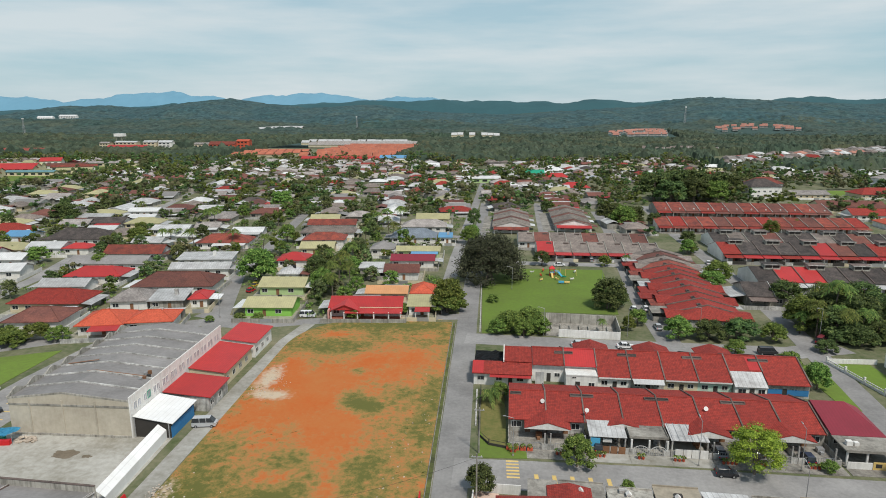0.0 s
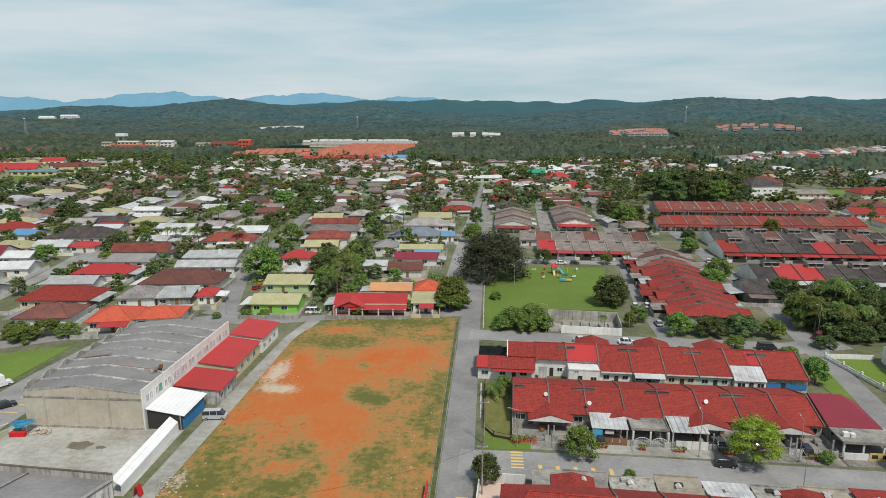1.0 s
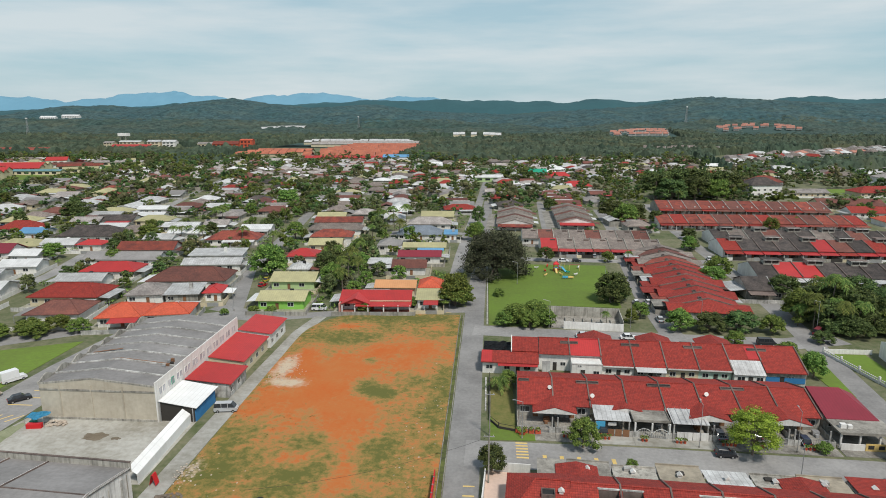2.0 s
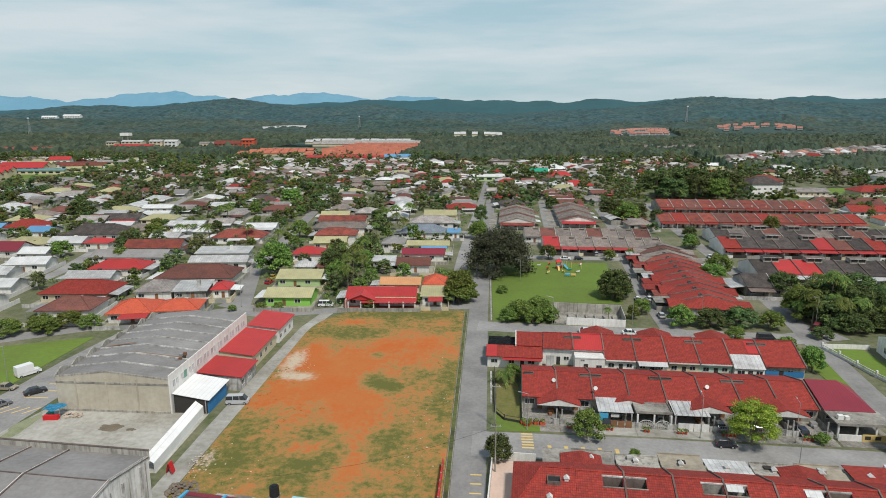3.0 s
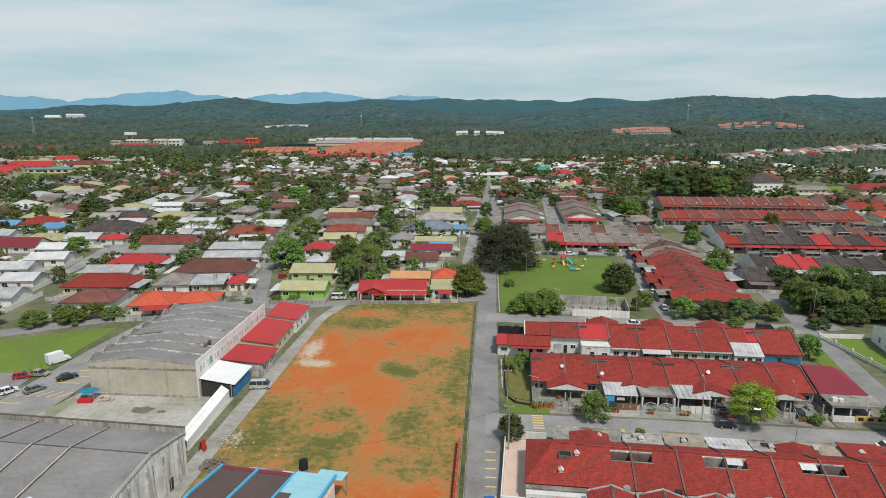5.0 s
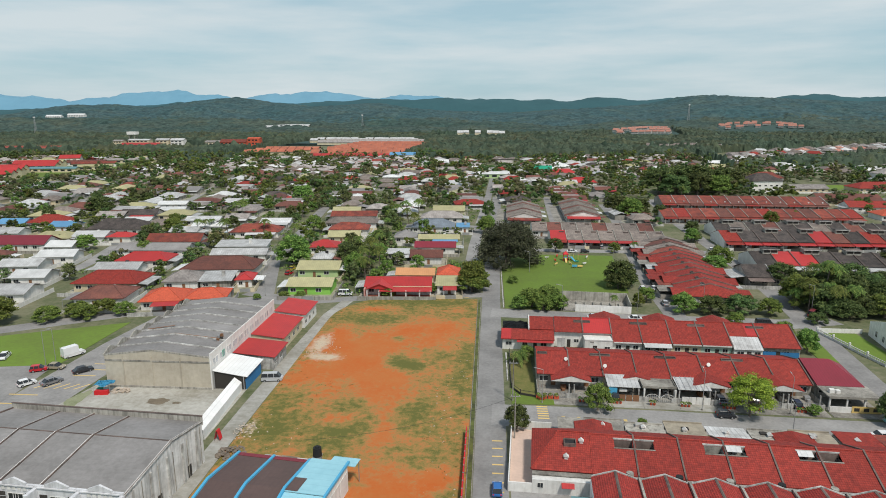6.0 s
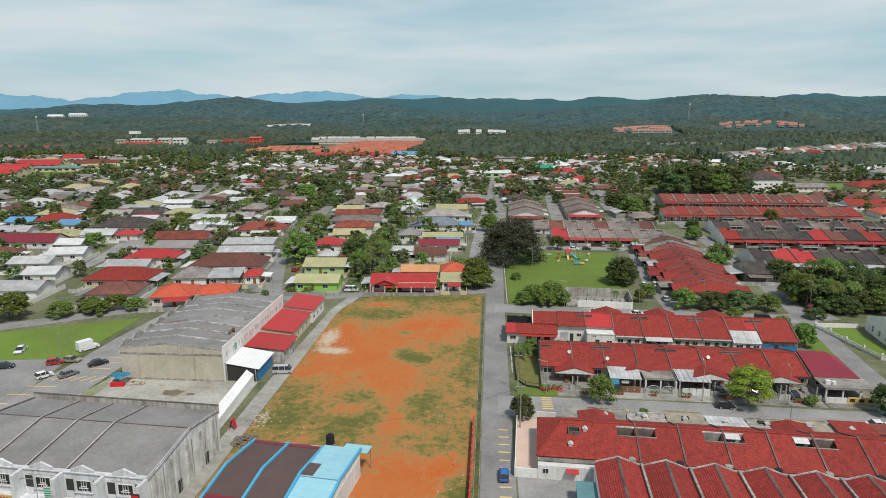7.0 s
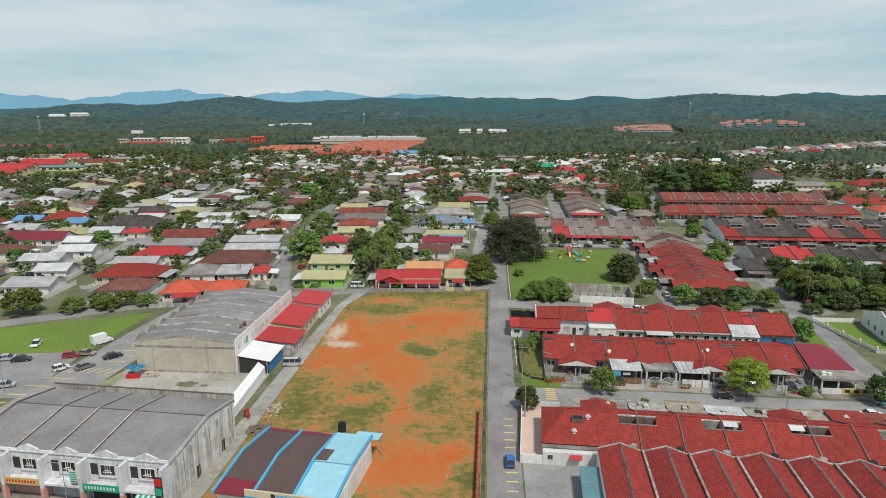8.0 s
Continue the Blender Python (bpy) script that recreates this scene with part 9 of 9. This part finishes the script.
marks("road_marking", [(-104.5, 100.0, 6.5, 0.35, 0), (-106.5, 95.8, 5.5, 0.35, 0), (-108, 91.5, 4.5, 0.35, 0), (-109, 87.5, 3.5, 0.35, 0)], "yellow_paint", "faded yellow parking lines", 0.056)
marks("road_marking", [(79.8 - i * 0.5, 147.0 - i * 3.4, 2.4, 0.35, -6) for i in range(8)], "white_paint", "faded white bay marks on the side street", 0.048)
marks("road_marking", [(-12 - i * 6.2, 178.4 - i * 0.4, 1.4, 0.3, -5) for i in range(6)], "yellow_paint", "faded yellow dashes beside the field", 0.04)


def street_lamp(x, y, h=8.0, arm=1.6, rz=0.0, label="slim grey street lamp post"):
    p = empty("street_lamp", pose(x, y, 0, 0, 0, rz), label, "street lamp", "street lamps")
    part("pole", tube(bmesh.new(), (0, 0, 0), (0, 0, h), 0.075, 0.045, 8), "steel", p)
    part("arm", tube(bmesh.new(), (0, 0, h - 0.1), (arm, 0, h + 0.25), 0.045, 0.035, 6), "steel", p)
    hd = part("lamp_head", prism([(arm - 0.1, h + 0.2), (arm + 0.55, h + 0.24), (arm + 0.5, h + 0.36), (arm, h + 0.36)], "y", -0.08, 0.08), "steel", p)
    part("base", tube(bmesh.new(), (0, 0, -0.05), (0, 0, 0.35), 0.18, 0.16, 8), "concrete", p)
    return p


for x, y, h, a in ((38.6, 102.9, 8.5, 90), (55.6, 102.4, 8.0, 90), (6.5, 104.0, 7.5, 180), (51.2, 92.0, 7.0, 90), (17.5, 166.8, 8.0, 180), (40.5, 168.0, 8.0, 0), (60.0, 168.6, 8.5, 200), (-110.3, 115.0, 9.0, 10), (-108.9, 116.6, 9.0, 190),
                   (91.5, 168.2, 9.0, 200), (43.2, 222.0, 8.0, 180), (10.5, 213.0, 8.0, 180), (-78.5, 176.0, 7.5, 0), (-16.0, 250, 7.5, 0), (-112.0, 93.0, 7.5, 0), (-70.6, 54.5, 8.0, 200)):
    street_lamp(x, y, h, 1.4, a)


def utility_pole(x, y, h=9.0):
    p = empty("utility_pole", pose(x, y, 0), "weathered concrete utility pole carrying wires", "utility pole", "utility poles")
    part("pole", tube(bmesh.new(), (0, 0, 0), (0, 0, h), 0.15, 0.1, 8), "concrete", p)
    part("crossarm", boxes((-0.9, -0.06, h - 0.6, 0.9, 0.06, h - 0.48)), "steel", p)
    for s in (-0.7, 0.0, 0.7):
        part("insulator", tube(bmesh.new(), (s, 0, h - 0.48), (s, 0, h - 0.25), 0.05, 0.04, 6), "white", p)


def wire(a, b, sag=0.8):
    c = bpy.data.curves.new("wire", "CURVE")
    c.dimensions, c.bevel_depth, c.bevel_resolution = "3D", 0.018, 1
    sp = c.splines.new("POLY")
    sp.points.add(10)
    for i in range(11):
        f = i / 10
        p = Vector(a).lerp(Vector(b), f)
        sp.points[i].co = (p.x, p.y, p.z - sag * 4 * f * (1 - f), 1)
    c.materials.append(M["black"])
    tagged(new("wire", c), "thin black overhead wire between poles", "wire", "overhead wires")


POLES = ((0.4, 104.5), (0.2, 89.0), (-8.6, 84.0))
for x, y in POLES[:2]:
    utility_pole(x, y)
wire((0.4, 104.5, 8.7), (0.2, 89.0, 8.7))
wire((0.2, 89.0, 8.4), (-36, 77, 5.0), 1.5)


def rail():
    """The red and white painted rail along the field's edge."""
    f = empty("fence", pose(0, 0, 0), "low red painted metal hoarding along the field edge", "fence")
    for i in range(19):
        part("panel", boxes((-8.82, 48 + i * 2.2, 0.1, -8.62, 50.15 + i * 2.2, 1.7)), "red_paint", f)
        part("post", boxes((-8.85, 48 + i * 2.2 - 0.04, 0, -8.59, 48.06 + i * 2.2, 1.8)), "steel", f)


rail()


def awning_stall():
    s = empty("market_stall", pose(-87.6, 102.4, 0, 0, 0, 8), "small hawker stall under a blue tarpaulin", "stall")
    bm = bmesh.new()
    g = [[bm.verts.new((i * 0.6 - 1.8, j * 0.75 - 1.5, 2.2 + 0.3 * math.sin(i * 1.3) * math.cos(j * 1.1))) for i in range(7)] for j in range(5)]
    for j in range(4):
        for i in range(6):
            bm.faces.new((g[j][i], g[j][i + 1], g[j + 1][i + 1], g[j + 1][i]))
    bmesh.ops.solidify(bm, geom=bm.faces[:], thickness=0.05)
    bmesh.ops.recalc_face_normals(bm, faces=bm.faces[:])
    part("tarpaulin", bm, "trim_blue", s)
    for px, py in ((-1.7, -1.4), (1.7, -1.4), (-1.7, 1.4), (1.7, 1.4)):
        part("pole", tube(bmesh.new(), (px, py, 0), (px, py, 2.2), 0.04, 0.04, 6), "steel", s)
    part("counter", boxes((-1.6, -1.5, 0, 1.2, -0.6, 1.0)), "red_paint", s)
    part("crate", boxes((-1.9, 0.2, 0, -0.9, 1.2, 0.8)), "green_metal", s)


awning_stall()


def playground():
    p = empty("climbing_frame", pose(25.5, 232, 0.09), "coloured playground climbing frame with a slide", "playground")
    for x, y in ((0, 0), (1.6, 0), (1.6, 1.6), (0, 1.6)):
        part("post", tube(bmesh.new(), (x, y, 0), (x, y, 3.0), 0.09, 0.09, 8), "red_paint", p)
    part("platform", boxes((-0.1, -0.1, 1.3, 1.7, 1.7, 1.42)), "trim_blue", p)
    part("roof", hip(bmesh.new(), -0.3, -0.3, 1.9, 1.9, 2.9, 1.0, 0.9), "red_paint", p)
    part("slide", strip([(-3.2, 0.2), (-2.6, 0.25), (-0.1, 1.4)], 0.1, "x", 0.4, 1.1), "yellow_paint", p)
    q = empty("spring_rider", pose(29.5, 221, 0.09), "pair of blue and yellow playground riders", "playground")
    part("body", boxes((-2.0, -0.4, 0.5, -0.1, 0.4, 1.1)), "trim_blue", q)
    part("seat", boxes((0.1, -0.35, 0.5, 2.0, 0.35, 1.0)), "yellow_paint", q)
    part("spring", tube(bmesh.new(), (-1, 0, 0), (-1, 0, 0.5), 0.15, 0.15, 8), "steel", q)
    part("spring", tube(bmesh.new(), (1, 0, 0), (1, 0, 0.5), 0.15, 0.15, 8), "steel", q)
    s = empty("swing", pose(31.5, 234, 0.09), "metal playground swing frame", "playground")
    part("beam", tube(bmesh.new(), (0, 0, 2.3), (4, 0, 2.3), 0.06, 0.06, 6), "red_paint", s)
    for x in (0, 4):
        for d in (-0.9, 0.9):
            part("leg", tube(bmesh.new(), (x, d, 0), (x, 0, 2.3), 0.05, 0.05, 6), "yellow_paint", s)


playground()


def small_riders():
    """Low coloured riders and benches strewn over the playground."""
    for k, (x, y, c) in enumerate(((19.0, 236.0, "white"), (21.5, 224.5, "yellow_paint"), (23.5, 238.5, "red_paint"), (27.5, 226.0, "yellow_paint"), (28.5, 238.0, "trim_blue"), (33.0, 226.5, "white"), (35.5, 237.5, "white"), (22.0, 231.0, "red_paint"), (30.5, 229.5, "green_metal"))):
        r = empty("spring_rider", pose(x, y, 0.09, 0, 0, 40 * k), "small painted playground rider on a spring", "playground", "playground riders")
        part("spring", tube(bmesh.new(), (0, 0, 0), (0, 0, 0.45), 0.14, 0.14, 8), "steel", r)
        part("body", prism([(-0.7, 0.45), (0.7, 0.45), (0.9, 1.1), (0.4, 0.8), (-0.5, 0.85), (-0.8, 1.0)], "y", -0.22, 0.22), c, r)
    p = empty("climbing_frame", pose(28.0, 233.5, 0.09, 0, 0, 25), "teal and yellow playground tower with two slides", "playground")
    for x, y in ((0, 0), (1.8, 0), (1.8, 1.8), (0, 1.8)):
        part("post", tube(bmesh.new(), (x, y, 0), (x, y, 2.6), 0.09, 0.09, 8), "yellow_paint", p)
    part("platform", boxes((-0.1, -0.1, 1.2, 1.9, 1.9, 1.32)), "sheet_teal", p)
    part("slide", strip([(-3.4, 0.2), (-2.6, 0.25), (-0.1, 1.3)], 0.1, "x", 0.5, 1.3), "trim_blue", p)
    part("slide", strip([(1.9, 1.3), (4.4, 0.25), (5.0, 0.2)], 0.1, "x", 0.5, 1.3), "green_metal", p)


small_riders()


def rubble_heap(x, y, rx, ry, n, seed, mat, label, top=0.5, name="rubble_pile", grain=1.0):
    """A spread of broken pieces: one joined heap of many small uneven lumps."""
    g = np.random.default_rng(seed)
    bv, bf = blob_mesh(1)
    verts, faces = [], []
    for i in range(n):
        a, r = g.uniform(0, 6.28), math.sqrt(g.uniform(0, 1))
        s = g.uniform(0.12, 0.5) * grain
        p = bv * (1 + g.uniform(-0.35, 0.35, (len(bv), 1))) * np.array([s, s, s * 0.55]) + np.array([x + rx * r * math.cos(a), y + ry * r * math.sin(a), 0.15 + top * (1 - r) * g.uniform(0, 1)])
        faces.append(bf + len(verts) * len(bv))
        verts.append(p)
    tagged(new(name, mesh_of(name, np.concatenate(verts).tolist(), np.concatenate(faces).tolist(), mat)), label, "rubble", kind="stuff")


rubble_heap(-46.8, 129, 4.4, 6.0, 70, 5, "rubble", "pale broken concrete rubble on the field", 0.15, "rubble_pile", 0.4)
rubble_heap(-47.5, 136, 3.0, 6.0, 60, 15, "rubble", "pale broken concrete rubble on the field", 0.15, "rubble_pile", 0.35)
rubble_heap(-51.0, 88.5, 2.0, 3.0, 60, 6, "rubble", "small heap of pale rubble by the lane", 0.4, "rubble_pile", 0.5)
rubble_heap(-84.5, 103.2, 2.4, 1.2, 60, 8, "rubble", "rubbish heap beside the stall", 0.7)
rubble_heap(-50.2, 80.0, 2.6, 2.4, 90, 9, "bark", "heap of dead brushwood behind the hall", 1.1, "brush_pile")
bn = empty("banner_frame", pose(-54.5, 84.6, 0), "small red canvas booth beside the lane", "booth")
part("cover", strip([(-0.55, 0.3), (-0.12, 2.1), (0.12, 2.1), (0.55, 0.3)], 0.05, "y", -0.6, 0.6), "red_paint", bn)
for fx in (-0.5, 0.5):
    for fy in (-0.5, 0.5):
        part("leg", boxes((fx - 0.04, fy - 0.04, 0, fx + 0.04, fy + 0.04, 0.4)), "steel", bn)


def blot(x, y, rx, ry, seed, mat, label):
    """A flat dried patch with a ragged rim."""
    pts = []
    for k in range(40):
        a = k / 40 * math.tau
        r = 1 + 0.5 * noise.noise(Vector((math.cos(a) * 1.6, math.sin(a) * 1.6, seed))) + 0.25 * noise.noise(Vector((math.cos(a) * 5, math.sin(a) * 5, seed)))
        pts.append((x + rx * r * math.cos(a), y + ry * r * math.sin(a)))
    return tagged(part("stain", slab(pts, 0.05, 0.076), mat), label, "stain", kind="structure")


blot(-73.9, 99.1, 2.4, 1.3, 3, "mud", "dried brown mud stain on the concrete yard")
blot(-69.7, 98.5, 0.9, 0.6, 4, "mud", "dried brown mud stain on the concrete yard")
blot(-91.5, 97.5, 1.8, 5.0, 6, "moss", "mossy edge of the concrete yard")


def field_growth():
    """Grass tufts, weeds and litter strewn over the plot: joined, far too many to count."""
    g = np.random.default_rng(15)
    verts, faces = [], []
    for k in range(1300):
        x, y = g.uniform(-51, -8.6), g.uniform(47, 175)
        bare = math.exp(-(((x + 29) / 15) ** 2 + ((y - 137) / 17) ** 2)) + math.exp(-(((x + 27) / 6) ** 2 + ((y - 98) / 26) ** 2)) + math.exp(-(((x + 24) / 13) ** 2 + ((y - 64) / 9) ** 2)) + math.exp(-(((x + 14) / 8) ** 2 + ((y - 148) / 8) ** 2))
        if 0.6 + noise.noise(Vector((x * 0.25, y * 0.25, 2))) * 0.9 - 2.2 * bare < g.random() or (y > 150 and x < -51 + 13 * ((y - 150) / 26.5) ** 3):
            continue
        for _ in range(3):
            s, h = g.uniform(0.08, 0.22), g.uniform(0.04, 0.16)
            a = g.uniform(0, 6.28)
            cx, cy = x + g.uniform(-0.4, 0.4), y + g.uniform(-0.4, 0.4)
            dx, dy, lx, ly = math.cos(a) * s, math.sin(a) * s, g.uniform(-0.15, 0.15), g.uniform(-0.15, 0.15)
            b = len(verts)
            verts += [(cx - dx, cy - dy, 0.1), (cx + dx, cy + dy, 0.1), (cx + dx * 0.7 + lx, cy + dy * 0.7 + ly, 0.14 + h), (cx - dx * 0.7 + lx, cy - dy * 0.7 + ly, 0.14 + h)]
            faces.append((b, b + 1, b + 2, b + 3))
    tagged(new("grass_tufts", mesh_of("grass_tufts", verts, faces, "weed")), "thin weeds and grass tufts on the bare plot", "grass", kind="stuff")


M["weed"] = foliage("weed", (0.19, 0.185, 0.055), (0.11, 0.125, 0.03), (0.3, 0.23, 0.09))
field_growth()
rubble_heap(-12.5, 100, 3.5, 46, 60, 12, "rubble", "scraps of pale litter along the road side of the plot", 0.1, "litter", 0.4)
rubble_heap(-46, 88, 6, 10, 24, 13, "rubble", "scraps of pale litter by the lane", 0.1, "litter", 0.4)
